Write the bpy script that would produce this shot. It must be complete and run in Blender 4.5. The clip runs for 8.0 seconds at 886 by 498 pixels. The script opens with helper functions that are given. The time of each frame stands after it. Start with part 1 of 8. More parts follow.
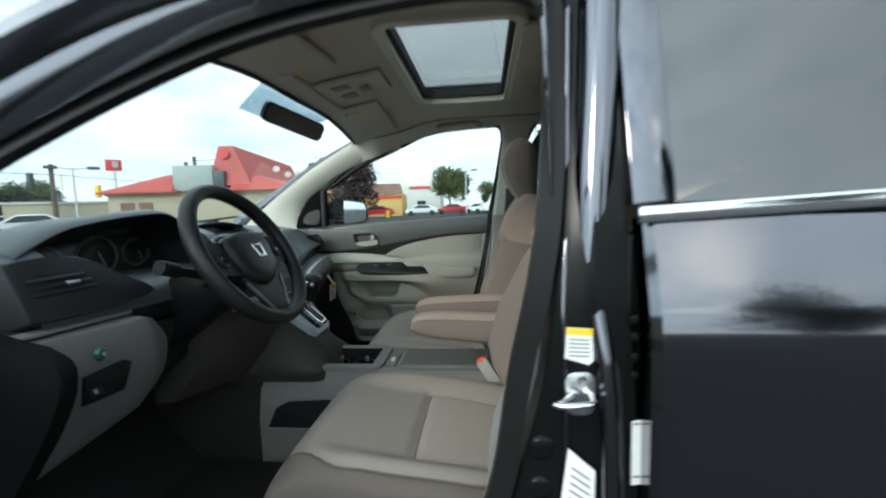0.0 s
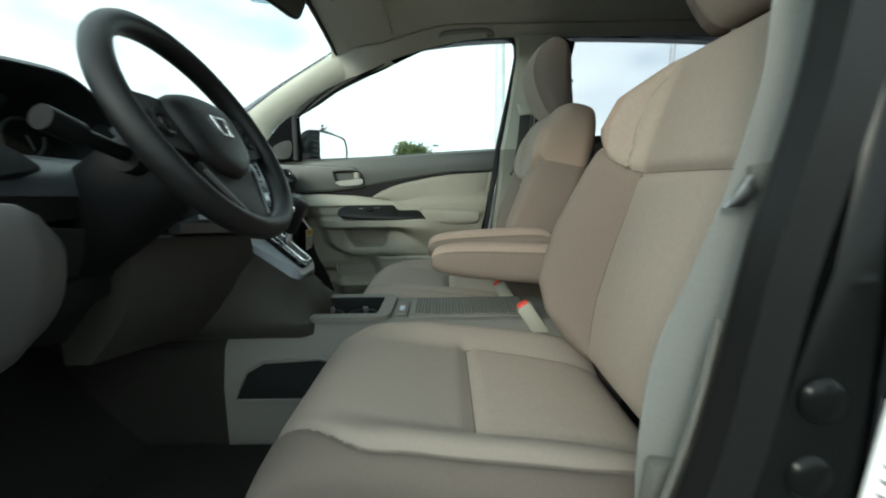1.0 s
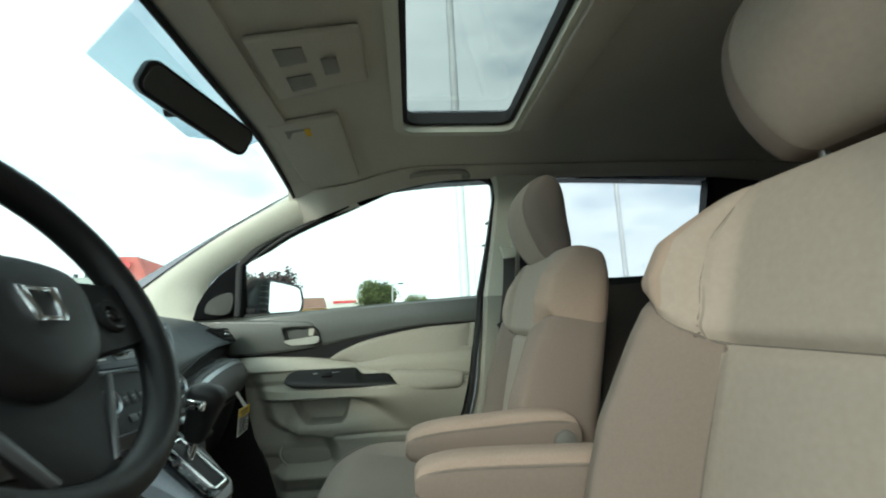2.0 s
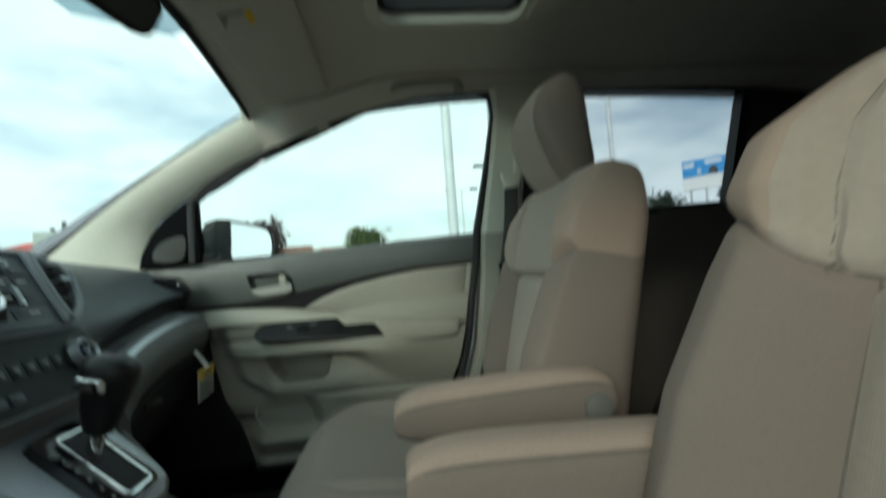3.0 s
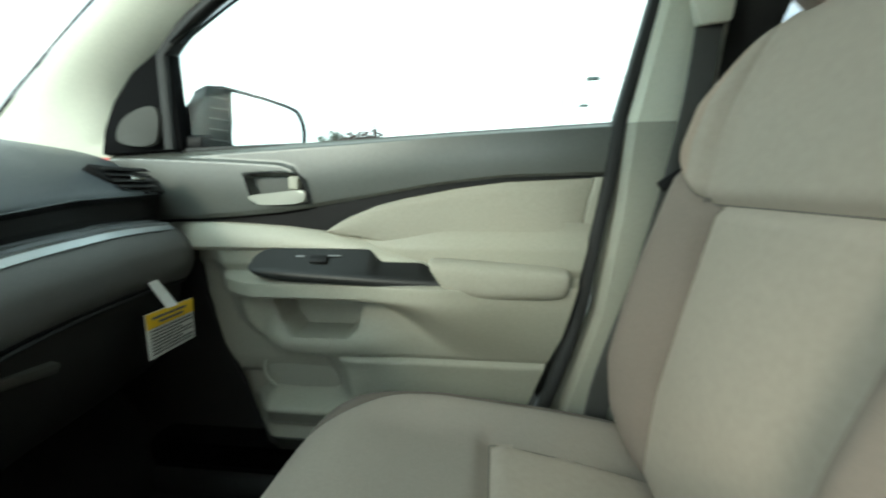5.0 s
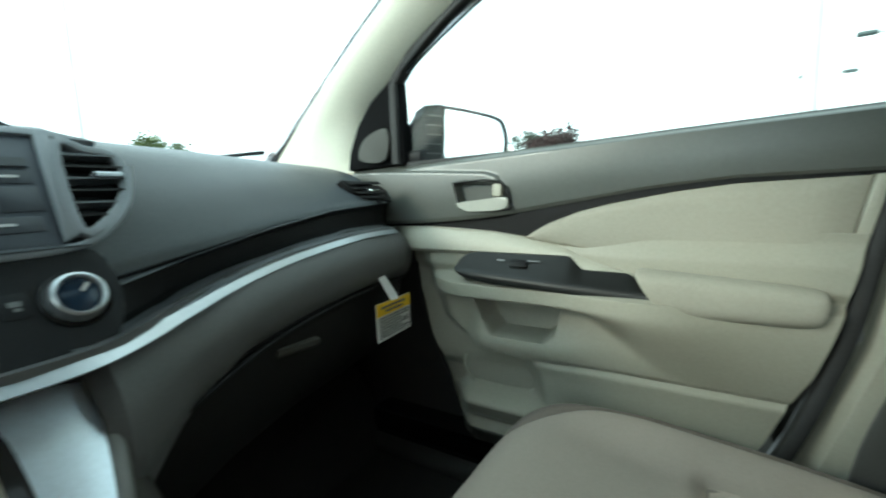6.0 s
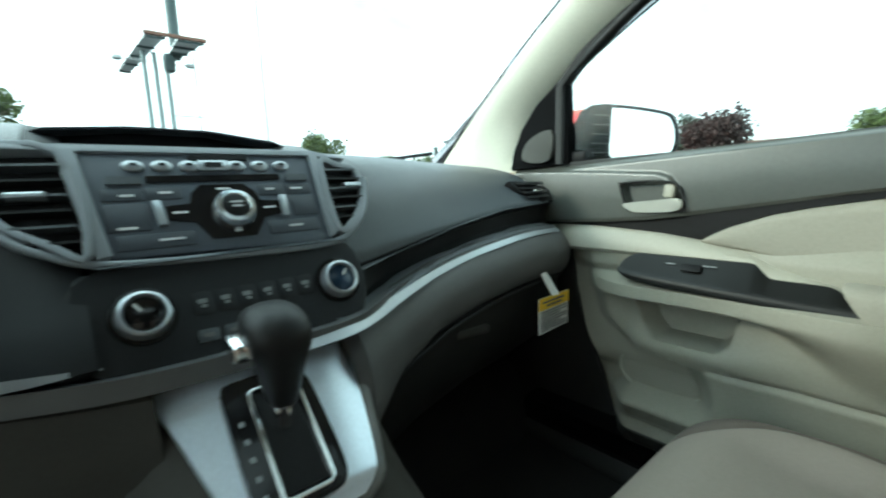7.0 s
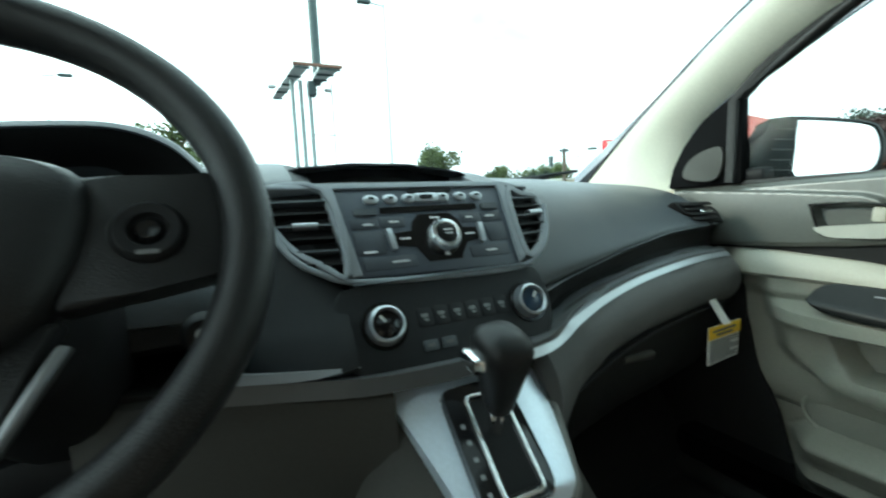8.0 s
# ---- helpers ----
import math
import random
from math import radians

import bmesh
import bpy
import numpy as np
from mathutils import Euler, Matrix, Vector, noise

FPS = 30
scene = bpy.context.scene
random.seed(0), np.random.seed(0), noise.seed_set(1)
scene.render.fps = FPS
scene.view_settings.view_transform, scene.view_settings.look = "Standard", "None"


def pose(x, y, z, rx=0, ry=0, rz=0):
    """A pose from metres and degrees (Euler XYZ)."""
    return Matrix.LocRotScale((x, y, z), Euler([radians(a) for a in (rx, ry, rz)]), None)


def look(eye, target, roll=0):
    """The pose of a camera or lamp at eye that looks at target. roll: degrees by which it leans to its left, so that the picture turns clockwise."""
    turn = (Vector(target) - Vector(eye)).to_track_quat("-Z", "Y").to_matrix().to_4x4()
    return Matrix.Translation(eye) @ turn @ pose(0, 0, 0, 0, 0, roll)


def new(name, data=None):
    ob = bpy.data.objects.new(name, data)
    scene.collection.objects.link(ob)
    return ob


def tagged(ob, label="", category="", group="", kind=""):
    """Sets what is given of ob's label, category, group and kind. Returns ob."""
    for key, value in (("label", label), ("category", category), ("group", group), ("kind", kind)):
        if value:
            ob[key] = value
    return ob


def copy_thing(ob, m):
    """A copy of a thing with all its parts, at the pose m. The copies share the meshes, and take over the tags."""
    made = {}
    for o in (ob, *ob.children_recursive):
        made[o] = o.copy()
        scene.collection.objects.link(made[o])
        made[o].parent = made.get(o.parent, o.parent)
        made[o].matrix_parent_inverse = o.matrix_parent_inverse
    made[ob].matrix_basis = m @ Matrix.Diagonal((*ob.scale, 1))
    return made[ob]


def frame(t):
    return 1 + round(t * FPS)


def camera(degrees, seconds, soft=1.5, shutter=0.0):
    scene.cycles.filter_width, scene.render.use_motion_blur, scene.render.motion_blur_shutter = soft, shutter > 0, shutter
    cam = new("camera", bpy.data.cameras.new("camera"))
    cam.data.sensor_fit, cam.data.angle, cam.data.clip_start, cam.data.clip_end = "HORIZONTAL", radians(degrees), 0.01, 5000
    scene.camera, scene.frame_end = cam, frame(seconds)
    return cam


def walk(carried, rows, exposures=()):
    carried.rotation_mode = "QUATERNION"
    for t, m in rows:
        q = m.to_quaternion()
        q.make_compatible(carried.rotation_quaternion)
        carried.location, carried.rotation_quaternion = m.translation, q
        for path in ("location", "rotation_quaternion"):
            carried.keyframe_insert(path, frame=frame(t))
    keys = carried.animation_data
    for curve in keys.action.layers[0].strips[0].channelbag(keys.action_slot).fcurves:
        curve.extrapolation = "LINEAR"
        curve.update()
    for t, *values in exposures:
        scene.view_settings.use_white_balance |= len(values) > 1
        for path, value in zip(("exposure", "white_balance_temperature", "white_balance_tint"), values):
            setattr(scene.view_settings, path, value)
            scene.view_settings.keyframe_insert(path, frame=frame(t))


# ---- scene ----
cam = camera(91.3, 8.0, soft=2.0, shutter=0.5)


PATH = [
    (0, (0.569, -1.37, 1.129), (0.371, 0.61, 0.932), -1.8),
    (0.5, (0.434, -1.215, 1.032), (0.356, 0.766, 0.773), -1.6),
    (1, (0.374, -1.077, 0.948), (0.358, 0.9, 0.646), -0.9),
    (1.5, (0.345, -0.923, 0.979), (0.452, 1.071, 1.096), -1.0),
    (1.7, (0.345, -0.86, 1.001), (0.469, 1.111, 1.317), -1.9),
    (2.8, (0.333, -0.62, 1.017), (0.567, 1.345, 1.304), -3.9),
    (3, (0.35, -0.564, 1.001), (0.551, 1.425, 1.06), -4.2),
    (3.5, (0.359, -0.436, 0.969), (0.54, 1.548, 0.782), -3.1),
    (4, (0.37, -0.276, 0.958), (0.585, 1.694, 0.689), -0.3),
    (4.2, (0.366, -0.216, 0.964), (0.602, 1.758, 0.746), 0.1),
    (5.3, (0.39, -0.019, 0.98), (-0.142, 1.882, 0.663), -0.9),
    (5.5, (0.384, -0.019, 0.983), (-0.326, 1.825, 0.674), -1.3),
    (6, (0.37, -0.045, 0.992), (-0.68, 1.634, 0.713), -2.1),
    (6.5, (0.362, -0.083, 1.003), (-0.951, 1.399, 0.721), -2.4),
    (7, (0.357, -0.13, 1.015), (-1.147, 1.154, 0.716), -2.2),
    (7.5, (0.347, -0.183, 1.025), (-1.329, 0.87, 0.735), -2.3),
    (8, (0.335, -0.232, 1.043), (-1.451, 0.637, 0.808), -2.4),
]
walk(cam, [(t, look(eye, aim, roll)) for t, eye, aim, roll in PATH],
     [(0.0, 0.40, 5750, 1), (0.5, 0.47, 5700, -2), (1.0, 0.56, 6050, -5), (1.7, 0.80, 6150, -5), (2.8, 0.09, 5950, -10), (3.5, 0.10, 6000, -9), (4.2, 0.65, 6200, -8),
      (5.3, 1.20, 6000, -10), (6.5, 1.14, 5800, -10), (8.0, 1.12, 5800, -11)])

# ---- world, sun and exposure ----
world = bpy.data.worlds.new("world")
scene.world = world
world.use_nodes = True
wn, wl = world.node_tree.nodes, world.node_tree.links
wn.clear()
w_out = wn.new("ShaderNodeOutputWorld")
w_bg = wn.new("ShaderNodeBackground")
w_sky = wn.new("ShaderNodeTexSky")
w_sky.sky_type = "NISHITA"
w_sky.sun_disc = False
w_sky.sun_elevation = radians(22)
w_sky.sun_rotation = radians(153)
w_tc = wn.new("ShaderNodeTexCoord")
w_map = wn.new("ShaderNodeMapping")
w_map.inputs["Scale"].default_value = (1.0, 1.0, 2.6)
w_noise = wn.new("ShaderNodeTexNoise")
w_noise.inputs["Scale"].default_value = 2.2
w_noise.inputs["Detail"].default_value = 7
w_noise.inputs["Roughness"].default_value = 0.55
w_ramp = wn.new("ShaderNodeValToRGB")
w_ramp.color_ramp.elements[0].position = 0.20
w_ramp.color_ramp.elements[1].position = 0.48
w_mix = wn.new("ShaderNodeMixRGB")
w_noise2 = wn.new("ShaderNodeTexNoise")
w_noise2.inputs["Scale"].default_value = 4.5
w_noise2.inputs["Detail"].default_value = 5
w_cloud = wn.new("ShaderNodeValToRGB")
w_cloud.color_ramp.elements[0].position = 0.25
w_cloud.color_ramp.elements[0].color = (7.0, 7.5, 7.7, 1)
w_cloud.color_ramp.elements[1].position = 0.75
w_cloud.color_ramp.elements[1].color = (9.4, 9.7, 9.7, 1)
wl.new(w_tc.outputs["Generated"], w_map.inputs["Vector"])
wl.new(w_map.outputs["Vector"], w_noise.inputs["Vector"])
wl.new(w_map.outputs["Vector"], w_noise2.inputs["Vector"])
wl.new(w_noise.outputs["Fac"], w_ramp.inputs["Fac"])
wl.new(w_noise2.outputs["Fac"], w_cloud.inputs["Fac"])
wl.new(w_ramp.outputs["Color"], w_mix.inputs["Fac"])
wl.new(w_sky.outputs["Color"], w_mix.inputs["Color1"])
wl.new(w_cloud.outputs["Color"], w_mix.inputs["Color2"])
# thin cloud glows round the veiled sun
w_dot = wn.new("ShaderNodeVectorMath")
w_dot.operation = "DOT_PRODUCT"
w_dot.inputs[1].default_value = Vector((-4.0, -7.8, 3.55)).normalized()
w_pos = wn.new("ShaderNodeMath")
w_pos.operation = "MAXIMUM"
w_pos.inputs[1].default_value = 0.0
w_pow = wn.new("ShaderNodeMath")
w_pow.operation = "POWER"
w_pow.inputs[1].default_value = 2.0
w_gain = wn.new("ShaderNodeMath")
w_gain.operation = "MULTIPLY_ADD"
w_gain.inputs[1].default_value = 1.1
w_gain.inputs[2].default_value = 1.0
w_glow = wn.new("ShaderNodeVectorMath")
w_glow.operation = "SCALE"
wl.new(w_tc.outputs["Generated"], w_dot.inputs[0])
wl.new(w_dot.outputs["Value"], w_pos.inputs[0])
wl.new(w_pos.outputs["Value"], w_pow.inputs[0])
wl.new(w_pow.outputs["Value"], w_gain.inputs[0])
wl.new(w_mix.outputs["Color"], w_glow.inputs[0])
wl.new(w_gain.outputs["Value"], w_glow.inputs["Scale"])
wl.new(w_glow.outputs["Vector"], w_bg.inputs["Color"])
w_bg.inputs["Strength"].default_value = 0.13
wl.new(w_bg.outputs["Background"], w_out.inputs["Surface"])

sun = new("sun", bpy.data.lights.new("sun", "SUN"))
sun.data.energy = 1.25
sun.data.angle = radians(12)
sun.data.color = (1.0, 0.87, 0.74)
sun.matrix_world = look((-4.0, -7.8, 3.55), (0, 0, 0))

# ---- materials ----


def mat(name, color, rough=0.5, metal=0.0, vary=0.12, grain=60.0, bump=0.0, bump_scale=400.0, coat=0.0, stain=3.0, wave=None, spec=0.5):
    """Principled surface with two scales of tone variation and an optional fine relief."""
    m = bpy.data.materials.new(name)
    m.use_nodes = True
    n, l = m.node_tree.nodes, m.node_tree.links
    p = n["Principled BSDF"]
    tc = n.new("ShaderNodeTexCoord")
    a, b = n.new("ShaderNodeTexNoise"), n.new("ShaderNodeTexNoise")
    a.inputs["Scale"].default_value, b.inputs["Scale"].default_value = grain, stain
    a.inputs["Detail"].default_value = b.inputs["Detail"].default_value = 4
    add = n.new("ShaderNodeMath")
    add.operation = "ADD"
    rng = n.new("ShaderNodeMapRange")
    rng.inputs["From Min"].default_value, rng.inputs["From Max"].default_value = 0.7, 1.3
    rng.inputs["To Min"].default_value, rng.inputs["To Max"].default_value = 1 - vary, 1 + vary
    mul = n.new("ShaderNodeVectorMath")
    mul.operation = "SCALE"
    mul.inputs[0].default_value = color[:3]
    for t in (a, b):
        l.new(tc.outputs["Object"], t.inputs["Vector"])
    l.new(a.outputs["Fac"], add.inputs[0])
    l.new(b.outputs["Fac"], add.inputs[1])
    l.new(add.outputs["Value"], rng.inputs["Value"])
    l.new(rng.outputs["Result"], mul.inputs["Scale"])
    l.new(mul.outputs["Vector"], p.inputs["Base Color"])
    rr = n.new("ShaderNodeMapRange")
    rr.inputs["To Min"].default_value, rr.inputs["To Max"].default_value = max(0.02, rough - 0.06), min(1, rough + 0.06)
    l.new(b.outputs["Fac"], rr.inputs["Value"])
    l.new(rr.outputs["Result"], p.inputs["Roughness"])
    p.inputs["Metallic"].default_value = metal
    p.inputs["Specular IOR Level"].default_value = spec
    if coat:
        p.inputs["Coat Weight"].default_value = coat
        p.inputs["Coat Roughness"].default_value = 0.03
    if bump:
        bn = n.new("ShaderNodeBump")
        bn.inputs["Strength"].default_value = bump
        bn.inputs["Distance"].default_value = 0.002
        if wave:
            t = n.new("ShaderNodeTexWave")
            t.bands_direction = wave
            t.inputs["Scale"].default_value = bump_scale
            t.inputs["Distortion"].default_value = 0.6
            l.new(tc.outputs["Object"], t.inputs["Vector"])
        else:
            t = n.new("ShaderNodeTexNoise")
            t.inputs["Scale"].default_value = bump_scale
            t.inputs["Detail"].default_value = 3
            l.new(tc.outputs["Object"], t.inputs["Vector"])
        l.new(t.outputs["Fac"], bn.inputs["Height"])
        l.new(bn.outputs["Normal"], p.inputs["Normal"])
    return m


def pane(name, tint, gloss=0.035):
    """A thin pane: clear with a tint, and a gloss that grows at a slant."""
    m = bpy.data.materials.new(name)
    m.use_nodes = True
    n, l = m.node_tree.nodes, m.node_tree.links
    n.clear()
    out, mix = n.new("ShaderNodeOutputMaterial"), n.new("ShaderNodeMixShader")
    tr, gl, fr = n.new("ShaderNodeBsdfTransparent"), n.new("ShaderNodeBsdfGlossy"), n.new("ShaderNodeLayerWeight")
    tr.inputs["Color"].default_value = (*tint, 1)
    gl.inputs["Roughness"].default_value = 0.01
    fr.inputs["Blend"].default_value = 0.5
    powr, rng = n.new("ShaderNodeMath"), n.new("ShaderNodeMapRange")
    powr.operation = "POWER"
    powr.inputs[1].default_value = 4.0
    rng.inputs["To Min"].default_value, rng.inputs["To Max"].default_value = gloss, 0.75
    l.new(fr.outputs["Facing"], powr.inputs[0])
    l.new(powr.outputs["Value"], rng.inputs["Value"])
    l.new(rng.outputs["Result"], mix.inputs["Fac"])
    l.new(tr.outputs["BSDF"], mix.inputs[1])
    l.new(gl.outputs["BSDF"], mix.inputs[2])
    l.new(mix.outputs["Shader"], out.inputs["Surface"])
    return m


M_FABRIC = mat("seat_fabric", (0.212, 0.168, 0.138), 0.92, vary=0.06, grain=260, bump=0.35, bump_scale=700)
M_INSERT = mat("seat_insert_fabric", (0.365, 0.302, 0.250), 0.93, vary=0.06, grain=120, bump=0.06, bump_scale=95, wave="Y")
M_SHOULDER = mat("tan_shoulder_fabric", (0.370, 0.275, 0.215), 0.93, vary=0.06, grain=240, bump=0.35, bump_scale=650)
M_PERF = mat("tan_perforated_cloth", (0.360, 0.272, 0.218), 0.93, vary=0.10, grain=330, bump=0.6, bump_scale=330)
M_PIPING = mat("seat_seam", (0.16, 0.135, 0.115), 0.9)
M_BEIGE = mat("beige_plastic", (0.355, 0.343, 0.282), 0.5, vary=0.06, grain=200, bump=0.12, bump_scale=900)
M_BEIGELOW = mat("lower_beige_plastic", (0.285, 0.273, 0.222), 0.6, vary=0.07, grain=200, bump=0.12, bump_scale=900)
M_BEIGE_CLOTH = mat("beige_door_cloth", (0.305, 0.290, 0.240), 0.85, vary=0.07, grain=200, bump=0.25, bump_scale=900)
M_GREYTRIM = mat("grey_door_trim", (0.074, 0.078, 0.070), 0.30, vary=0.10, grain=150, bump=0.10, bump_scale=900, spec=0.7)
M_CREAM = mat("cream_pillar_trim", (0.70, 0.69, 0.58), 0.6, vary=0.05, grain=200, bump=0.1, bump_scale=900)
M_LINER = mat("headliner_felt", (0.64, 0.605, 0.515), 0.95, vary=0.07, grain=300, bump=0.2, bump_scale=1200)
M_DASH = mat("dark_dash_plastic", (0.061, 0.070, 0.079), 0.38, vary=0.15, grain=300, bump=0.25, bump_scale=1100, spec=0.5)
M_ENDCAP = mat("matt_black_rubber", (0.006, 0.006, 0.006), 0.85, vary=0.2, grain=200, bump=0.2, bump_scale=500, spec=0.05)
M_DASHLOW = mat("grey_lower_dash", (0.108, 0.108, 0.107), 0.55, vary=0.10, grain=300, bump=0.2, bump_scale=1100, spec=0.3)
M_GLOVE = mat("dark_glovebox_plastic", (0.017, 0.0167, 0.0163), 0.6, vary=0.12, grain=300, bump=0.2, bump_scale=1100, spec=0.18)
M_CONSOLE = mat("grey_console_plastic", (0.150, 0.146, 0.130), 0.6, vary=0.09, grain=250, bump=0.2, bump_scale=1100)
# M_CONSOLE darkened: shade below the dashboard is put into the console front's colour
M_CONDARK = mat("shade_dark_console_plastic", (0.040, 0.038, 0.033), 0.6, vary=0.1, grain=250, bump=0.2, bump_scale=1100, spec=0.3)
# trim brown; on the rear bench it stands for beige cloth in shade
M_REARTRIM = mat("dark_brown_trim_and_bench_shade", (0.085, 0.072, 0.062), 0.7, vary=0.15, grain=200)
M_KNEE = mat("light_knee_panel", (0.088, 0.086, 0.083), 0.5, vary=0.07, grain=250, bump=0.15, bump_scale=1100)
M_BLACK = mat("black_plastic", (0.0075, 0.0075, 0.008), 0.52, vary=0.2, grain=200, bump=0.15, bump_scale=900, spec=0.2)
M_GLOSSBLACK = mat("gloss_black", (0.008, 0.008, 0.009), 0.12, vary=0.2, grain=100)
M_RUBBER = mat("black_rubber", (0.018, 0.018, 0.018), 0.7, vary=0.25, grain=150, bump=0.2, bump_scale=500)
M_SEAL = mat("dark_grey_door_seal", (0.009, 0.0092, 0.009), 0.5, vary=0.15, grain=150, bump=0.15, bump_scale=500, spec=0.25)
M_LEATHER = mat("wheel_grip", (0.0080, 0.0080, 0.0084), 0.42, vary=0.15, grain=200, bump=0.30, bump_scale=800, spec=0.34)
M_SILVER = mat("silver_trim", (0.46, 0.49, 0.52), 0.36, metal=0.85, vary=0.05, grain=200)
M_SATIN = mat("satin_silver_panel", (0.70, 0.77, 0.86), 0.34, metal=0.55, vary=0.06, grain=250)
M_SPOKE = mat("dark_satin_trim", (0.19, 0.195, 0.20), 0.36, metal=0.7, vary=0.06)
M_BAR = mat("grey_satin_bar", (0.100, 0.103, 0.106), 0.38, metal=0.0, vary=0.06)
M_INLAY = mat("satin_grey_inlay", (0.21, 0.225, 0.24), 0.36, metal=0.5, vary=0.06, grain=250)
M_STRIP = mat("pale_satin_strip", (0.30, 0.32, 0.34), 0.4, metal=0.5, vary=0.05)
M_RAIL = mat("grey_console_rail", (0.15, 0.15, 0.142), 0.5, vary=0.06, grain=250, bump=0.15, bump_scale=1100)
M_ICONDIM = mat("pale_grey_print", (0.20, 0.21, 0.215), 0.6)
M_CHROME = mat("chrome", (0.85, 0.86, 0.87), 0.1, metal=1.0, vary=0.03)
M_SATCHROME = mat("satin_chrome", (0.80, 0.82, 0.84), 0.22, metal=1.0, vary=0.03)
M_STEEL = mat("steel", (0.55, 0.55, 0.54), 0.3, metal=1.0, vary=0.1)
M_CARPET = mat("dark_carpet", (0.013, 0.0125, 0.012), 0.98, vary=0.35, grain=350, bump=0.6, bump_scale=700, spec=0.3)
M_PAINT = mat("car_paint", (0.116, 0.118, 0.134), 0.11, metal=1.0, vary=0.1, grain=900, coat=1.0)
M_JAMB = mat("painted_jamb", (0.006, 0.0068, 0.0066), 0.22, metal=0.0, vary=0.15, grain=300, spec=0.13)
M_MIRRORCASE = mat("dark_mirror_case", (0.005, 0.0065, 0.0062), 0.3, vary=0.12, grain=200, spec=0.25)
M_BELT = mat("belt_webbing", (0.25, 0.25, 0.238), 0.75, vary=0.06, grain=300, bump=0.4, bump_scale=220, wave="X")
M_DARKBELT = mat("grey_belt_webbing", (0.10, 0.10, 0.095), 0.8, vary=0.08, grain=300)
M_RED = mat("red_button", (0.75, 0.06, 0.03), 0.4)
M_YELLOW = mat("yellow_label", (0.85, 0.55, 0.02), 0.6, vary=0.04)
M_SWITCH = mat("dark_switch_panel", (0.010, 0.0105, 0.010), 0.38, vary=0.1, grain=200, spec=0.22)
M_LENS = mat("dull_lamp_lens", (0.30, 0.295, 0.25), 0.35, vary=0.05)
M_WING = mat("dark_wing_plastic", (0.0105, 0.012, 0.014), 0.55, vary=0.12, grain=300, bump=0.2, bump_scale=1100, spec=0.35)
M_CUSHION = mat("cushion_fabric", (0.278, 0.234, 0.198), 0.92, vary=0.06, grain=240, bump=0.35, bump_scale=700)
# cushion cloth again, darkened to put the outward side's shade into its colour
M_CUSHSHADE = mat("cushion_side_shaded_fabric", (0.135, 0.110, 0.092), 0.93, vary=0.06, grain=240, bump=0.35, bump_scale=700)
M_TUNNEL = mat("dark_grey_carpet", (0.022, 0.021, 0.019), 0.97, vary=0.2, grain=350, bump=0.5, bump_scale=700, spec=0.2)
M_WHITE = mat("white_label", (0.78, 0.78, 0.76), 0.6, vary=0.05)
M_INK = mat("grey_print", (0.12, 0.12, 0.12), 0.7)
M_ICON = mat("white_print", (0.65, 0.67, 0.68), 0.5)
M_GREEN = mat("green_button", (0.012, 0.07, 0.055), 0.3)
M_BLUE = mat("blue_dial", (0.012, 0.03, 0.06), 0.25)
M_MIRROR = mat("mirror_glass", (0.92, 0.93, 0.94), 0.01, metal=1.0, vary=0.0)
M_DARKMIRROR = mat("dim_mirror_glass", (0.10, 0.10, 0.09), 0.12, metal=0.2, vary=0.05)
M_GLASS = pane("clear_glass", (0.93, 0.97, 0.96))
M_SCREEN = pane("windscreen_glass", (0.90, 0.96, 0.96))
M_PRIVACY = pane("tinted_rear_glass", (0.76, 0.76, 0.79))
M_DARKGLASS = pane("dark_door_glass", (0.10, 0.11, 0.14), 0.17)
M_ROOFGLASS = pane("sunroof_glass", (0.60, 0.62, 0.62))
M_FILM = pane("tint_film", (0.62, 0.69, 0.73), 0.01)

# ---- mesh helpers ----


def ob_from(name, bm, material, smooth=True):
    bmesh.ops.recalc_face_normals(bm, faces=bm.faces)
    me = bpy.data.meshes.new(name)
    bm.to_mesh(me)
    bm.free()
    me.materials.append(material)
    ob = new(name, me)
    if smooth:
        me.polygons.foreach_set("use_smooth", [True] * len(me.polygons))
        me.set_sharp_from_angle(angle=radians(38))
    return ob


def part(name, bm, material, parent, label="", smooth=True):
    """One mesh object under a thing or a part."""
    ob = ob_from(name, bm, material, smooth)
    ob.parent = parent
    if label:
        ob["label"] = label
    return ob


def thing(name, at, label, category, group="", kind=""):
    e = new(name)
    e.location = at
    e.empty_display_size = 0.05
    bpy.context.view_layer.update()
    return tagged(e, label, category, group, kind)


def P(name, bm, material, parent, label="", smooth=True):
    """A part whose mesh is given in world coordinates; the parent sits at its own base."""
    ob = ob_from(name, bm, material, smooth)
    base = parent
    off = Vector((0, 0, 0))
    while base is not None:
        off += base.location
        base = base.parent
    ob.data.transform(Matrix.Translation(-off))
    ob.parent = parent
    if label:
        ob["label"] = label
    return ob


def structure(name, bm, material, label, category, smooth=True):
    return tagged(ob_from(name, bm, material, smooth), label, category, kind="structure")


def box(size, at=(0, 0, 0), rot=(0, 0, 0), bevel=0.0, seg=2, m=None, bm=None):
    own = bmesh.new()
    bmesh.ops.create_cube(own, size=1, matrix=Matrix.Diagonal((*size, 1)))
    if bevel:
        bmesh.ops.bevel(own, geom=own.edges[:], offset=bevel, segments=seg, profile=0.5, affect="EDGES")
    own.transform((m if m else Matrix.Identity(4)) @ pose(*at, *rot))
    return join(bm, own)


def join(bm, own):
    if bm is None:
        return own
    me = bpy.data.meshes.new("tmp")
    own.to_mesh(me)
    own.free()
    bm.from_mesh(me)
    bpy.data.meshes.remove(me)
    return bm


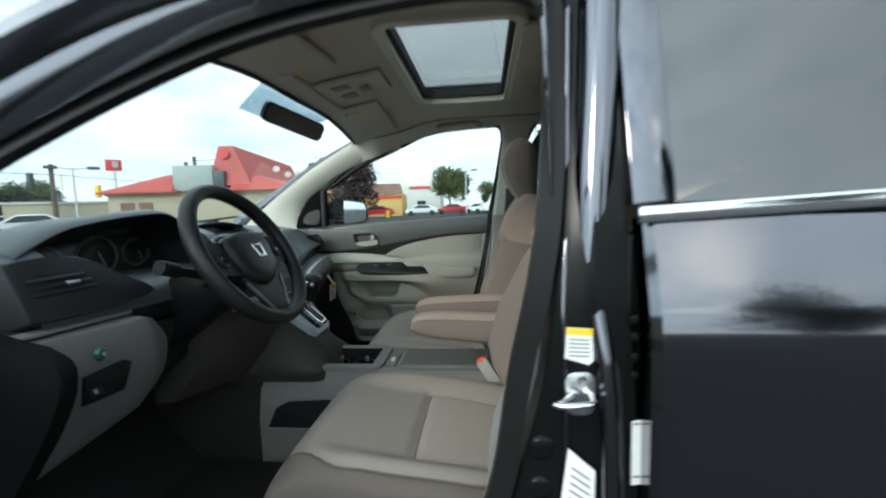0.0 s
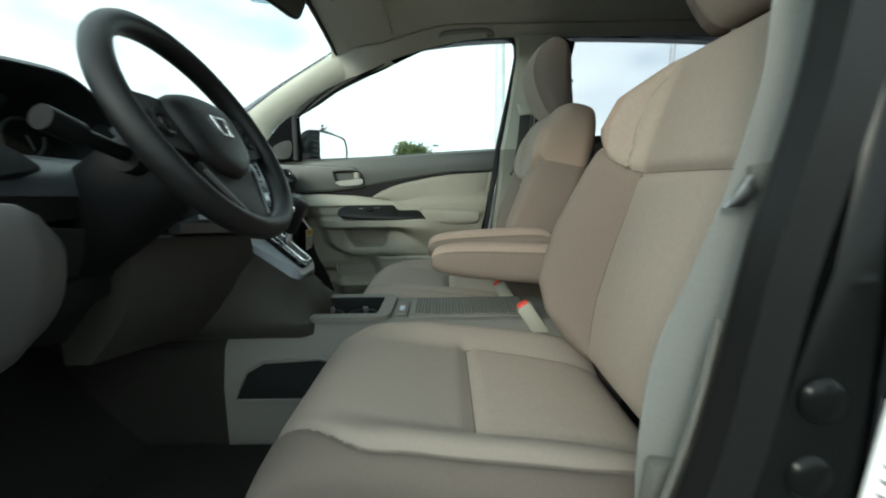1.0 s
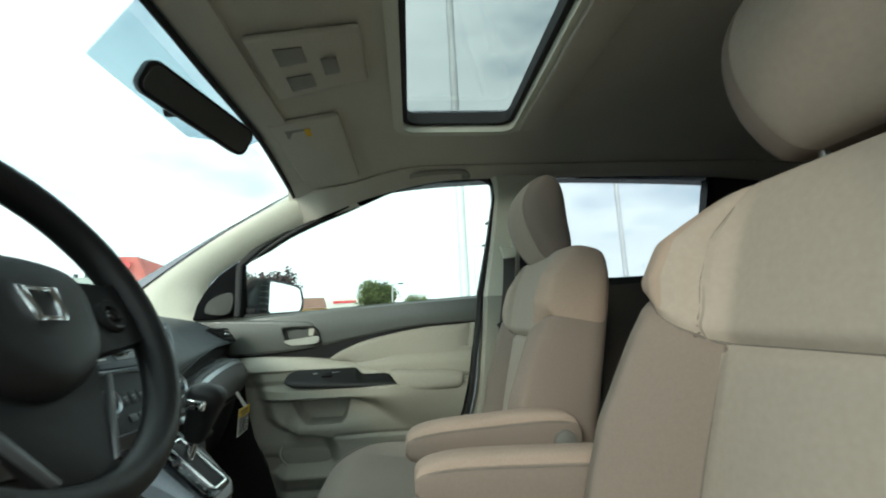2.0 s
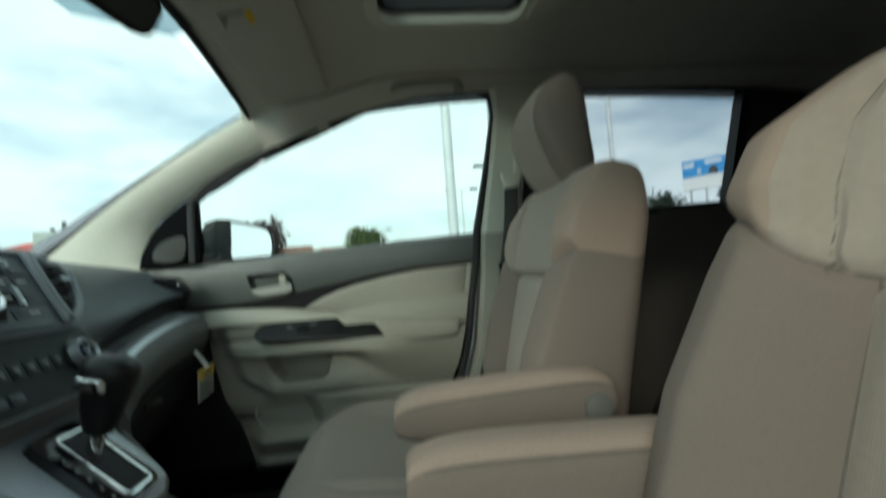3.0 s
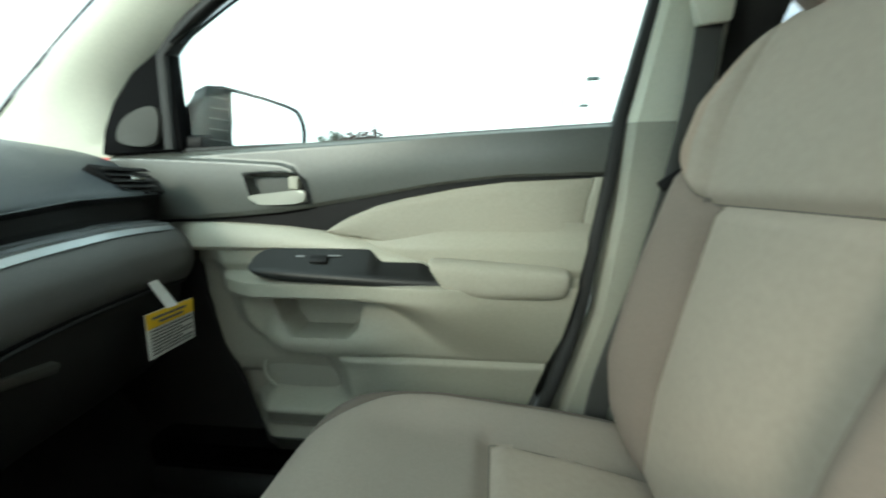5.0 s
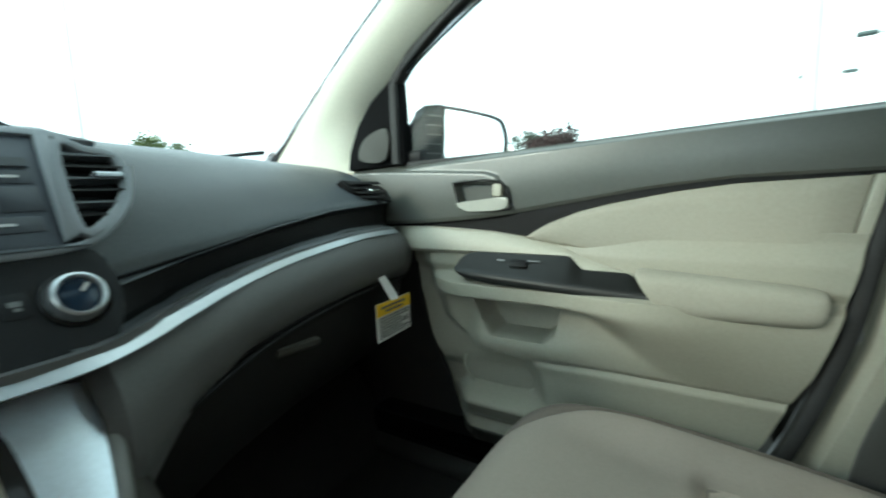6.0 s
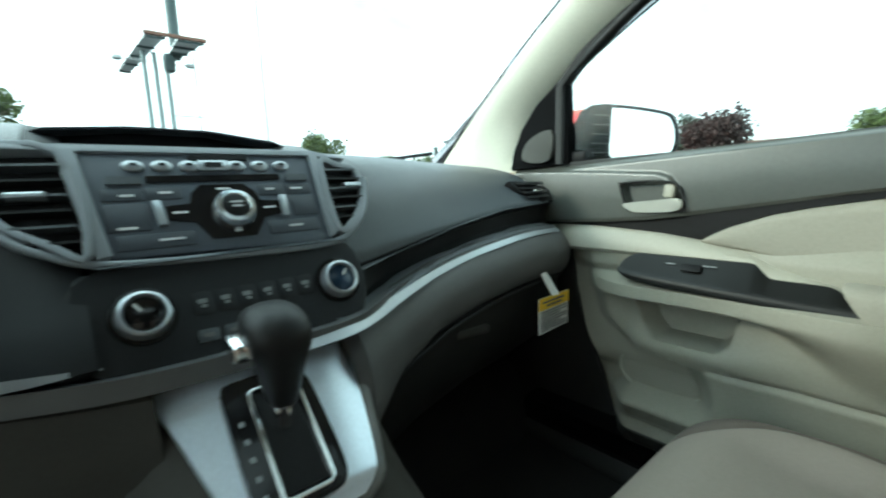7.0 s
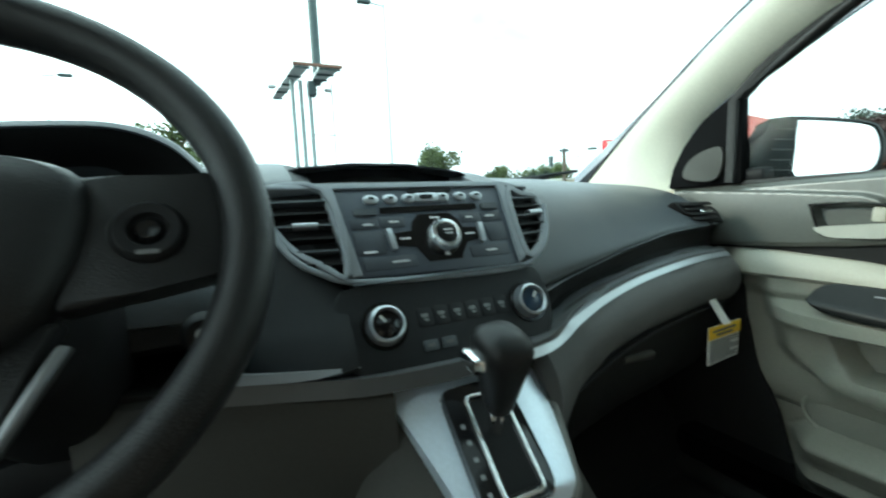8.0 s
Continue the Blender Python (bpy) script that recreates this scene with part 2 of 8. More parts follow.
def cyl(r, h, at=(0, 0, 0), rot=(0, 0, 0), r2=None, n=32, bevel=0.0, m=None, bm=None):
    own = bmesh.new()
    bmesh.ops.create_cone(own, cap_ends=True, segments=n, radius1=r, radius2=r if r2 is None else r2, depth=h)
    if bevel:
        es = [e for e in own.edges if abs(e.verts[0].co.z - e.verts[1].co.z) < 1e-6]
        bmesh.ops.bevel(own, geom=es, offset=bevel, segments=2, profile=0.5, affect="EDGES")
    own.transform((m if m else Matrix.Identity(4)) @ pose(*at, *rot))
    return join(bm, own)


def lathe(profile, n=40, m=None, bm=None):
    """Turns (radius, height) points round z."""
    own = bmesh.new()
    rings = []
    for r, z in profile:
        rings.append([own.verts.new((r * math.cos(2 * math.pi * i / n), r * math.sin(2 * math.pi * i / n), z)) for i in range(n)])
    for a, b in zip(rings, rings[1:]):
        for i in range(n):
            own.faces.new((a[i], a[(i + 1) % n], b[(i + 1) % n], b[i]))
    own.faces.new(rings[0][::-1])
    own.faces.new(rings[-1])
    bmesh.ops.remove_doubles(own, verts=own.verts, dist=1e-6)
    if m:
        own.transform(m)
    return join(bm, own)


def loft(rings, cap=True, closed=True, bm=None):
    own = bmesh.new()
    vs = [[own.verts.new(p) for p in r] for r in rings]
    k = len(vs[0])
    for a, b in zip(vs, vs[1:]):
        for i in range(k if closed else k - 1):
            j = (i + 1) % k
            own.faces.new((a[i], a[j], b[j], b[i]))
    if cap and closed:
        own.faces.new(vs[0][::-1])
        own.faces.new(vs[-1])
    return join(bm, own)


def slab(outline, extrude, bevel=0.0, seg=2, bm=None):
    """A flat outline of 3D points, given depth along a vector."""
    own = bmesh.new()
    e = Vector(extrude)
    a = [own.verts.new(p) for p in outline]
    b = [own.verts.new(Vector(p) + e) for p in outline]
    k = len(a)
    own.faces.new(a)
    own.faces.new(b[::-1])
    for i in range(k):
        j = (i + 1) % k
        own.faces.new((a[j], a[i], b[i], b[j]))
    if bevel:
        bmesh.ops.bevel(own, geom=own.edges[:], offset=bevel, segments=seg, profile=0.5, affect="EDGES", clamp_overlap=True)
    return join(bm, own)


def smooth_line(pts, per=6, closed=False):
    """Catmull-Rom through the points."""
    pts = [Vector(p) for p in pts]
    n = len(pts)
    out = []
    rng = range(n if closed else n - 1)
    for i in rng:
        if closed:
            p0, p1, p2, p3 = pts[i - 1], pts[i], pts[(i + 1) % n], pts[(i + 2) % n]
        else:
            p0, p1, p2, p3 = pts[max(0, i - 1)], pts[i], pts[i + 1], pts[min(n - 1, i + 2)]
        for s in range(per):
            t = s / per
            out.append(0.5 * ((2 * p1) + (p2 - p0) * t + (2 * p0 - 5 * p1 + 4 * p2 - p3) * t * t + (3 * p1 - p0 - 3 * p2 + p3) * t ** 3))
    if not closed:
        out.append(pts[-1])
    return out


def sweep(path, profile, up=(0, 0, 1), closed=False, bm=None, taper=None):
    """Moves a closed 2D profile (side, up) along a path."""
    rings = []
    k = len(path)
    for i, p in enumerate(path):
        p = Vector(p)
        a = Vector(path[i - 1] if (i or closed) else path[i])
        b = Vector(path[(i + 1) % k] if (i < k - 1 or closed) else path[i])
        d = (b - a).normalized()
        s = d.cross(Vector(up)).normalized()
        u = s.cross(d).normalized()
        f = taper(i / max(1, k - 1)) if taper else 1.0
        rings.append([p + s * (x * f) + u * (y * f) for x, y in profile])
    if closed:
        rings.append(rings[0])
    out = loft(rings, cap=not closed, bm=None)
    if closed:
        bmesh.ops.remove_doubles(out, verts=out.verts, dist=1e-6)
    return join(bm, out)


def circle(r, n=10, sy=1.0):
    return [(r * math.cos(2 * math.pi * i / n), sy * r * math.sin(2 * math.pi * i / n)) for i in range(n)]


def rrect(w, h, r, n=4):
    """Rounded rectangle outline, centred."""
    out = []
    for cx, cy, a0 in ((w / 2 - r, h / 2 - r, 0), (-w / 2 + r, h / 2 - r, 90), (-w / 2 + r, -h / 2 + r, 180), (w / 2 - r, -h / 2 + r, 270)):
        for i in range(n + 1):
            a = radians(a0 + 90 * i / n)
            out.append((cx + r * math.cos(a), cy + r * math.sin(a)))
    return out


def plate(w, h, d, r, m, bevel=0.0, at=(0, 0, 0), bm=None):
    """A rounded plate in the local xy plane of m, from z=0 to z=d."""
    own = slab([Vector((x + at[0], y + at[1], at[2])) for x, y in rrect(w, h, r)], (0, 0, d), bevel)
    own.transform(m)
    return join(bm, own)


def mix_keys(keys, y):
    """Profiles keyed by y, blended smoothly."""
    if y <= keys[0][0]:
        return [Vector(p) for p in keys[0][1]]
    for (y0, a), (y1, b) in zip(keys, keys[1:]):
        if y <= y1:
            t = (y - y0) / (y1 - y0)
            return [Vector(p).lerp(Vector(q), t) for p, q in zip(a, b)]
    return [Vector(p) for p in keys[-1][1]]


def across(keys, steps, per=4, bm=None):
    """Lofts closed (x, z) profiles along y, rounded by Catmull-Rom."""
    y0, y1 = keys[0][0], keys[-1][0]
    rings = []
    for i in range(steps + 1):
        y = y0 + (y1 - y0) * i / steps
        prof = mix_keys(keys, y)
        line = smooth_line([(p.x, p.y, 0) for p in prof], per, closed=True)
        rings.append([Vector((q.x, y, q.y)) for q in line])
    return loft(rings, bm=bm)


def pad(center, w, front, back, relief=None, na=40, nv=44, pa=3.2, pv=3.4, round_w=7.0, classes=None, back_class=None, rise=None):
    """An upholstered pad. center(v) gives its middle, its front normal; w(v), front(v), back(v) its half width and depths.
    relief(a, v) adds to the front. classes(a, v) sorts the front faces into several meshes."""
    out = {}
    sa = [math.sin(math.pi / 2 * (-1 + 2 * i / na)) for i in range(na + 1)]
    sv = [0.5 - 0.5 * math.cos(math.pi * j / nv) for j in range(nv + 1)]

    if rise:
        row = min(sv, key=lambda v: abs(v - 0.625))

    def lifted(s, a, v):
        """Bends the rows of the grid so that one of them follows the seam."""
        if not rise:
            return v
        k = v / row if v < row else (1 - v) / (1 - row)
        return v + (rise(s, a) - row) * k

    def cap(t, p):
        return max(0.0, 1 - abs(t) ** p) ** (1 / p)

    def face(a, v, sink=0.0):
        """A point on the front of the pad."""
        c, nrm = center(v)
        side, e = cap(a, pa), cap(2 * v - 1, pv)
        ww = w(v) * (0.80 + 0.20 * cap(2 * v - 1, round_w))
        f = front(v) * side * e + (relief(a, v) * min(1, side * 2) * min(1, e * 2) if relief else 0)
        return Vector(c) + Vector((0, a * ww, 0)) + Vector(nrm) * (f - sink)

    out["face"] = face
    pts = {}
    for j, v0 in enumerate(sv):
        for i, a in enumerate(sa):
            side = cap(a, pa)
            for s in (0, 1):
                v = lifted(s, a, v0)
                c, nrm = center(v)
                e = cap(2 * v - 1, pv)
                ww = w(v) * (0.80 + 0.20 * cap(2 * v - 1, round_w))
                if s == 0:
                    f = front(v) * side * e + (relief(a, v) * min(1, side * 2) * min(1, e * 2) if relief else 0)
                else:
                    f = -back(v) * side * e
                pts[s, i, j] = Vector(c) + Vector((0, a * ww, 0)) + Vector(nrm) * f
    for s in (0, 1):
        for j in range(nv):
            for i in range(na):
                key = 0
                if s == 0 and classes:
                    key = classes((sa[i] + sa[i + 1]) / 2, lifted(0, (sa[i] + sa[i + 1]) / 2, (sv[j] + sv[j + 1]) / 2))
                if s == 1 and back_class:
                    key = back_class((sa[i] + sa[i + 1]) / 2, lifted(1, (sa[i] + sa[i + 1]) / 2, (sv[j] + sv[j + 1]) / 2))
                bm, seen = out.setdefault(key, (bmesh.new(), {}))
                quad = []
                for q in ((s, i, j), (s, i + 1, j), (s, i + 1, j + 1), (s, i, j + 1)):
                    kk = tuple(round(x, 6) for x in pts[q])
                    if kk not in seen:
                        seen[kk] = bm.verts.new(pts[q])
                    if seen[kk] not in quad:
                        quad.append(seen[kk])
                if len(quad) > 2:
                    try:
                        bm.faces.new(quad if s == 0 else quad[::-1])
                    except ValueError:
                        pass
    face = out.pop("face")
    res = {k: b for k, (b, _) in out.items()}
    res["face"] = face
    return res


def seam(face, line, r=0.0022, sink=0.0006):
    """A stitched seam laid on a pad's front along (a, v) points."""
    return sweep([face(a, v, sink) for a, v in line], circle(r, 6), up=(0.2, 0.1, 1))


def sstep(a, b, x):
    t = min(1, max(0, (x - a) / (b - a)))
    return t * t * (3 - 2 * t)


def bump_at(x, c, w):
    return math.exp(-((x - c) / w) ** 2)

# ---- the cabin shell ----
FLOOR_Z = 0.36

bm = box((2.9, 1.60, 0.05), (0.75, 0, FLOOR_Z - 0.025), bevel=0.01)
structure("floor", bm, M_CARPET, "dark grey carpet on the car's floor", "floor")

# toe board and bulkhead in front of the feet
bm = slab([(-0.70, -0.78, 0.36), (-0.30, -0.78, 0.358), (-0.62, -0.78, 0.72), (-0.82, -0.78, 1.02), (-0.86, -0.78, 0.36)], (0, 1.56, 0))
structure("wall_front", bm, M_CARPET, "dark carpeted bulkhead below the dashboard", "wall")


def opening_line(y_low, y_high, side):
    """The edge of a front door opening from the windscreen foot over the roof rail and down the centre pillar."""
    xz = [(-0.40, 1.12), (-0.25, 1.215), (-0.03, 1.326), (0.17, 1.402), (0.36, 1.440), (0.55, 1.455), (0.655, 1.43), (0.672, 1.34), (0.657, 1.135), (0.640, 1.02), (0.612, 0.89), (0.582, 0.72), (0.52, 0.55), (0.44, 0.44)]
    out = []
    for x, z in xz:
        f = sstep(1.02, 1.46, z)
        out.append((x, side * (y_low + (y_high - y_low) * f), z))
    return smooth_line(out, 6)


# roof: headlining with the sunroof's hole, and the outer skin
def roof_z(x, y):
    edge = sstep(0.38, 0.68, abs(y)) * (0.075 - 0.032 * sstep(0.15, 0.45, x))
    nose = sstep(0.36, 0.0, x) * 0.050
    tail = sstep(1.5, 2.5, x) * 0.12
    return 1.548 - edge - nose - tail


def roof_sheet(lift, x0, x1, yh, hole, thick):
    """A curved sheet of some thickness with a hole through it."""
    bm = bmesh.new()
    xs = sorted(set([x0 + (x1 - x0) * i / 40 for i in range(41)] + [hole[0], hole[1]]))
    ys = sorted(set([-yh + 2 * yh * i / 32 for i in range(33)] + [-hole[2], hole[2]]))
    vs = {}
    for i, x in enumerate(xs):
        for j, y in enumerate(ys):
            for k in (0, 1):
                vs[i, j, k] = bm.verts.new((x, y, roof_z(x, y) + lift + thick * k))
    filled = set()
    for i in range(len(xs) - 1):
        for j in range(len(ys) - 1):
            cx, cy = (xs[i] + xs[i + 1]) / 2, (ys[j] + ys[j + 1]) / 2
            if hole[0] < cx < hole[1] and abs(cy) < hole[2]:
                continue
            filled.add((i, j))
            for k in (0, 1):
                bm.faces.new([vs[q + (k,)] for q in ((i, j), (i + 1, j), (i + 1, j + 1), (i, j + 1))])
    for i, j in filled:
        for di, dj, p, q in ((-1, 0, (i, j), (i, j + 1)), (1, 0, (i + 1, j), (i + 1, j + 1)), (0, -1, (i, j), (i + 1, j)), (0, 1, (i, j + 1), (i + 1, j + 1))):
            if (i + di, j + dj) not in filled:
                bm.faces.new((vs[p + (0,)], vs[q + (0,)], vs[q + (1,)], vs[p + (1,)]))
    for v in [v for v in bm.verts if not v.link_faces]:
        bm.verts.remove(v)
    return bm


SUN_X0, SUN_X1, SUN_Y = 0.335, 0.655, 0.375
bm = roof_sheet(0.0, -0.022, 2.35, 0.70, (SUN_X0, SUN_X1, SUN_Y), 0.010)
structure("ceiling", bm, M_LINER, "beige felt headlining with a sunroof opening", "ceiling")
bm = roof_sheet(0.05, -0.05, 2.40, 0.74, (SUN_X0 - 0.01, SUN_X1 + 0.01, SUN_Y + 0.01), 0.005)
structure("roof", bm, M_PAINT, "dark grey metallic painted roof panel", "roof")

# sunroof: cream trim ring, black seal, tinted glass, wind seal at the back
sunroof = thing("sunroof", (0.495, 0, 1.55), "closed tinted glass sunroof with a black seal and beige surround", "sunroof")


def ring_frame(cx, cy, w, h, r, bar_w, bar_h, z, n=5):
    path = [Vector((cx + x, cy + y, z)) for x, y in rrect(w, h, r, n)]
    prof = [(-bar_w / 2, -bar_h / 2), (bar_w / 2, -bar_h / 2), (bar_w / 2, bar_h / 2), (-bar_w / 2, bar_h / 2)]
    return sweep(path, prof, closed=True)


P("trim_ring", ring_frame(0.495, 0, 0.336, 0.766, 0.05, 0.026, 0.020, 1.540), M_CREAM, sunroof, "beige plastic trim ring")
P("seal", ring_frame(0.495, 0, 0.318, 0.748, 0.05, 0.034, 0.030, 1.566), M_RUBBER, sunroof, "black rubber seal")
P("glass", slab([Vector((0.495 + x, y, 1.585)) for x, y in rrect(0.31, 0.74, 0.05)], (0, 0, 0.005)), M_ROOFGLASS, sunroof, "grey tinted glass panel")
P("blind", box((0.085, 0.70, 0.012), (0.705, 0, 1.528), (0, -6, 0), bevel=0.005), M_LINER, sunroof, "edge of the retracted beige sunblind")

# front cross member above the windscreen
bm = across([(-0.66, [(-0.035, 1.438), (0.05, 1.445), (0.03, 1.475), (-0.045, 1.468)]), (-0.3, [(-0.025, 1.485), (0.06, 1.488), (0.03, 1.52), (-0.04, 1.513)]),
             (0.3, [(-0.025, 1.485), (0.06, 1.488), (0.03, 1.52), (-0.04, 1.513)]), (0.66, [(-0.035, 1.438), (0.05, 1.445), (0.03, 1.475), (-0.045, 1.468)])], 24, 3)
structure("trim_header", bm, M_LINER, "beige lining of the windscreen header", "trim")
bm = sweep(smooth_line([(-0.022 - 0.010 * sstep(0.3, 0.66, abs(y)), y, 1.480 - 0.048 * sstep(0.3, 0.66, abs(y))) for y in (-0.66, -0.45, -0.25, 0, 0.25, 0.45, 0.66)], 4), circle(0.007, 8))
structure("trim_windscreen_seal", bm, M_RUBBER, "black rubber edge of the windscreen", "trim")

# windscreen
rings = []
for i in range(13):
    y = -0.70 + 1.40 * i / 12
    sag = 0.10 * (y / 0.70) ** 2
    rings.append([(-0.93 + sag * 1.6, y * 1.03, 1.03), (-0.50 + sag, y * 0.98, 1.255), (-0.055 + sag * 0.3, y * 0.93, 1.482 - 0.045 * (y / 0.7) ** 2)])
bm = loft(rings, closed=False)
ws = structure("window_1", bm, M_SCREEN, "clear curved windscreen", "windscreen")
ws.visible_shadow = False
film = slab([(-0.130, -0.153, 1.430), (-0.012, -0.215, 1.489), (-0.012, 0.290, 1.485), (-0.050, 0.285, 1.468), (-0.130, 0.145, 1.430)], (0.002, 0, -0.004))
f = structure("window_film", film, M_FILM, "pale blue translucent film at the mirror's foot on the windscreen", "film")
f.visible_shadow = False

# windscreen pillars, both sides
for side, nm in ((1, "wall_pillar_passenger"), (-1, "wall_pillar_driver")):
    rings = []
    front = smooth_line([(-0.66, 0.735, 1.055), (-0.48, 0.715, 1.19), (-0.25, 0.685, 1.335), (-0.015, 0.648, 1.452), (0.06, 0.635, 1.470)], 5)
    rear = smooth_line([(-0.385, 0.764, 1.035), (-0.345, 0.760, 1.165), (-0.17, 0.738, 1.278), (0.06, 0.698, 1.382), (0.17, 0.690, 1.418)], 5)
    for a, b in zip(front, rear):
        if side < 0:
            a, b = a + Vector((0, -0.020, 0)), b + Vector((0, -0.024, 0))
        out = 1.0 if side > 0 else 0.12
        mid_in = (a + b) / 2 + Vector((0.006, -0.016, 0.0))
        mid_out = (a + b) / 2 + Vector((-0.02, 0.05, 0.02)) * out
        q = [a, a.lerp(mid_in, 0.5) + Vector((0, -0.007, 0)), mid_in, mid_in.lerp(b, 0.5) + Vector((0, -0.005, 0)), b, b + Vector((0.012, 0.024, -0.006)) * out, mid_out, a + Vector((-0.01, 0.03, 0)) * out]
        rings.append([(p.x, side * p.y, p.z) for p in q])
    structure(nm, loft(rings), M_CREAM, "cream plastic trim of the windscreen pillar", "pillar")
    structure("trim_windscreen_side_seal", sweep([Vector((p.x - 0.004, side * (p.y - 0.002), p.z + 0.003)) for p in front], circle(0.0026, 8)), M_RUBBER, "black rubber edge along the windscreen", "seal")
    # outer skin of the same pillar and roof rail
    path = [Vector((x, side * y, z)) for x, y, z in ((-0.72, 0.79, 1.06), (-0.48, 0.775, 1.20), (-0.24, 0.755, 1.335), (0.0, 0.735, 1.440), (0.25, 0.725, 1.495), (0.55, 0.72, 1.520), (1.0, 0.715, 1.520), (1.6, 0.70, 1.485), (2.3, 0.66, 1.40))]
    structure("wall_rail", sweep(smooth_line(path, 5), [(-0.035, -0.03), (0.03, -0.034), (0.04, 0.0), (0.02, 0.035), (-0.02, 0.045), (-0.04, 0.02)]), M_PAINT, "dark metallic painted roof rail", "roof rail")
    # painted side frame between the rail and the door opening
    op = [p for p in opening_line(0.790, 0.720, side) if p.z > 1.13 and p.x < 0.66]
    if side > 0:
        op = [p + Vector((0, 0, 0.046 * sstep(0.10, 0.42, p.x))) for p in op]
    rail = smooth_line(path, 12)
    rings = []
    for p in op:
        q = min(rail, key=lambda r: abs(r.x - p.x) + abs(r.z - p.z) * 0.6)
        o_ = Vector((0, side * 0.012, 0))
        rings.append([p, p.lerp(q, 0.5) + o_ * 1.6, q + o_, q - o_ * 2, p.lerp(q, 0.5) - o_ * 0.5, p - o_ * 0.8])
    structure("wall_side_frame", loft(rings), M_PAINT, "dark metallic side frame above the door opening", "side frame")
    if side < 0:
        structure("wall_pillar_foot", slab([Vector((x, side * (0.800 - 0.06 * sstep(1.05, 1.40, z)), z)) for x, z in ((-0.95, 0.98), (-0.42, 1.09), (-0.25, 1.20), (-0.20, 1.345), (-0.48, 1.205), (-0.75, 1.06))], (0, side * 0.01, 0)), M_PAINT, "dark metallic panel at the windscreen pillar foot", "side frame", smooth=False)
    # flange, black seal and beige lip round the door opening
    if side > 0:
        continue
    op = opening_line(0.775, 0.690, side)
    structure("trim_opening_flange", sweep(op, [(-0.016, -0.012), (0.016, -0.012), (0.016, 0.012), (-0.016, 0.012)], up=(0, 1, 0)), M_SEAL, "dark painted flange of the door opening", "trim")
    structure("trim_opening_seal", sweep([p + Vector((0, -side * 0.018, 0)) for p in op], circle(0.0145, 12), up=(0, 1, 0)), M_SEAL, "black rubber door seal", "seal")
    structure("trim_opening_lip", sweep([p + Vector((-0.010, -side * 0.036, 0)) for p in op if p.z < 0.85], circle(0.0032, 8), up=(0, 1, 0)), M_CONSOLE, "thin grey-beige lip inside the door seal", "trim")

line = smooth_line([(-0.186, 0.701, 1.228), (-0.10, 0.700, 1.287), (-0.03, 0.700, 1.330), (0.053, 0.700, 1.370), (0.124, 0.700, 1.410), (0.195, 0.701, 1.441), (0.32, 0.704, 1.470), (0.42, 0.710, 1.484)], 5)
structure("trim_window_seal", sweep(line, circle(0.0115, 10), up=(0, 1, 0), taper=lambda t: 0.25 + 0.75 * sstep(0.0, 0.12, t) * sstep(1.0, 0.75, t)), M_SEAL, "black seal over the passenger window", "seal")

# roof lining side rails between pillar and headlining
for side in (1, -1):
    lower = smooth_line([(-0.05, 0.675, 1.306), (0.02, 0.670, 1.350), (0.11, 0.666, 1.388), (0.21, 0.664, 1.425), (0.35, 0.663, 1.461), (0.47, 0.663, 1.481), (0.60, 0.664, 1.487), (0.9, 0.665, 1.486), (1.5, 0.665, 1.472), (2.3, 0.62, 1.36)], 4)
    rings = []
    for p in lower if side > 0 else lower[6:]:
        zi = roof_z(p.x, 0.60)
        q = [p, p.lerp(Vector((p.x, 0.60, zi)), 0.5) + Vector((0, -0.012, -0.004)), Vector((p.x, 0.585, zi - 0.004)), Vector((p.x, 0.60, zi + 0.01)), p + Vector((0, 0.03, 0.01))]
        sunk = Vector((0, 0.05, 0.02)) * (1 - sstep(-0.05, 0.09, p.x))
        rings.append([(a.x, side * (a.y + sunk.y), a.z + sunk.z) for a in q])
    structure("trim_roof_side", loft(rings), M_LINER, "beige lining along the roof side", "trim")

# centre pillars inside: cream above, grey-beige below
for side in (1, -1):
    def pillar(zs, m, nm, label):
        rings = []
        for z, x0, x1, yi in zs:
            out = 0.05
            if side < 0:
                x0 = 0.640 + 0.045 * sstep(0.75, 1.08, z) + 0.02 * sstep(1.08, 1.4, z)
                x1, out, yi = x0 + 0.045, 0.025, yi - 0.045
            q = [(x0, yi + out), (x0 + 0.004, yi + 0.012), (x0 + 0.016, yi), (x1 - 0.016, yi), (x1 - 0.004, yi + 0.012), (x1, yi + out)]
            rings.append([(x, side * y, z) for x, y in q])
        structure(nm, loft(rings), m, label, "pillar")
    pillar([(1.08, 0.600, 0.735, 0.735), (1.20, 0.618, 0.738, 0.710), (1.32, 0.636, 0.745, 0.685), (1.42, 0.648, 0.775, 0.668), (1.468, 0.646, 0.80, 0.655), (1.505, 0.635, 0.83, 0.640)], M_CREAM, "wall_centre_pillar_upper", "cream plastic trim of the centre pillar")
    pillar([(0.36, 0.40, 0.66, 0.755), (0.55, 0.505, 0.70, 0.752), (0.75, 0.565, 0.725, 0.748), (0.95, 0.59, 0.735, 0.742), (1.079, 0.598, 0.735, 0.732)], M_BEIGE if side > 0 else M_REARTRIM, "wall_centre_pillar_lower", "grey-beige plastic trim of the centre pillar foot")

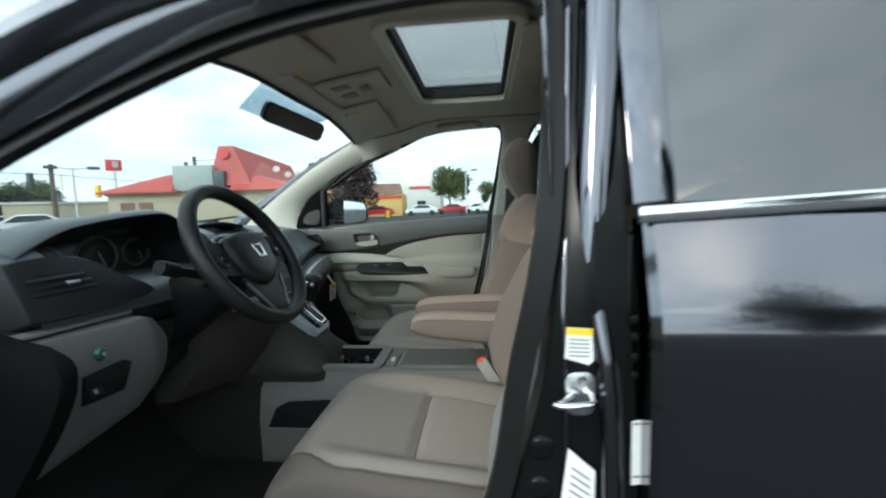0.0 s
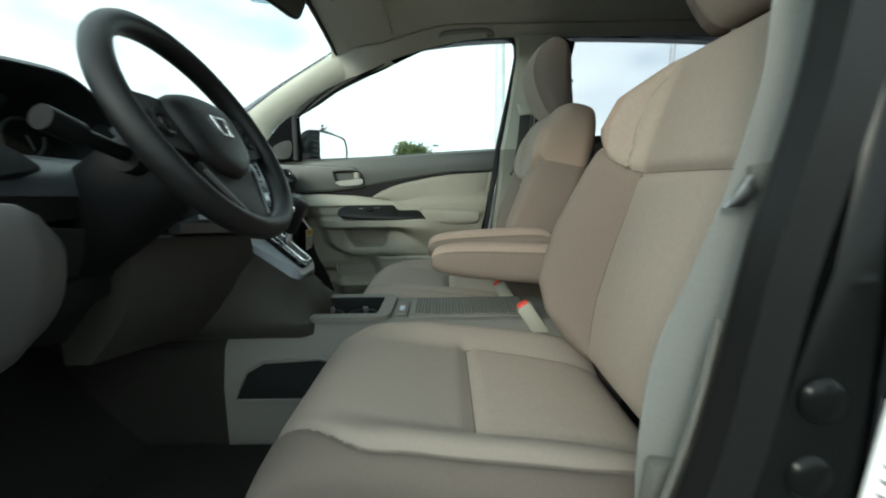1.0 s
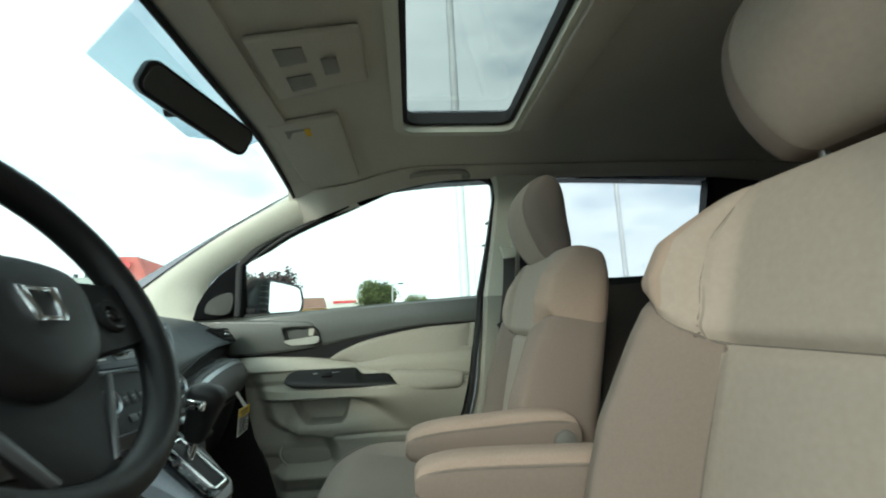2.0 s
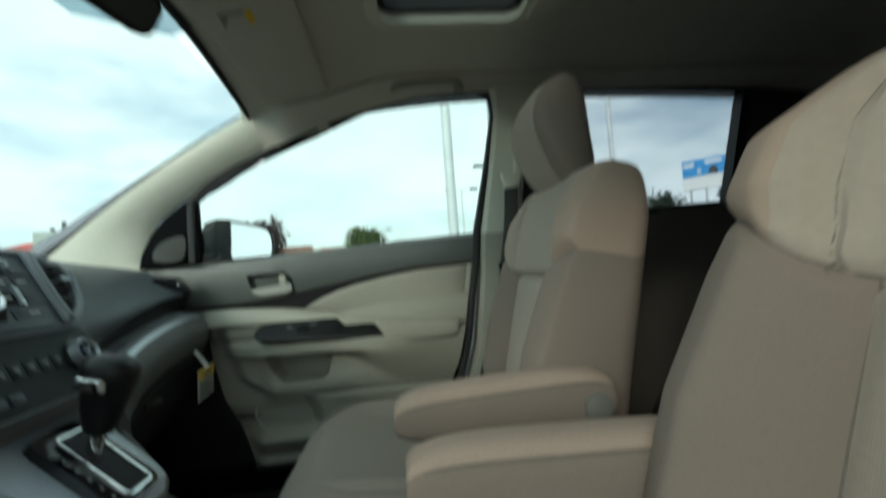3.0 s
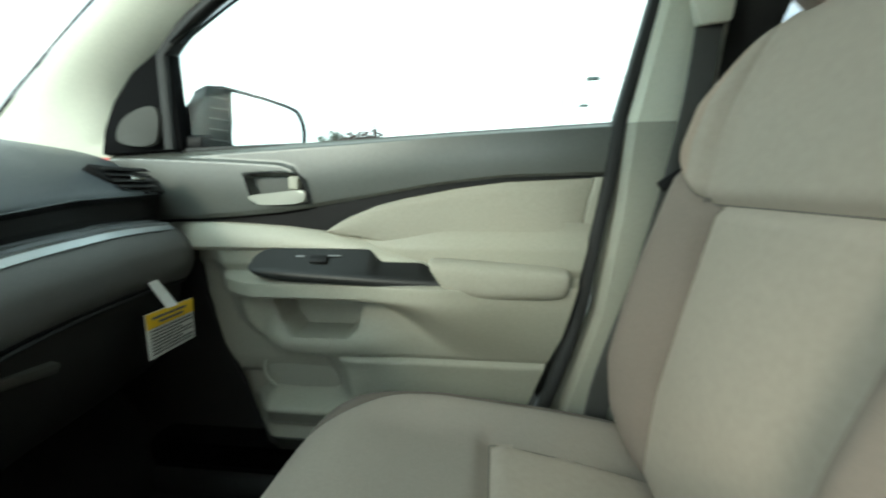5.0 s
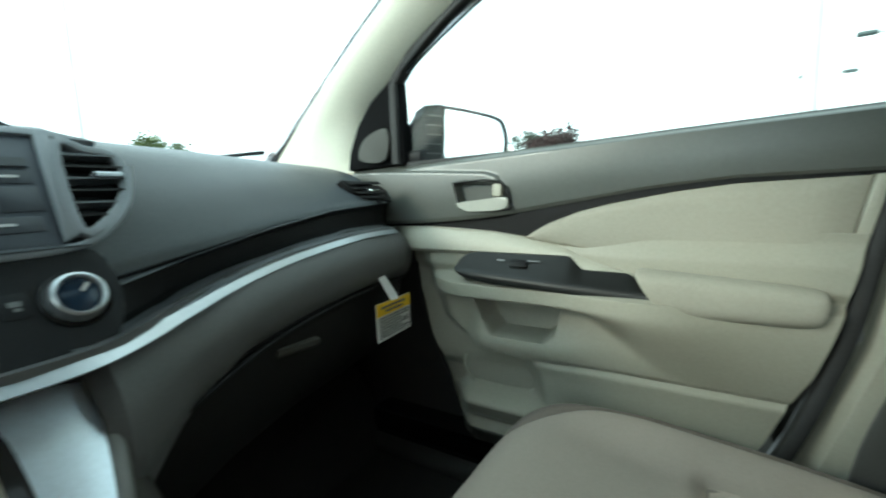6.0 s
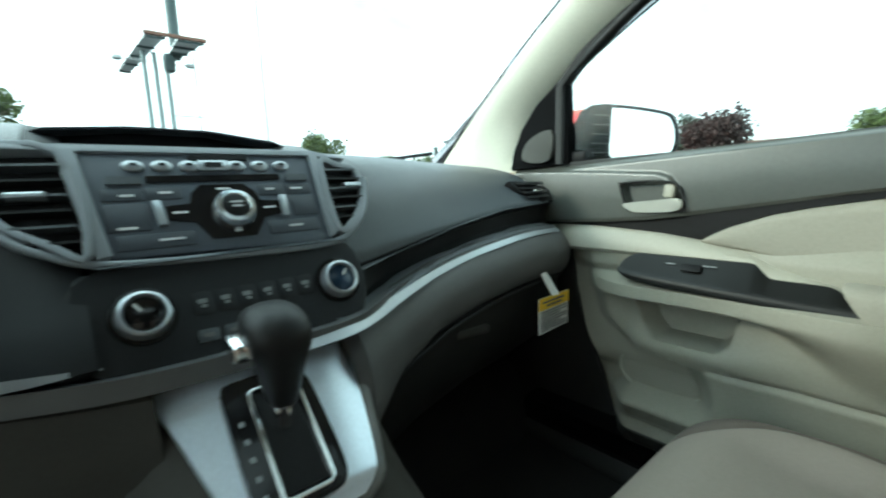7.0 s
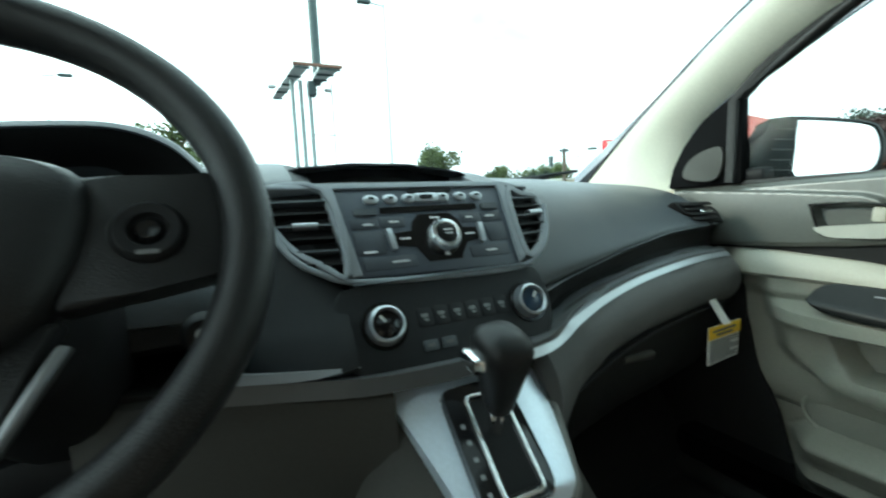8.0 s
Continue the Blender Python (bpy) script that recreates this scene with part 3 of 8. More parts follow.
# rear of the cabin, dark and closed
for side in (1, -1):
    rings = [[(0.735, side * 0.74, z), (2.40, side * 0.70, z), (2.40, side * 0.76, z), (0.735, side * 0.80, z)] for z in (0.34, 1.115)]
    if side == 1:
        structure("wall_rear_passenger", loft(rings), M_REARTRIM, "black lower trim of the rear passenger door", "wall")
    c = slab([(1.455, side * 0.69, 1.11), (2.40, side * 0.68, 1.11), (2.40, side * 0.62, 1.37), (1.60, side * 0.66, 1.47), (1.455, side * 0.67, 1.485)], (0, side * 0.04, 0))
    structure("wall_rear_quarter", c, M_RUBBER, "black trim of the rear quarter", "wall")
structure("wall_rear_corner", slab([(1.385, 0.700, 1.10), (1.47, 0.700, 1.10), (1.47, 0.665, 1.485), (1.452, 0.665, 1.485)], (0, 0.04, 0)), M_SEAL, "dark corner trim of the rear door window", "trim")
structure("wall_back", box((0.06, 1.42, 1.10), (2.38, 0, 0.90), bevel=0.01), M_BLACK, "dark tailgate trim", "wall")
bm = slab([(0.775, 0.735, 1.112), (0.845, 0.722, 1.30), (0.885, 0.705, 1.48), (0.845, 0.70, 1.49), (0.76, 0.735, 1.36), (0.735, 0.75, 1.112)], (0, 0.03, 0))
structure("trim_rear_door_frame", bm, M_RUBBER, "black frame of the rear door window", "trim")
bm = slab([(0.78, 0.755, 1.112), (1.47, 0.755, 1.112), (1.47, 0.690, 1.490), (0.87, 0.690, 1.490)], (0, 0.004, 0))
g = structure("window_2", bm, M_PRIVACY, "grey tinted rear door window", "window")
g.visible_shadow = False
bm = sweep([(0.78, 0.745, 1.115), (1.10, 0.745, 1.112), (1.46, 0.742, 1.118)], rrect(0.03, 0.03, 0.006, 2))
structure("trim_rear_sill", bm, M_RUBBER, "black waist seal of the rear door window", "trim")

# ---- passenger door ----
door = thing("door_1", (0.13, 0.76, 0.36), "closed front passenger door with beige and grey trim", "car door", kind="structure")


def xz(points, y):
    return [Vector((x, y, z)) for x, z in points]


P("door_shell", slab(xz([(-0.42, 0.36), (0.40, 0.36), (0.49, 0.56), (0.545, 0.72), (0.570, 0.90), (0.588, 1.080), (0.30, 1.070), (0.03, 1.055), (-0.42, 1.04)], 0.838), (0, 0.05, 0), 0.004), M_PAINT, door, "dark painted door shell")


def piecewise(table, x):
    """Reads y off a rising table of (x, y)."""
    if x <= table[0][0]:
        return table[0][1]
    for (x0, y0), (x1, y1) in zip(table, table[1:]):
        if x <= x1:
            return y0 + (y1 - y0) * (x - x0) / (x1 - x0)
    return table[-1][1]


def sheet(nu, nv, point, thick):
    """A moulded sheet: point(u, v) over the unit square, closed behind at a depth y."""
    bm = bmesh.new()
    g = [[bm.verts.new(point(i / nu, j / nv)) for j in range(nv + 1)] for i in range(nu + 1)]
    for i in range(nu):
        for j in range(nv):
            bm.faces.new((g[i][j], g[i + 1][j], g[i + 1][j + 1], g[i][j + 1]))
    rim = [g[i][0] for i in range(nu + 1)] + [g[nu][j] for j in range(1, nv + 1)] + [g[i][nv] for i in range(nu - 1, -1, -1)] + [g[0][j] for j in range(nv - 1, 0, -1)]
    back = [bm.verts.new((v.co.x, thick, v.co.z)) for v in rim]
    k = len(rim)
    for i in range(k):
        bm.faces.new((rim[i], rim[(i + 1) % k], back[(i + 1) % k], back[i]))
    return bm


def inside(outline, x, z):
    """Signed distance to a convex outline in the door's plane, positive inside."""
    best = 9.0
    k = len(outline)
    for (x0, z0), (x1, z1) in zip(outline, outline[1:] + outline[:1]):
        ln = math.hypot(x1 - x0, z1 - z0)
        best = min(best, ((x1 - x0) * (z - z0) - (z1 - z0) * (x - x0)) / ln)
    return best


EDGE = [(0.36, 0.335), (0.45, 0.395), (0.572, 0.458), (0.70, 0.507), (0.807, 0.533), (0.906, 0.553), (0.993, 0.570)]
SWEEP = [(0.40, 0.10), (0.50, 0.095), (0.60, 0.085), (0.635, 0.070), (0.655, -0.055), (0.68, -0.100), (0.703, -0.123), (0.812, -0.158), (0.90, -0.176)]
POCKET = [(-0.010, 0.685), (0.100, 0.685), (0.118, 0.703), (0.127, 0.752), (-0.066, 0.764), (-0.038, 0.711)]


def lower_door(u, v):
    z = 0.385 + 0.525 * v
    x = -0.36 + (piecewise(EDGE, z) - 0.002 + 0.36) * u
    y = 0.766
    # bar under the switches, fading into the panel towards the rear
    bar = 0.064 * sstep(-0.205, -0.055, x) * (1 - 0.60 * sstep(0.27, 0.48, x))
    foot = 0.757 - 0.114 * sstep(0.13, 0.36, x)
    head = 0.772 + 0.004 * sstep(0.13, 0.36, x)
    y -= bar * sstep(foot, head, z) * sstep(0.815, 0.797, z)
    y -= 0.016 * sstep(0.90, 0.86, z) * sstep(0.80, 0.83, z)
    # belly below the pull pocket and its rounded lip
    y -= 0.028 * bump_at(z, 0.672, 0.040) * sstep(0.24, 0.10, x) * sstep(-0.09, -0.03, x)
    y -= 0.020 * sstep(0.60, 0.70, z) * sstep(0.10, 0.30, x)
    # pull pocket
    d = inside(POCKET, x, z)
    y += 0.062 * sstep(-0.002, 0.008, d) * sstep(0.768, 0.752, z)
    # lower pocket panel with a crease above it
    low = sstep(0.640, 0.628, z)
    y -= 0.005 * low * sstep(0.06, 0.12, x)
    y += 0.006 * bump_at(z, 0.640, 0.005) * sstep(0.05, 0.10, x)
    # hollow in front, where the speaker sits
    c = piecewise(SWEEP, z)
    hollow = sstep(c + 0.012, c - 0.045, x)
    deep = 0.034 + 0.012 * sstep(0.62, 0.56, z)
    y += deep * hollow * sstep(0.515, 0.560, z)
    # map pocket lip at the foot
    y -= 0.018 * bump_at(z, 0.520, 0.020) * sstep(-0.16, -0.08, x)
    y += 0.016 * bump_at(z, 0.470, 0.012) * sstep(-0.12, -0.08, x) * sstep(0.30, 0.15, x)
    y += 0.060 * sstep(-0.20, -0.32, x) + 0.060 * sstep(-0.075, -0.145, x) * sstep(0.590, 0.530, z)
    return (x, min(y, 0.830), z)


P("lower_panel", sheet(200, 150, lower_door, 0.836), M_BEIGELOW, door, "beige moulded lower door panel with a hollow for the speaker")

# upper grey trim with its raised handle field and the handle's recess
TOP = [(-0.375, 1.044), (-0.22, 1.047), (-0.082, 1.054), (0.042, 1.060), (0.164, 1.065), (0.311, 1.072), (0.586, 1.084)]
LOW = [(-0.375, 0.910), (-0.202, 0.915), (-0.117, 0.920), (-0.037, 0.927), (0.037, 0.937), (0.108, 0.949), (0.184, 0.962), (0.265, 0.976), (0.312, 0.982), (0.401, 0.991), (0.580, 0.995)]
RIDGE = [(-0.36, 1.037), (-0.137, 1.027), (-0.02, 1.019), (0.004, 1.011), (0.020, 0.992), (0.036, 0.955), (0.050, 0.90)]
CUP = [(-0.062, 0.943), (0.024, 0.945), (0.034, 0.955), (0.013, 1.001), (-0.085, 1.002), (-0.092, 0.994), (-0.080, 0.957)]


def upper_door(u, v):
    x = -0.375 + 0.955 * u
    lo, hi = piecewise(LOW, x), piecewise(TOP, x)
    z = lo + (hi - lo) * v
    y = 0.755
    y -= 0.007 * sstep(0.0035, -0.0035, z - piecewise(RIDGE, x)) * sstep(0.050, 0.012, x)
    y -= 0.004 * bump_at(v, 0.45, 0.5)
    y += 0.014 * sstep(0.90, 1.0, v) + 0.006 * sstep(0.06, 0.0, v)
    y += 0.024 * sstep(-0.001, 0.006, inside(CUP, x, z))
    return (x, y, z)


P("upper_trim", sheet(300, 52, upper_door, 0.785), M_GREYTRIM, door, "smooth grey-green upper door trim")
P("cup_edge", sweep(smooth_line([(x, 0.7455, z) for x, z in CUP], 3, closed=True), circle(0.0022, 6), up=(0, 1, 0), closed=True), M_BLACK, door, "dark edge of the handle recess")
M_HANDLE = mat("pale_satin_handle", (0.42, 0.42, 0.37), 0.33, metal=0.25, vary=0.04)
P("handle", slab(smooth_line([(-0.084, 0.741, 0.959), (-0.03, 0.738, 0.9655), (0.024, 0.737, 0.970), (0.032, 0.737, 0.956), (0.020, 0.737, 0.946), (-0.02, 0.738, 0.943), (-0.060, 0.740, 0.9425), (-0.074, 0.741, 0.948)], 3, closed=True), (0, 0.014, 0), 0.004, 3), M_HANDLE, door, "pale satin door handle")
P("lock_tab", box((0.021, 0.014, 0.026), (0.003, 0.757, 0.984), (0, 4, 0), bevel=0.004, seg=3), M_BEIGE, door, "small pale lock tab")

# black wedge under it
LEDGE = [(-0.375, 0.905), (-0.203, 0.909), (-0.145, 0.909), (-0.013, 0.901), (0.060, 0.891), (0.140, 0.878), (0.194, 0.864), (0.250, 0.845)]
CLOTH = [(0.060, 0.892), (0.084, 0.907), (0.107, 0.920), (0.163, 0.942), (0.215, 0.955), (0.265, 0.964), (0.313, 0.973), (0.401, 0.984), (0.573, 0.991)]
bm = slab(xz([(x, z + 0.002) for x, z in LOW] + CLOTH[::-1] + [p for p in LEDGE[::-1] if p[0] < 0.06], 0.762), (0, 0.02, 0))
P("accent_strip", bm, M_BLACK, door, "black accent strip")


def cloth(u, v):
    """Cloth insert, softly domed, between the accent curve and the elbow rest."""
    x = 0.060 + (0.552 - 0.060) * u
    hi = piecewise(CLOTH, x) - 0.0015
    lo = min(hi - 0.001, piecewise([(0.06, 0.889), (0.14, 0.876), (0.194, 0.862), (0.25, 0.836), (0.40, 0.826), (0.52, 0.812)], x))
    z = lo + (hi - lo) * v
    x -= 0.036 * u ** 6 * (1 - v)
    e = min(1.0, 8 * v, 8 * (1 - v), 8 * (1 - u), 10 * u)
    return (x, 0.760 - 0.010 * math.sin(math.pi / 2 * max(0.0, e)) - 0.005 * math.sin(math.pi * v), z)


P("cloth_insert", sheet(70, 30, cloth, 0.785), M_BEIGE_CLOTH, door, "beige cloth door insert")
P("edge_trim", slab(xz([(0.554, 0.990), (0.574, 0.991), (0.556, 0.906), (0.536, 0.807), (0.509, 0.70), (0.480, 0.70), (0.517, 0.822), (0.538, 0.906)], 0.7535), (0, 0.03, 0), 0.004), M_BEIGE, door, "light edge of the door trim")

# ledge over the switch panel
def switch_top(x):
    return piecewise([(-0.075, 0.738), (0.150, 0.738), (0.182, 0.727), (0.30, 0.722)], x), 0.8605 - 0.022 * sstep(0.150, 0.180, x) - 0.016 * sstep(0.248, 0.290, x)


rings = []
for i in range(57):
    x = -0.36 + 0.625 * i / 56
    zt = piecewise(LEDGE, x)
    yb, zb = switch_top(x)
    yb, zb = yb - 0.001, min(zb + 0.001, zt - 0.004)
    front = 0.05 * sstep(-0.20, -0.33, x)
    ring = [(0.785, zt), (0.757, zt - 0.0005), (0.7525, zt - 0.004)]
    for k in (0.25, 0.5, 0.75, 1.0):
        ring.append((0.7525 + (yb - 0.7525) * k - 0.004 * math.sin(math.pi * k), zt - 0.004 + (zb - zt + 0.004) * k))
    ring += [(yb + 0.010, zb - 0.008), (0.785, zb - 0.008)]
    rings.append([(x, y + front, z) for y, z in ring])
P("ledge", loft(rings), M_BEIGE, door, "pale ledge sweeping down above the armrest")

# switch panel: leaf-shaped, with a rounded inner edge
rings = []
for i in range(61):
    t = i / 60
    x = -0.076 + 0.376 * t
    e = math.sqrt(max(0.0, 1 - (1 - min(1, t / 0.11)) ** 2)) * 0.98 + 0.02
    ty, tz = switch_top(x)
    ey, ez = 0.7015, piecewise([(-0.076, 0.828), (-0.051, 0.8265), (0.068, 0.8200), (0.176, 0.8150), (0.30, 0.8110)], x)
    by, bz = 0.6975, piecewise([(-0.076, 0.820), (-0.052, 0.8125), (0.009, 0.8050), (0.123, 0.8005), (0.227, 0.7965), (0.30, 0.7945)], x)
    tip = sstep(0.90, 1.0, t)
    ty, tz = ty + (ey - ty) * 0.6 * tip, tz + (ez - tz) * 0.6 * tip
    cy, cz = 0.708, piecewise([(-0.076, 0.829), (0.30, 0.808)], x)
    ring = [(ty, tz), (ty * 0.55 + ey * 0.45, tz * 0.55 + ez * 0.45 - 0.0015), (ey + 0.004, ez + 0.004), (ey, ez), (by, (ez + bz) / 2), (by + 0.001, bz), (by + 0.014, bz - 0.004), (ty + 0.006, bz)]
    rings.append([(x, cy + (y - cy) * e, cz + (z - cz) * e) for y, z in ring])
sw = P("switch_panel", loft(rings), M_SWITCH, door, "dark grey leaf-shaped window switch panel")
fx = Matrix.Translation((0, 0.7215, 0.8445)) @ Matrix(((1, 0, 0, 0), (0, 0.66, -0.75, 0), (0, 0.75, 0.66, 0), (0, 0, 0, 1)))
P("window_switch", plate(0.034, 0.015, 0.005, 0.003, fx, 0.0012, at=(0.060, -0.002, -0.001)), M_BLACK, sw, "black window switch")
P("switch_mark", plate(0.024, 0.0022, 0.0006, 0.0008, fx, at=(0.088, 0.006, 0.0005)), M_ICONDIM, sw)
P("switch_mark", plate(0.016, 0.0030, 0.0006, 0.0008, fx, at=(0.022, 0.004, 0.0005)), M_ICONDIM, sw)
# padded elbow rest, its front end slanting
c = pad(lambda v: ((0.262 + 0.252 * v, 0.730 + 0.016 * v, 0.813), (0, 0, 1)), lambda v: 0.044, lambda v: 0.037, lambda v: 0.038, pa=3.4, pv=9, na=28, nv=34)
for vert in c[0].verts:
    q = (vert.co.x - 0.262) / 0.252
    vert.co.x += (0.846 - vert.co.z) * 0.70 * (1 - q) - 0.10 * (0.85 - vert.co.z) * q
    vert.co.z -= 0.016 * q * sstep(0.79, 0.85, vert.co.z)
P("elbow_pad", c[0], M_BEIGE_CLOTH, door, "padded beige elbow rest")
# speaker in the hollow
M_GRILLE = mat("speaker_mesh", (0.27, 0.26, 0.215), 0.7, vary=0.08, grain=400, bump=0.5, bump_scale=900)
spk = P("speaker_grille", lathe([(0.0, 0.004), (0.055, 0.003), (0.078, 0.0005), (0.082, -0.006), (0.080, -0.010)], 44, m=Matrix.Translation((-0.018, 0.806, 0.585)) @ Matrix.Rotation(radians(90), 4, "X") @ Matrix.Diagonal((1.12, 0.66, 1, 1))), M_GRILLE, door, "dark oval speaker grille")
P("grille_ring", sweep([Vector((-0.018 + 0.094 * math.cos(a), 0.804, 0.585 + 0.056 * math.sin(a))) for a in [2 * math.pi * i / 44 for i in range(44)]], circle(0.003, 8), up=(0, 1, 0), closed=True), M_BEIGE, spk)
# sail panel with tweeter
M_SAIL = mat("matt_black_plastic", (0.006, 0.006, 0.0065), 0.75, vary=0.2, grain=200, spec=0.04)
sail = P("sail_panel", slab([(-0.392, 0.748, 1.040), (-0.224, 0.757, 1.048), (-0.226, 0.750, 1.240), (-0.250, 0.746, 1.232), (-0.305, 0.743, 1.192), (-0.350, 0.743, 1.140), (-0.378, 0.744, 1.088)], (0, 0.03, 0), 0.006), M_SAIL, door, "black triangular mirror panel")
M_TWEETER = mat("grey_tweeter_cloth", (0.050, 0.050, 0.044), 0.7, vary=0.08, grain=300, bump=0.4, bump_scale=900)
P("tweeter", slab(smooth_line([(-0.345, 0.7395, 1.064), (-0.341, 0.7395, 1.092), (-0.322, 0.7395, 1.112), (-0.290, 0.7395, 1.126), (-0.263, 0.7395, 1.128), (-0.255, 0.7395, 1.110), (-0.259, 0.7395, 1.080), (-0.268, 0.7395, 1.060), (-0.300, 0.7395, 1.055)], 4, closed=True), (0, 0.010, 0), 0.003), M_TWEETER, sail, "grey tweeter grille")
# window: waist seal, frame, pane
P("waist_seal", sweep([(-0.235, 0.772, 1.047), (0.034, 0.774, 1.054), (0.309, 0.776, 1.068), (0.588, 0.778, 1.080)], rrect(0.014, 0.012, 0.004, 2)), M_RUBBER, door, "black waist seal")
frame_pts = [(-0.245, 0.762, 1.050), (-0.240, 0.757, 1.222), (-0.13, 0.738, 1.306), (0.05, 0.712, 1.395), (0.20, 0.698, 1.443), (0.36, 0.692, 1.481), (0.52, 0.690, 1.503), (0.60, 0.690, 1.503), (0.648, 0.690, 1.478), (0.657, 0.694, 1.425), (0.628, 0.725, 1.26), (0.592, 0.762, 1.085)]
fp = [Vector(p) for p in frame_pts[:2]] + smooth_line(frame_pts[1:10], 5)[1:] + [Vector(p) for p in frame_pts[10:]]
P("window_frame", sweep(fp, rrect(0.020, 0.032, 0.005, 2), up=(0, 1, 0)), M_RUBBER, door, "black window frame seal")
rear_edge = smooth_line([(0.592, 0.758, 1.085), (0.580, 0.758, 0.99), (0.560, 0.757, 0.88), (0.535, 0.755, 0.74), (0.478, 0.752, 0.56), (0.41, 0.75, 0.42)], 5)
P("edge_seal", sweep(rear_edge, rrect(0.022, 0.030, 0.006, 2), up=(0, 1, 0)), M_RUBBER, door, "black seal down the door's edge")
gl = P("pane", slab([(-0.24, 0.776, 1.05), (0.59, 0.786, 1.08), (0.652, 0.702, 1.46), (0.60, 0.698, 1.508), (0.36, 0.702, 1.488), (0.05, 0.722, 1.402), (-0.13, 0.748, 1.312), (-0.24, 0.768, 1.225)], (0, 0.004, 0)), M_GLASS, door, "clear side window pane")
gl.visible_shadow = False

# passenger door mirror outside
dm = thing("door_mirror", (-0.20, 0.90, 1.05), "dark painted door mirror with bright glass outside the passenger window", "wing mirror")
mm = Matrix.Translation((-0.138, 0.930, 1.112)) @ Matrix(((0.36, 0.0, 0.933, 0), (0.933, 0.0, -0.36, 0), (0, 1, 0, 0), (0, 0, 0, 1)))
GLASS = [(-0.094, -0.056), (0.0, -0.055), (0.070, -0.050), (0.092, -0.034), (0.098, -0.004), (0.090, 0.026), (0.070, 0.045), (0.0, 0.055), (-0.085, 0.060), (-0.095, 0.054), (-0.098, 0.0)]


def mirror_ring(depth, grow, inboard, drop=0.0):
    """One outline of the housing; inboard stretches its inner end towards the foot."""
    pts = []
    for x, y in GLASS:
        q = x * grow
        if x < -0.05:
            q -= inboard * (1 - 0.55 * max(0, y) / 0.06)
        pts.append((q, y * grow - drop * (x < -0.05), depth))
    return [mm @ p for p in smooth_line(pts, 4, closed=True)]


P("housing", loft([mirror_ring(0.004, 1.00, 0.0), mirror_ring(0.012, 1.04, 0.004), mirror_ring(0.010, 1.12, 0.012), mirror_ring(-0.015, 1.20, 0.040, 0.004), mirror_ring(-0.050, 1.14, 0.062, 0.010), mirror_ring(-0.085, 0.86, 0.060, 0.012), mirror_ring(-0.105, 0.40, 0.040, 0.010)]), M_MIRRORCASE, dm, "dark metallic mirror housing with a swept inner end")
P("glass", slab([mm @ p for p in smooth_line([(x * 0.985, y * 0.985, 0.0045) for x, y in GLASS], 4, closed=True)], mm.to_3x3() @ Vector((0, 0, 0.004))), M_MIRROR, dm, "bright mirror glass")
for k in range(5):
    P("rib", sweep([mm @ Vector((-0.150 + 0.003 * k, -0.040 + 0.021 * k, 0.004)), mm @ Vector((-0.110, -0.042 + 0.021 * k, 0.014))], circle(0.0012, 6)), M_DASHLOW, dm, "fine rib on the housing")
P("foot", slab([(-0.30, 0.77, 1.045), (-0.19, 0.77, 1.048), (-0.17, 0.88, 1.062), (-0.22, 0.93, 1.075), (-0.28, 0.86, 1.07)], (0, 0, 0.03), 0.008), M_BLACK, dm, "black mirror foot")

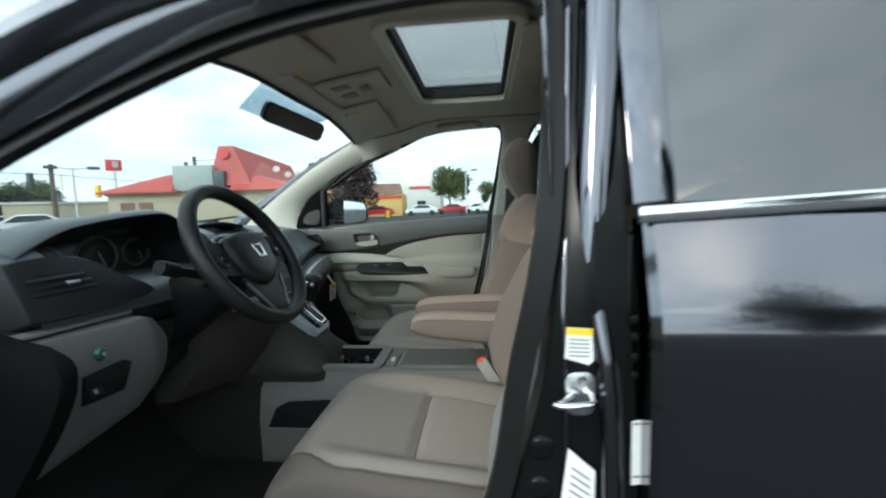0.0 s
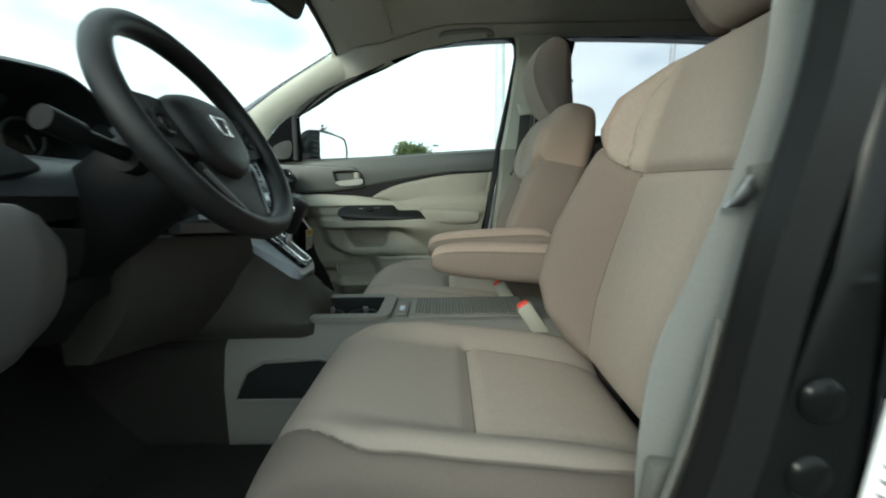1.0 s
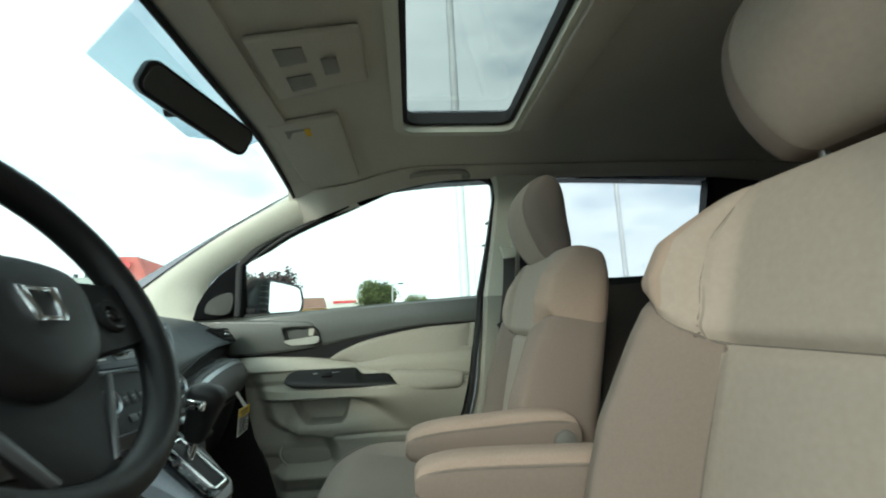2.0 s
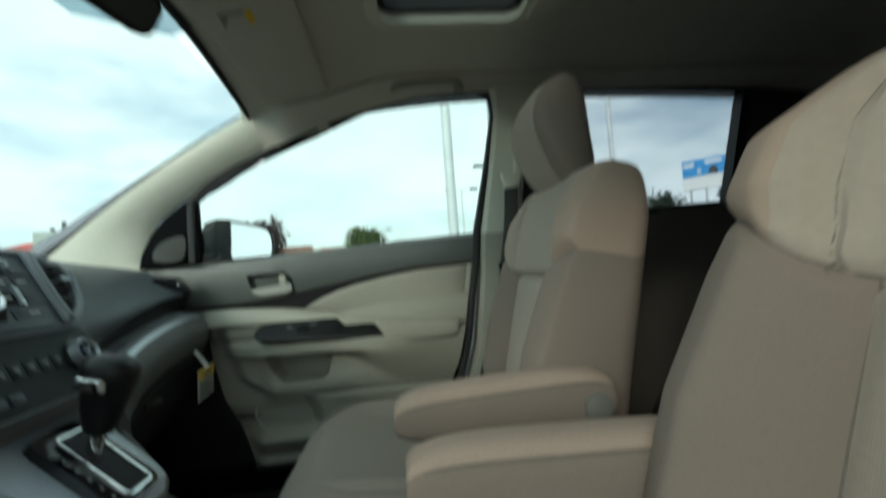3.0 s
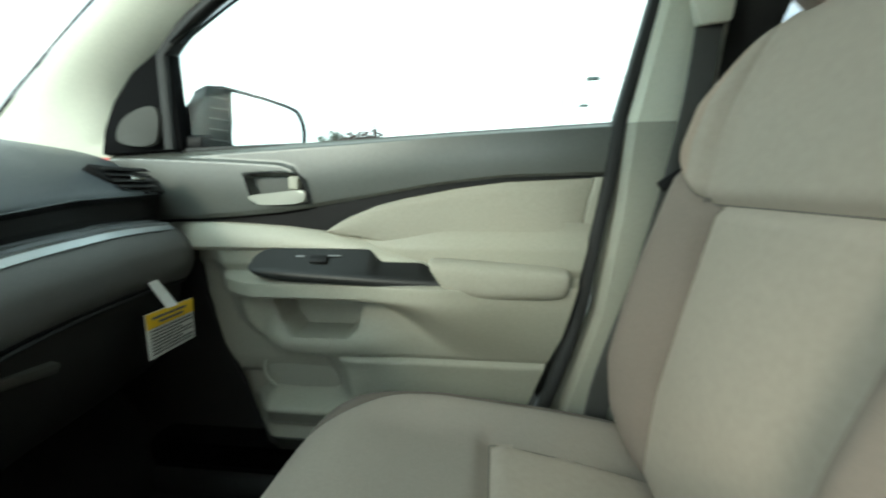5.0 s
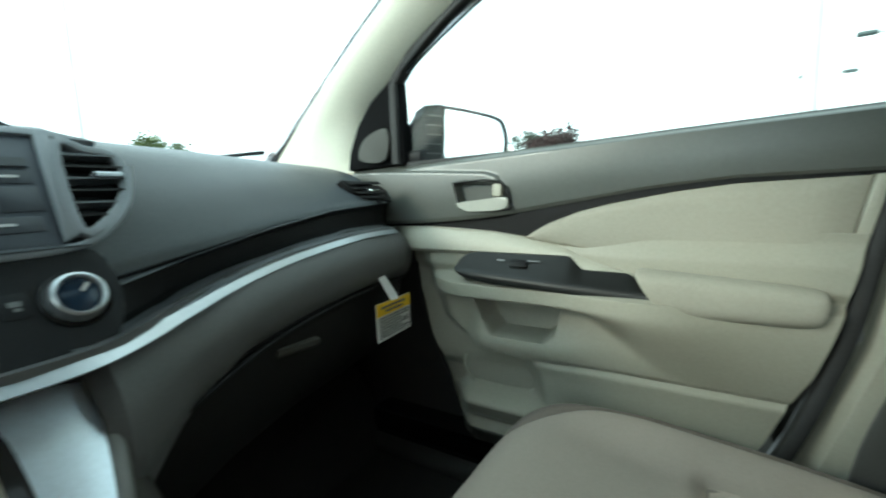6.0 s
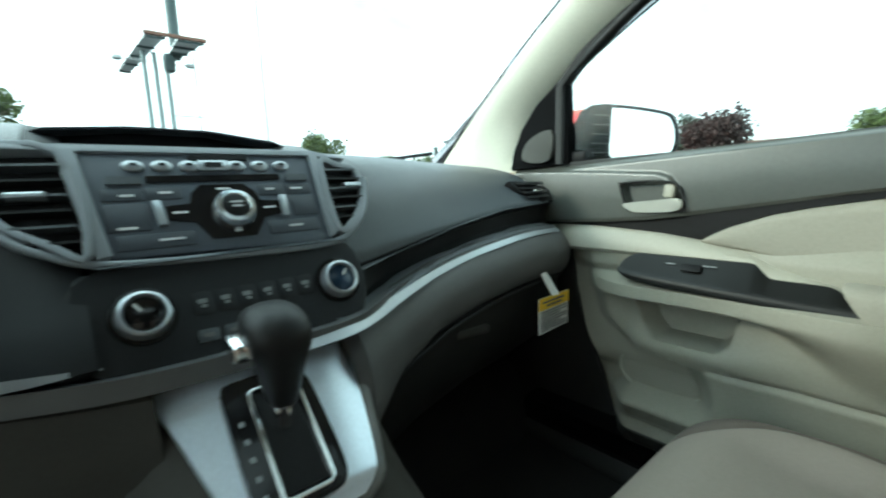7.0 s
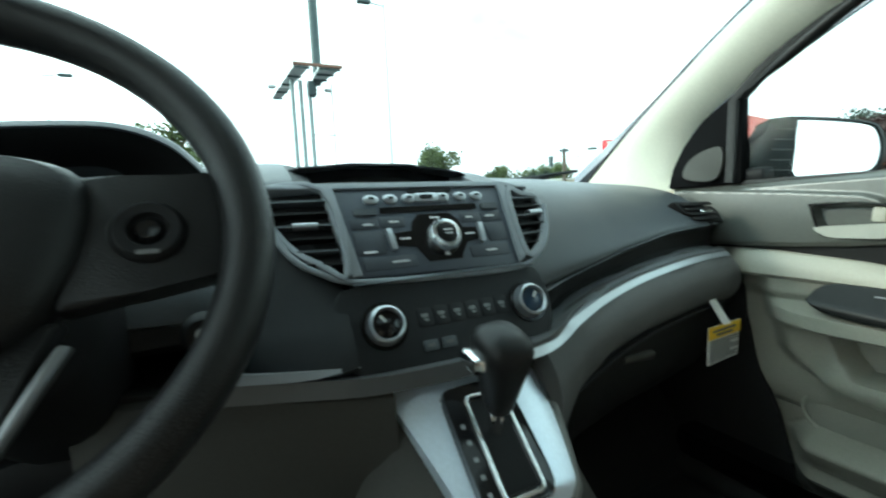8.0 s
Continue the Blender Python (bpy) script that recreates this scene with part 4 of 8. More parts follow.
# ---- front seats ----
def front_seat(nm, side, cx, bx, lift_head, label):
    """side: +1 passenger, -1 driver. cx, bx: shifts of cushion and backrest towards the rear."""
    yc = 0.385 * side
    seat = thing(nm, (0.38 + cx, yc, FLOOR_Z), label, "car seat", group="front seats")

    # cushion
    def c_center(v):
        x = 0.098 + cx + 0.56 * v
        z = 0.545 + 0.018 * bump_at(v, 0.14, 0.18) - 0.030 * sstep(0.2, 1.0, v)
        t = -0.10 + 0.08 * v
        return (x, yc, z), Vector((t, 0, 1)).normalized()

    def c_w(v):
        return 0.258 + 0.012 * sstep(0.1, 0.5, v)

    def c_relief(a, v):
        r = 0.034 * sstep(0.52, 0.80, abs(a)) * sstep(0.05, 0.40, v)
        r += 0.012 * bump_at(v, 0.12, 0.12)
        edge = 0.60 - 0.06 * sstep(0.36, 0.9, v)
        r -= 0.011 * bump_at(abs(a), edge, 0.028) * sstep(0.47, 0.53, v)
        r -= 0.011 * bump_at(v, 0.51, 0.018) * sstep(edge + 0.05, edge - 0.03, abs(a))
        r -= 0.009 * bump_at(abs(a), 0.86 - 0.30 * sstep(0.30, 0.0, v), 0.03) * sstep(0.9, 0.7, v)
        return r

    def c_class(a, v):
        # class 2: outboard side below the seam, painted as shaded
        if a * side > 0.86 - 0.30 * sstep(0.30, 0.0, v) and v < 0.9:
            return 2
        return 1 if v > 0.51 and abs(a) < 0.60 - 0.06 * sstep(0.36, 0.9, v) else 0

    c = pad(c_center, c_w, lambda v: 0.082, lambda v: 0.105, c_relief, classes=c_class, na=104, nv=112, pa=4.2, pv=3.0)
    P("cushion", c[0], M_CUSHION, seat, "taupe cloth seat cushion")
    P("cushion_side", c[2], M_CUSHSHADE, seat, "cloth cushion side below its seam, coloured darker for shade")
    P("cushion_insert", c[1], M_INSERT, seat, "lighter woven cloth insert")

    def edge(v):
        return 0.60 - 0.06 * sstep(0.36, 0.9, v)
    f = c["face"]
    P("seam", seam(f, [(edge(0.51) * (-1 + 2 * i / 24), 0.51) for i in range(25)]), M_PIPING, seat)
    for s in (-1, 1):
        P("seam", seam(f, [(s * edge(0.51 + 0.44 * i / 20), 0.51 + 0.44 * i / 20) for i in range(21)]), M_PIPING, seat)
        P("seam", seam(f, [(s * (0.86 - 0.30 * sstep(0.30, 0.0, v)), v) for v in [0.03 + 0.85 * i / 40 for i in range(41)]]), M_PIPING, seat)

    # backrest
    slope = 0.215 if side > 0 else 0.283
    x95 = 0.651 if side > 0 else 0.742
    thick = 0.030 if side > 0 else 0.020

    def b_axis(v):
        z = 0.585 + (0.573 if side > 0 else 0.583) * v
        return x95 + (z - 0.95) * slope, z

    nrm = Vector((-1, 0, slope)).normalized()

    def b_center(v):
        x, z = b_axis(v)
        return (x + 0.050, yc, z), nrm

    def b_w(v):
        return 0.232 + 0.038 * sstep(0.0, 0.22, v) - 0.022 * sstep(0.82, 1.0, v)

    def cross_seam(a):
        return 0.625 + 0.085 * sstep(0.56, 0.98, abs(a))

    def back_seam(a):
        return 0.71 + 0.11 * sstep(1.0, 0.80, abs(a))

    swell = ((0.0, 0.02), (0.10, 0.085), (0.20, 0.114), (0.39, 0.112), (0.60, 0.086), (0.69, 0.070), (0.75, 0.080), (0.85, 0.068), (0.93, 0.030), (1.0, 0.0))

    def bolster(v):
        for (v0, r0), (v1, r1) in zip(swell, swell[1:]):
            if v <= v1:
                return r0 + (r1 - r0) * (v - v0) / (v1 - v0)
        return 0.0

    def b_relief(a, v):
        q = abs(a)
        inboard = a * side < 0
        size = 1.0 if inboard and side < 0 else (0.72 if inboard else 0.45)
        r = size * bolster(v) * sstep(0.48, 0.80, q)
        if v < cross_seam(a):
            r -= 0.013 * bump_at(q, 0.55 - 0.02 * v, 0.026) * sstep(0.0, 0.1, v)
        else:
            r -= 0.011 * bump_at(q, 0.60 + 0.04 * v, 0.024)
        r -= 0.013 * bump_at(v, cross_seam(a), 0.013)
        r += 0.010 * bump_at(v, 0.35, 0.2) * bump_at(a, 0, 0.4)
        return r

    def b_class(a, v):
        if v < cross_seam(a):
            return 1 if abs(a) < 0.55 - 0.02 * v else 0
        return 2 if abs(a) < 0.70 + 0.04 * v else (3 if a < 0 else 4)

    b = pad(b_center, b_w, lambda v: 0.056 - 0.006 * v, lambda v: 0.060 + thick - (0.010 if side > 0 else 0.030) * v, b_relief, classes=b_class, back_class=lambda a, v: 0 if v < back_seam(a) else (3 if a < 0 else 4), rise=lambda s, a: back_seam(a) if s else cross_seam(a), na=104, nv=124, pa=3.4, pv=8.0 if side > 0 else 6.0, round_w=6.0 if side > 0 else 4.5)
    P("backrest", b[0], M_FABRIC, seat, "darker brown-grey cloth backrest bolsters")
    P("back_insert", b[1], M_INSERT, seat, "lighter woven cloth back insert")
    P("shoulder_panel", b[2], M_INSERT, seat, "smooth shoulder panel above a seam")
    for k in (3, 4):
        P("shoulder_side", b[k], M_SHOULDER, seat, "tan shoulder side panel")

    f = b["face"]
    P("seam", seam(f, [(a, cross_seam(a)) for a in [-0.96 + 1.92 * i / 60 for i in range(61)]]), M_PIPING, seat)
    for s in (-1, 1):
        P("seam", seam(f, [(s * (0.55 - 0.02 * v), v) for v in [0.06 + (cross_seam(0.5) - 0.06) * i / 30 for i in range(31)]]), M_PIPING, seat)
        P("seam", seam(f, [(s * (0.60 + 0.04 * v), v) for v in [cross_seam(0.6) + 0.31 * i / 24 for i in range(25)]]), M_PIPING, seat)

    # headrest on two posts
    hx = b_axis(1.0)[0] + (0.028 if side > 0 else 0.040)
    hz = 1.155 + lift_head - (0.012 if side > 0 else 0)

    def h_center(v):
        return (hx - 0.004 + 0.040 * math.sin(math.pi * (v - 0.1)) * -0.35, yc, hz + 0.225 * v), Vector((-0.98, 0, 0.18)).normalized()

    h = pad(h_center, lambda v: 0.132 - 0.012 * sstep(0.4, 1, v) - 0.010 * sstep(0.3, 0.0, v), lambda v: 0.052 + 0.020 * bump_at(v, 0.55, 0.35), lambda v: 0.062, pa=3.0, pv=3.2, na=36, nv=36, round_w=3.0,
            relief=lambda a, v: -0.004 * bump_at(abs(a), 0.66, 0.03), classes=lambda a, v: 0 if abs(a) < 0.66 else (1 if a < 0 else 2), back_class=lambda a, v: 1 if a < 0 else 2)
    head_rest = P("headrest", h[0], M_INSERT, seat, "padded cloth headrest")
    for k in (1, 2):
        P("headrest_side", h[k], M_FABRIC, head_rest, "brown headrest side")
    for s in (-1, 1):
        P("headrest_post", cyl(0.006, 0.11, (hx + 0.008, yc + s * 0.065, hz + 0.0), (0, 10, 0), n=14), M_STEEL, seat, "steel headrest post")
    # fold-down armrest on the inboard side
    ya = side * 0.092
    ax0 = 0.325 + bx * 0.19
    ax1 = 0.660 + bx

    def a_center(v):
        return (ax0 + (ax1 - ax0) * v, ya, 0.772 + (0.008 if side > 0 else -0.020) * v), (0, 0, 1)

    a = pad(a_center, lambda v: 0.038, lambda v: 0.044 + 0.006 * v, lambda v: 0.034 + 0.018 * v, pa=2.8, pv=3.8, na=30, nv=44, round_w=3.0,
            relief=lambda q, v: -0.004 * bump_at(abs(q), 0.80, 0.05), classes=lambda q, v: 1 if abs(q) < 0.88 else 0)
    arm = P("armrest", a[0], M_FABRIC, seat, "padded cloth armrest folded down")
    P("armrest_top", a[1], M_PERF, arm, "tan woven armrest top")
    for s in (-1, 1):
        P("seam", seam(a["face"], [(s * 0.90, v) for v in [0.05 + 0.88 * i / 30 for i in range(31)]], 0.0013, 0.0008), M_PIPING, arm)
    P("pivot_cap", cyl(0.021, 0.012, (ax1 - 0.036, ya - side * 0.040, 0.772), (90, 0, 0), n=28, bevel=0.003), M_CONSOLE, arm, "round pivot cap")
    # outer side trim and rails
    P("side_trim", slab([(0.16 + cx, yc + side * 0.262, 0.475), (0.60 + cx, yc + side * 0.262, 0.455), (0.66 + cx, yc + side * 0.262, 0.50), (0.62 + cx, yc + side * 0.262, 0.53), (0.20 + cx, yc + side * 0.262, 0.515)], (0, side * 0.02, 0), 0.006), M_KNEE, seat, "pale plastic side trim")
    for s in (-1, 1):
        P("rail", box((0.52, 0.035, 0.075), (0.38 + cx, yc + s * 0.20, 0.40), bevel=0.006), M_BLACK, seat)
    P("base", box((0.44, 0.40, 0.05), (0.38 + cx, yc, 0.445), bevel=0.01), M_BLACK, seat)
    # buckle on a stalk beside the console
    by = side * 0.112
    bk = thing("belt_buckle", (0.585 + cx, by, 0.52), "beige belt buckle with a red release button", "buckle", group="belt buckles")
    m = Matrix.Translation((0.545 + cx, by, 0.625)) @ Matrix.Rotation(radians(-33), 4, "Y")
    P("casing", box((0.036, 0.026, 0.105), m=m, bevel=0.006), M_BEIGE, bk, "beige plastic casing")
    P("button", box((0.026, 0.019, 0.014), (0, 0, 0.051), m=m, bevel=0.003), M_RED, bk, "red release button")
    P("stalk", box((0.020, 0.010, 0.10), (0, 0, -0.095), m=m, bevel=0.002), M_BLACK, bk)
    if side < 0:
        P("recliner_cover", box((0.062, 0.026, 0.11), (0.592, -0.690, 0.622), (0, 6, 0), bevel=0.010), M_CONSOLE, seat, "grey plastic recliner cover")
    return seat


front_seat("front_seat", 1, 0.0, 0.0, 0.0, "grey-beige cloth front passenger seat with armrest down")
front_seat("front_seat", -1, 0.03, 0.080, 0.035, "taupe cloth driver's seat with armrest down")

# rear bench: beige cloth, with its shade put into the dark brown colour
rear = thing("rear_bench", (1.45, 0, FLOOR_Z), "beige cloth rear bench seat, coloured dark brown for shade", "bench seat")
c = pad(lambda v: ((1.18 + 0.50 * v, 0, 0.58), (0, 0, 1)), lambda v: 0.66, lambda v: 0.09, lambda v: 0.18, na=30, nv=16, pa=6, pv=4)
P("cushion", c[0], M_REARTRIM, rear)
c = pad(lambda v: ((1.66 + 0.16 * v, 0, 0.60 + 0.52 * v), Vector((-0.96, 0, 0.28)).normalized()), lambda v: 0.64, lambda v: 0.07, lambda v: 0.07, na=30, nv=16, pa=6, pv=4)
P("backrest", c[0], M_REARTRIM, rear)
P("base", box((0.5, 1.2, 0.12), (1.45, 0, 0.42), bevel=0.02), M_BLACK, rear)

# seat belts
belt = thing("seat_belt", (0.68, -0.70, FLOOR_Z), "grey driver's seat belt hanging from the centre pillar", "seat belt", group="seat belts")
line = smooth_line([(0.705, -0.655, 1.235), (0.692, -0.664, 1.10), (0.687, -0.668, 1.04), (0.672, -0.670, 0.976), (0.655, -0.672, 0.92), (0.624, -0.674, 0.838), (0.598, -0.676, 0.770), (0.588, -0.678, 0.69), (0.587, -0.680, 0.62), (0.592, -0.690, 0.50), (0.60, -0.70, 0.40)], 6)
P("webbing", sweep(line, rrect(0.047, 0.003, 0.001, 1), up=(0.3, 1, 0)), M_BELT, belt, "grey woven webbing")
P("tongue", slab([(0.622, -0.684, 0.922), (0.640, -0.684, 0.950), (0.662, -0.684, 0.960), (0.690, -0.684, 0.955), (0.690, -0.684, 0.946), (0.652, -0.684, 0.940), (0.640, -0.684, 0.922)], (0, -0.006, 0), 0.002), M_STEEL, belt, "steel buckle tongue")
P("tongue_cover", box((0.052, 0.014, 0.026), (0.672, -0.684, 0.952), (0, -12, 0), bevel=0.004), M_CONSOLE, belt, "grey tongue cover")
P("anchor", box((0.045, 0.02, 0.07), (0.705, -0.660, 1.245), bevel=0.006), M_CONSOLE, belt, "grey upper anchor")
belt2 = thing("seat_belt", (0.68, 0.70, FLOOR_Z), "dark grey passenger seat belt on the centre pillar", "seat belt", group="seat belts")
line = smooth_line([(0.690, 0.668, 1.235), (0.680, 0.675, 1.10), (0.655, 0.68, 0.95), (0.62, 0.69, 0.80), (0.57, 0.70, 0.62), (0.55, 0.71, 0.42)], 6)
P("webbing", sweep(line, rrect(0.046, 0.003, 0.001, 1), up=(0.3, -1, 0)), M_DARKBELT, belt2, "dark grey webbing")
P("anchor", slab([(0.655, 0.668, 1.245), (0.715, 0.668, 1.235), (0.712, 0.668, 1.205), (0.665, 0.668, 1.20)], (0, -0.014, 0), 0.005), M_CREAM, belt2, "cream upper anchor")
P("anchor_slider", box((0.030, 0.014, 0.065), (0.712, 0.655, 1.268), (0, 8, 0), bevel=0.005), M_CREAM, belt2, "cream height adjuster")
P("tongue", box((0.045, 0.008, 0.018), (0.652, 0.668, 0.985), (0, -35, 0), bevel=0.003), M_BLACK, belt2, "black belt tongue")
belt3 = thing("seat_belt", (1.30, 0.68, FLOOR_Z), "dark grey rear seat belt hanging beside the bench", "seat belt", group="seat belts")
line = smooth_line([(1.49, 0.640, 1.30), (1.50, 0.630, 1.20), (1.51, 0.625, 1.00), (1.53, 0.635, 0.80), (1.55, 0.650, 0.62)], 6)
P("webbing", sweep(line, rrect(0.046, 0.003, 0.001, 1), up=(0.3, -1, 0)), M_DARKBELT, belt3, "dark grey webbing")
P("tongue", box((0.055, 0.012, 0.024), (1.512, 0.617, 0.985), (0, -20, 0), bevel=0.003), M_BLACK, belt3, "black belt tongue")
P("tongue_blade", box((0.016, 0.004, 0.020), (1.482, 0.615, 0.978), (0, -20, 0), bevel=0.001), M_STEEL, belt3, "small steel blade")

# ---- dashboard ----
dash = thing("dashboard", (-0.40, 0, 0.36), "dark plastic dashboard with silver trim, vents and a radio", "dashboard")

# passenger side upper pad
keys = [
    (0.118, [(-0.86, 1.02), (-0.60, 1.068), (-0.42, 1.084), (-0.33, 1.076), (-0.24, 1.060), (-0.185, 1.020), (-0.145, 0.965), (-0.130, 0.912), (-0.165, 0.898), (-0.60, 0.86)]),
    (0.21, [(-0.86, 1.02), (-0.62, 1.066), (-0.45, 1.080), (-0.36, 1.074), (-0.255, 1.056), (-0.205, 1.018), (-0.166, 0.966), (-0.152, 0.924), (-0.190, 0.914), (-0.60, 0.86)]),
    (0.36, [(-0.85, 1.02), (-0.64, 1.064), (-0.47, 1.076), (-0.39, 1.070), (-0.305, 1.052), (-0.250, 1.018), (-0.206, 0.972), (-0.186, 0.943), (-0.225, 0.936), (-0.60, 0.86)]),
    (0.52, [(-0.82, 1.02), (-0.64, 1.058), (-0.50, 1.068), (-0.42, 1.062), (-0.335, 1.045), (-0.285, 1.018), (-0.238, 0.984), (-0.216, 0.959), (-0.255, 0.951), (-0.60, 0.86)]),
    (0.70, [(-0.76, 1.02), (-0.62, 1.050), (-0.52, 1.057), (-0.44, 1.052), (-0.355, 1.036), (-0.300, 1.012), (-0.255, 0.986), (-0.234, 0.965), (-0.275, 0.957), (-0.60, 0.86)]),
    (0.748, [(-0.72, 1.02), (-0.62, 1.040), (-0.53, 1.046), (-0.46, 1.040), (-0.385, 1.024), (-0.335, 1.000), (-0.290, 0.978), (-0.270, 0.960), (-0.305, 0.950), (-0.60, 0.86)]),
]
P("upper_pad", across(keys, 44, 5), M_DASH, dash, "dark soft upper pad")

# lower pad with its silver strip
strip_pts = [(0.092, -0.084, 0.838), (0.104, -0.080, 0.848), (0.14, -0.104, 0.856), (0.19, -0.128, 0.868), (0.28, -0.148, 0.887), (0.39, -0.168, 0.902), (0.55, -0.190, 0.913), (0.69, -0.214, 0.910), (0.748, -0.240, 0.895)]
keys = []
for y, xs, zs in strip_pts:
    d = 0.05 * sstep(0.25, 0.11, y)
    keys.append((y, [(-0.50, zs - 0.002), (xs - 0.048, zs + 0.005), (xs - 0.012, zs + 0.004), (xs + 0.004, zs - 0.004), (xs + 0.022, zs - 0.024), (xs + 0.030 + 0.06 * d, zs - 0.050 - 0.15 * d), (xs + 0.018 + 0.18 * d, zs - 0.086 - 0.5 * d), (xs - 0.020 + 0.25 * d, zs - 0.118 - 0.9 * d), (xs - 0.07, zs - 0.13 - d), (-0.50, zs - 0.12)]))
band = []
for y, xl, zc in ((0.118, -0.130, 0.912), (0.21, -0.152, 0.924), (0.36, -0.186, 0.943), (0.52, -0.216, 0.959), (0.70, -0.234, 0.965), (0.746, -0.268, 0.960)):
    xs, zs = piecewise([(a, b) for a, b, _ in strip_pts], y), piecewise([(a, b) for a, _, b in strip_pts], y)
    band.append((y, [(-0.45, zc), (xl - 0.016, zc + 0.002), (xl - 0.014, zc - 0.012), (xs - 0.040, zs + 0.014), (xs - 0.036, zs - 0.002), (-0.45, zs - 0.01)]))
P("pad_undercut", across(band, 40, 4), M_BLACK, dash, "black recessed band below the upper pad")
P("lower_pad", across(keys, 44, 5), M_DASHLOW, dash, "grey lower pad")
line = smooth_line([(-0.060, 0.03, 0.8615), (-0.067, 0.09, 0.8610), (-0.088, 0.14, 0.8625), (-0.1135, 0.19, 0.8665)] + [(x + 0.007, y, z - 0.005) for y, x, z in strip_pts[4:-1]], 6)
P("trim_strip", sweep(line, [(-0.010, 0.002), (0.008, -0.010), (0.012, -0.008), (-0.006, 0.007)], taper=lambda t: 0.50 + 0.35 * sstep(0.60, 0.0, t)), M_SILVER, dash, "bright silver trim strip")
line = smooth_line([(-0.079, 0.09, 0.8655), (-0.104, 0.14, 0.8665), (-0.131, 0.19, 0.8705)] + [(x - 0.018, y, z + 0.0035) for y, x, z in strip_pts[4:-1]], 6)
P("trim_inlay", sweep(line, [(-0.023, 0.000), (0.016, -0.005), (0.016, -0.001), (-0.023, 0.004)], taper=lambda t: 0.55 + 0.55 * sstep(0.0, 0.5, t)), M_INLAY, dash, "grey satin inlay above the strip")

# glovebox
keys = []
for y, xs, zs in ((0.13, -0.115, 0.74), (0.20, -0.125, 0.765), (0.30, -0.150, 0.783), (0.45, -0.178, 0.795), (0.60, -0.200, 0.797), (0.735, -0.235, 0.790)):
    keys.append((y, [(-0.48, zs), (xs - 0.02, zs + 0.012), (xs, zs), (xs - 0.012, zs - 0.05), (xs - 0.035, zs - 0.11), (xs - 0.075, zs - 0.17), (xs - 0.13, zs - 0.20), (-0.48, zs - 0.19)]))
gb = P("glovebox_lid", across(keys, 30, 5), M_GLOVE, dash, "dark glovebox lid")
line = smooth_line([(-0.108, 0.16, 0.752), (-0.136, 0.30, 0.787), (-0.166, 0.45, 0.800), (-0.190, 0.60, 0.803), (-0.222, 0.73, 0.797)], 6)
P("lid_gap", sweep(line, circle(0.0035, 6)), M_BLACK, gb, "dark gap above the lid")
P("latch", box((0.022, 0.102, 0.017), (-0.176, 0.383, 0.755), (-9, 14, 8), bevel=0.006), M_CONDARK, gb, "moulded glovebox latch")
P("latch_slot", box((0.012, 0.09, 0.012), (-0.198, 0.415, 0.752), (0, 14, 4), bevel=0.003), M_BLACK, gb)

# warning tag hanging from the glovebox
tag = thing("warning_tag", (-0.17, 0.61, 0.70), "yellow and white paper tag hanging from the glovebox", "paper tag")
u = (Vector((-0.178, 0.681, 0.772)) - Vector((-0.161, 0.553, 0.777)))
tl, dn = Vector((-0.158, 0.553, 0.779)), Vector((-0.006, 0.008, -0.078))
nrm = u.cross(dn).normalized() * -0.0012
P("card", slab([tl, tl + u, tl + u + dn, tl + dn], nrm), M_WHITE, tag, "white printed card", smooth=False)
e = -nrm if nrm.x < 0 else nrm
P("header", slab([tl + e * 1.6, tl + u + e * 1.6, tl + u + dn * 0.33 + e * 1.6, tl + dn * 0.33 + e * 1.6], e), M_YELLOW, tag, "yellow header band", smooth=False)
for k, (a, b) in enumerate(((0.10, 0.80), (0.22, 0.72))):
    q = tl + dn * (0.09 + 0.11 * k) + e * 3.0
    P("header_bar", slab([q + u * a, q + u * b, q + u * b + dn * 0.05, q + u * a + dn * 0.05], e), M_INK, tag, smooth=False)
for k in range(8):
    q = tl + dn * (0.38 + 0.073 * k) + e * 1.6
    P("text_bar", slab([q + u * 0.06, q + u * (0.94 - 0.25 * (k % 3 == 2)), q + u * (0.94 - 0.25 * (k % 3 == 2)) + dn * 0.03, q + u * 0.06 + dn * 0.03], e), M_INK, tag, smooth=False)
P("strap", slab([Vector((-0.188, 0.598, 0.822)), Vector((-0.190, 0.622, 0.820)), Vector((-0.164, 0.632, 0.774)), Vector((-0.163, 0.606, 0.775))], (0.002, 0, 0.001)), M_WHITE, tag, "white paper strap", smooth=False)

# end vent by the passenger door
ev = P("end_vent", slab([(-0.262, 0.590, 1.016), (-0.262, 0.655, 1.012), (-0.246, 0.712, 0.994), (-0.229, 0.712, 0.968), (-0.232, 0.640, 0.974), (-0.245, 0.606, 0.990)], (-0.03, 0, -0.02), 0.003), M_BLACK, dash, "black end vent")
for k in range(4):
    z = 1.008 - 0.0095 * k
    x = -0.256 + 0.0075 * k
    P("vane", box((0.012, 0.092 - 0.006 * k, 0.0022), (x + 0.002, 0.652, z), (0, 28, -1), bevel=0.0008), M_BLACK, ev)
P("vane_tab", box((0.010, 0.028, 0.005), (-0.240, 0.662, 0.993), (0, 28, 0), bevel=0.0015), M_CHROME, ev, "bright vent tab")
P("vent_knob", cyl(0.008, 0.006, (-0.234, 0.668, 0.972), (0, 60, 0), n=16), M_BLACK, ev)

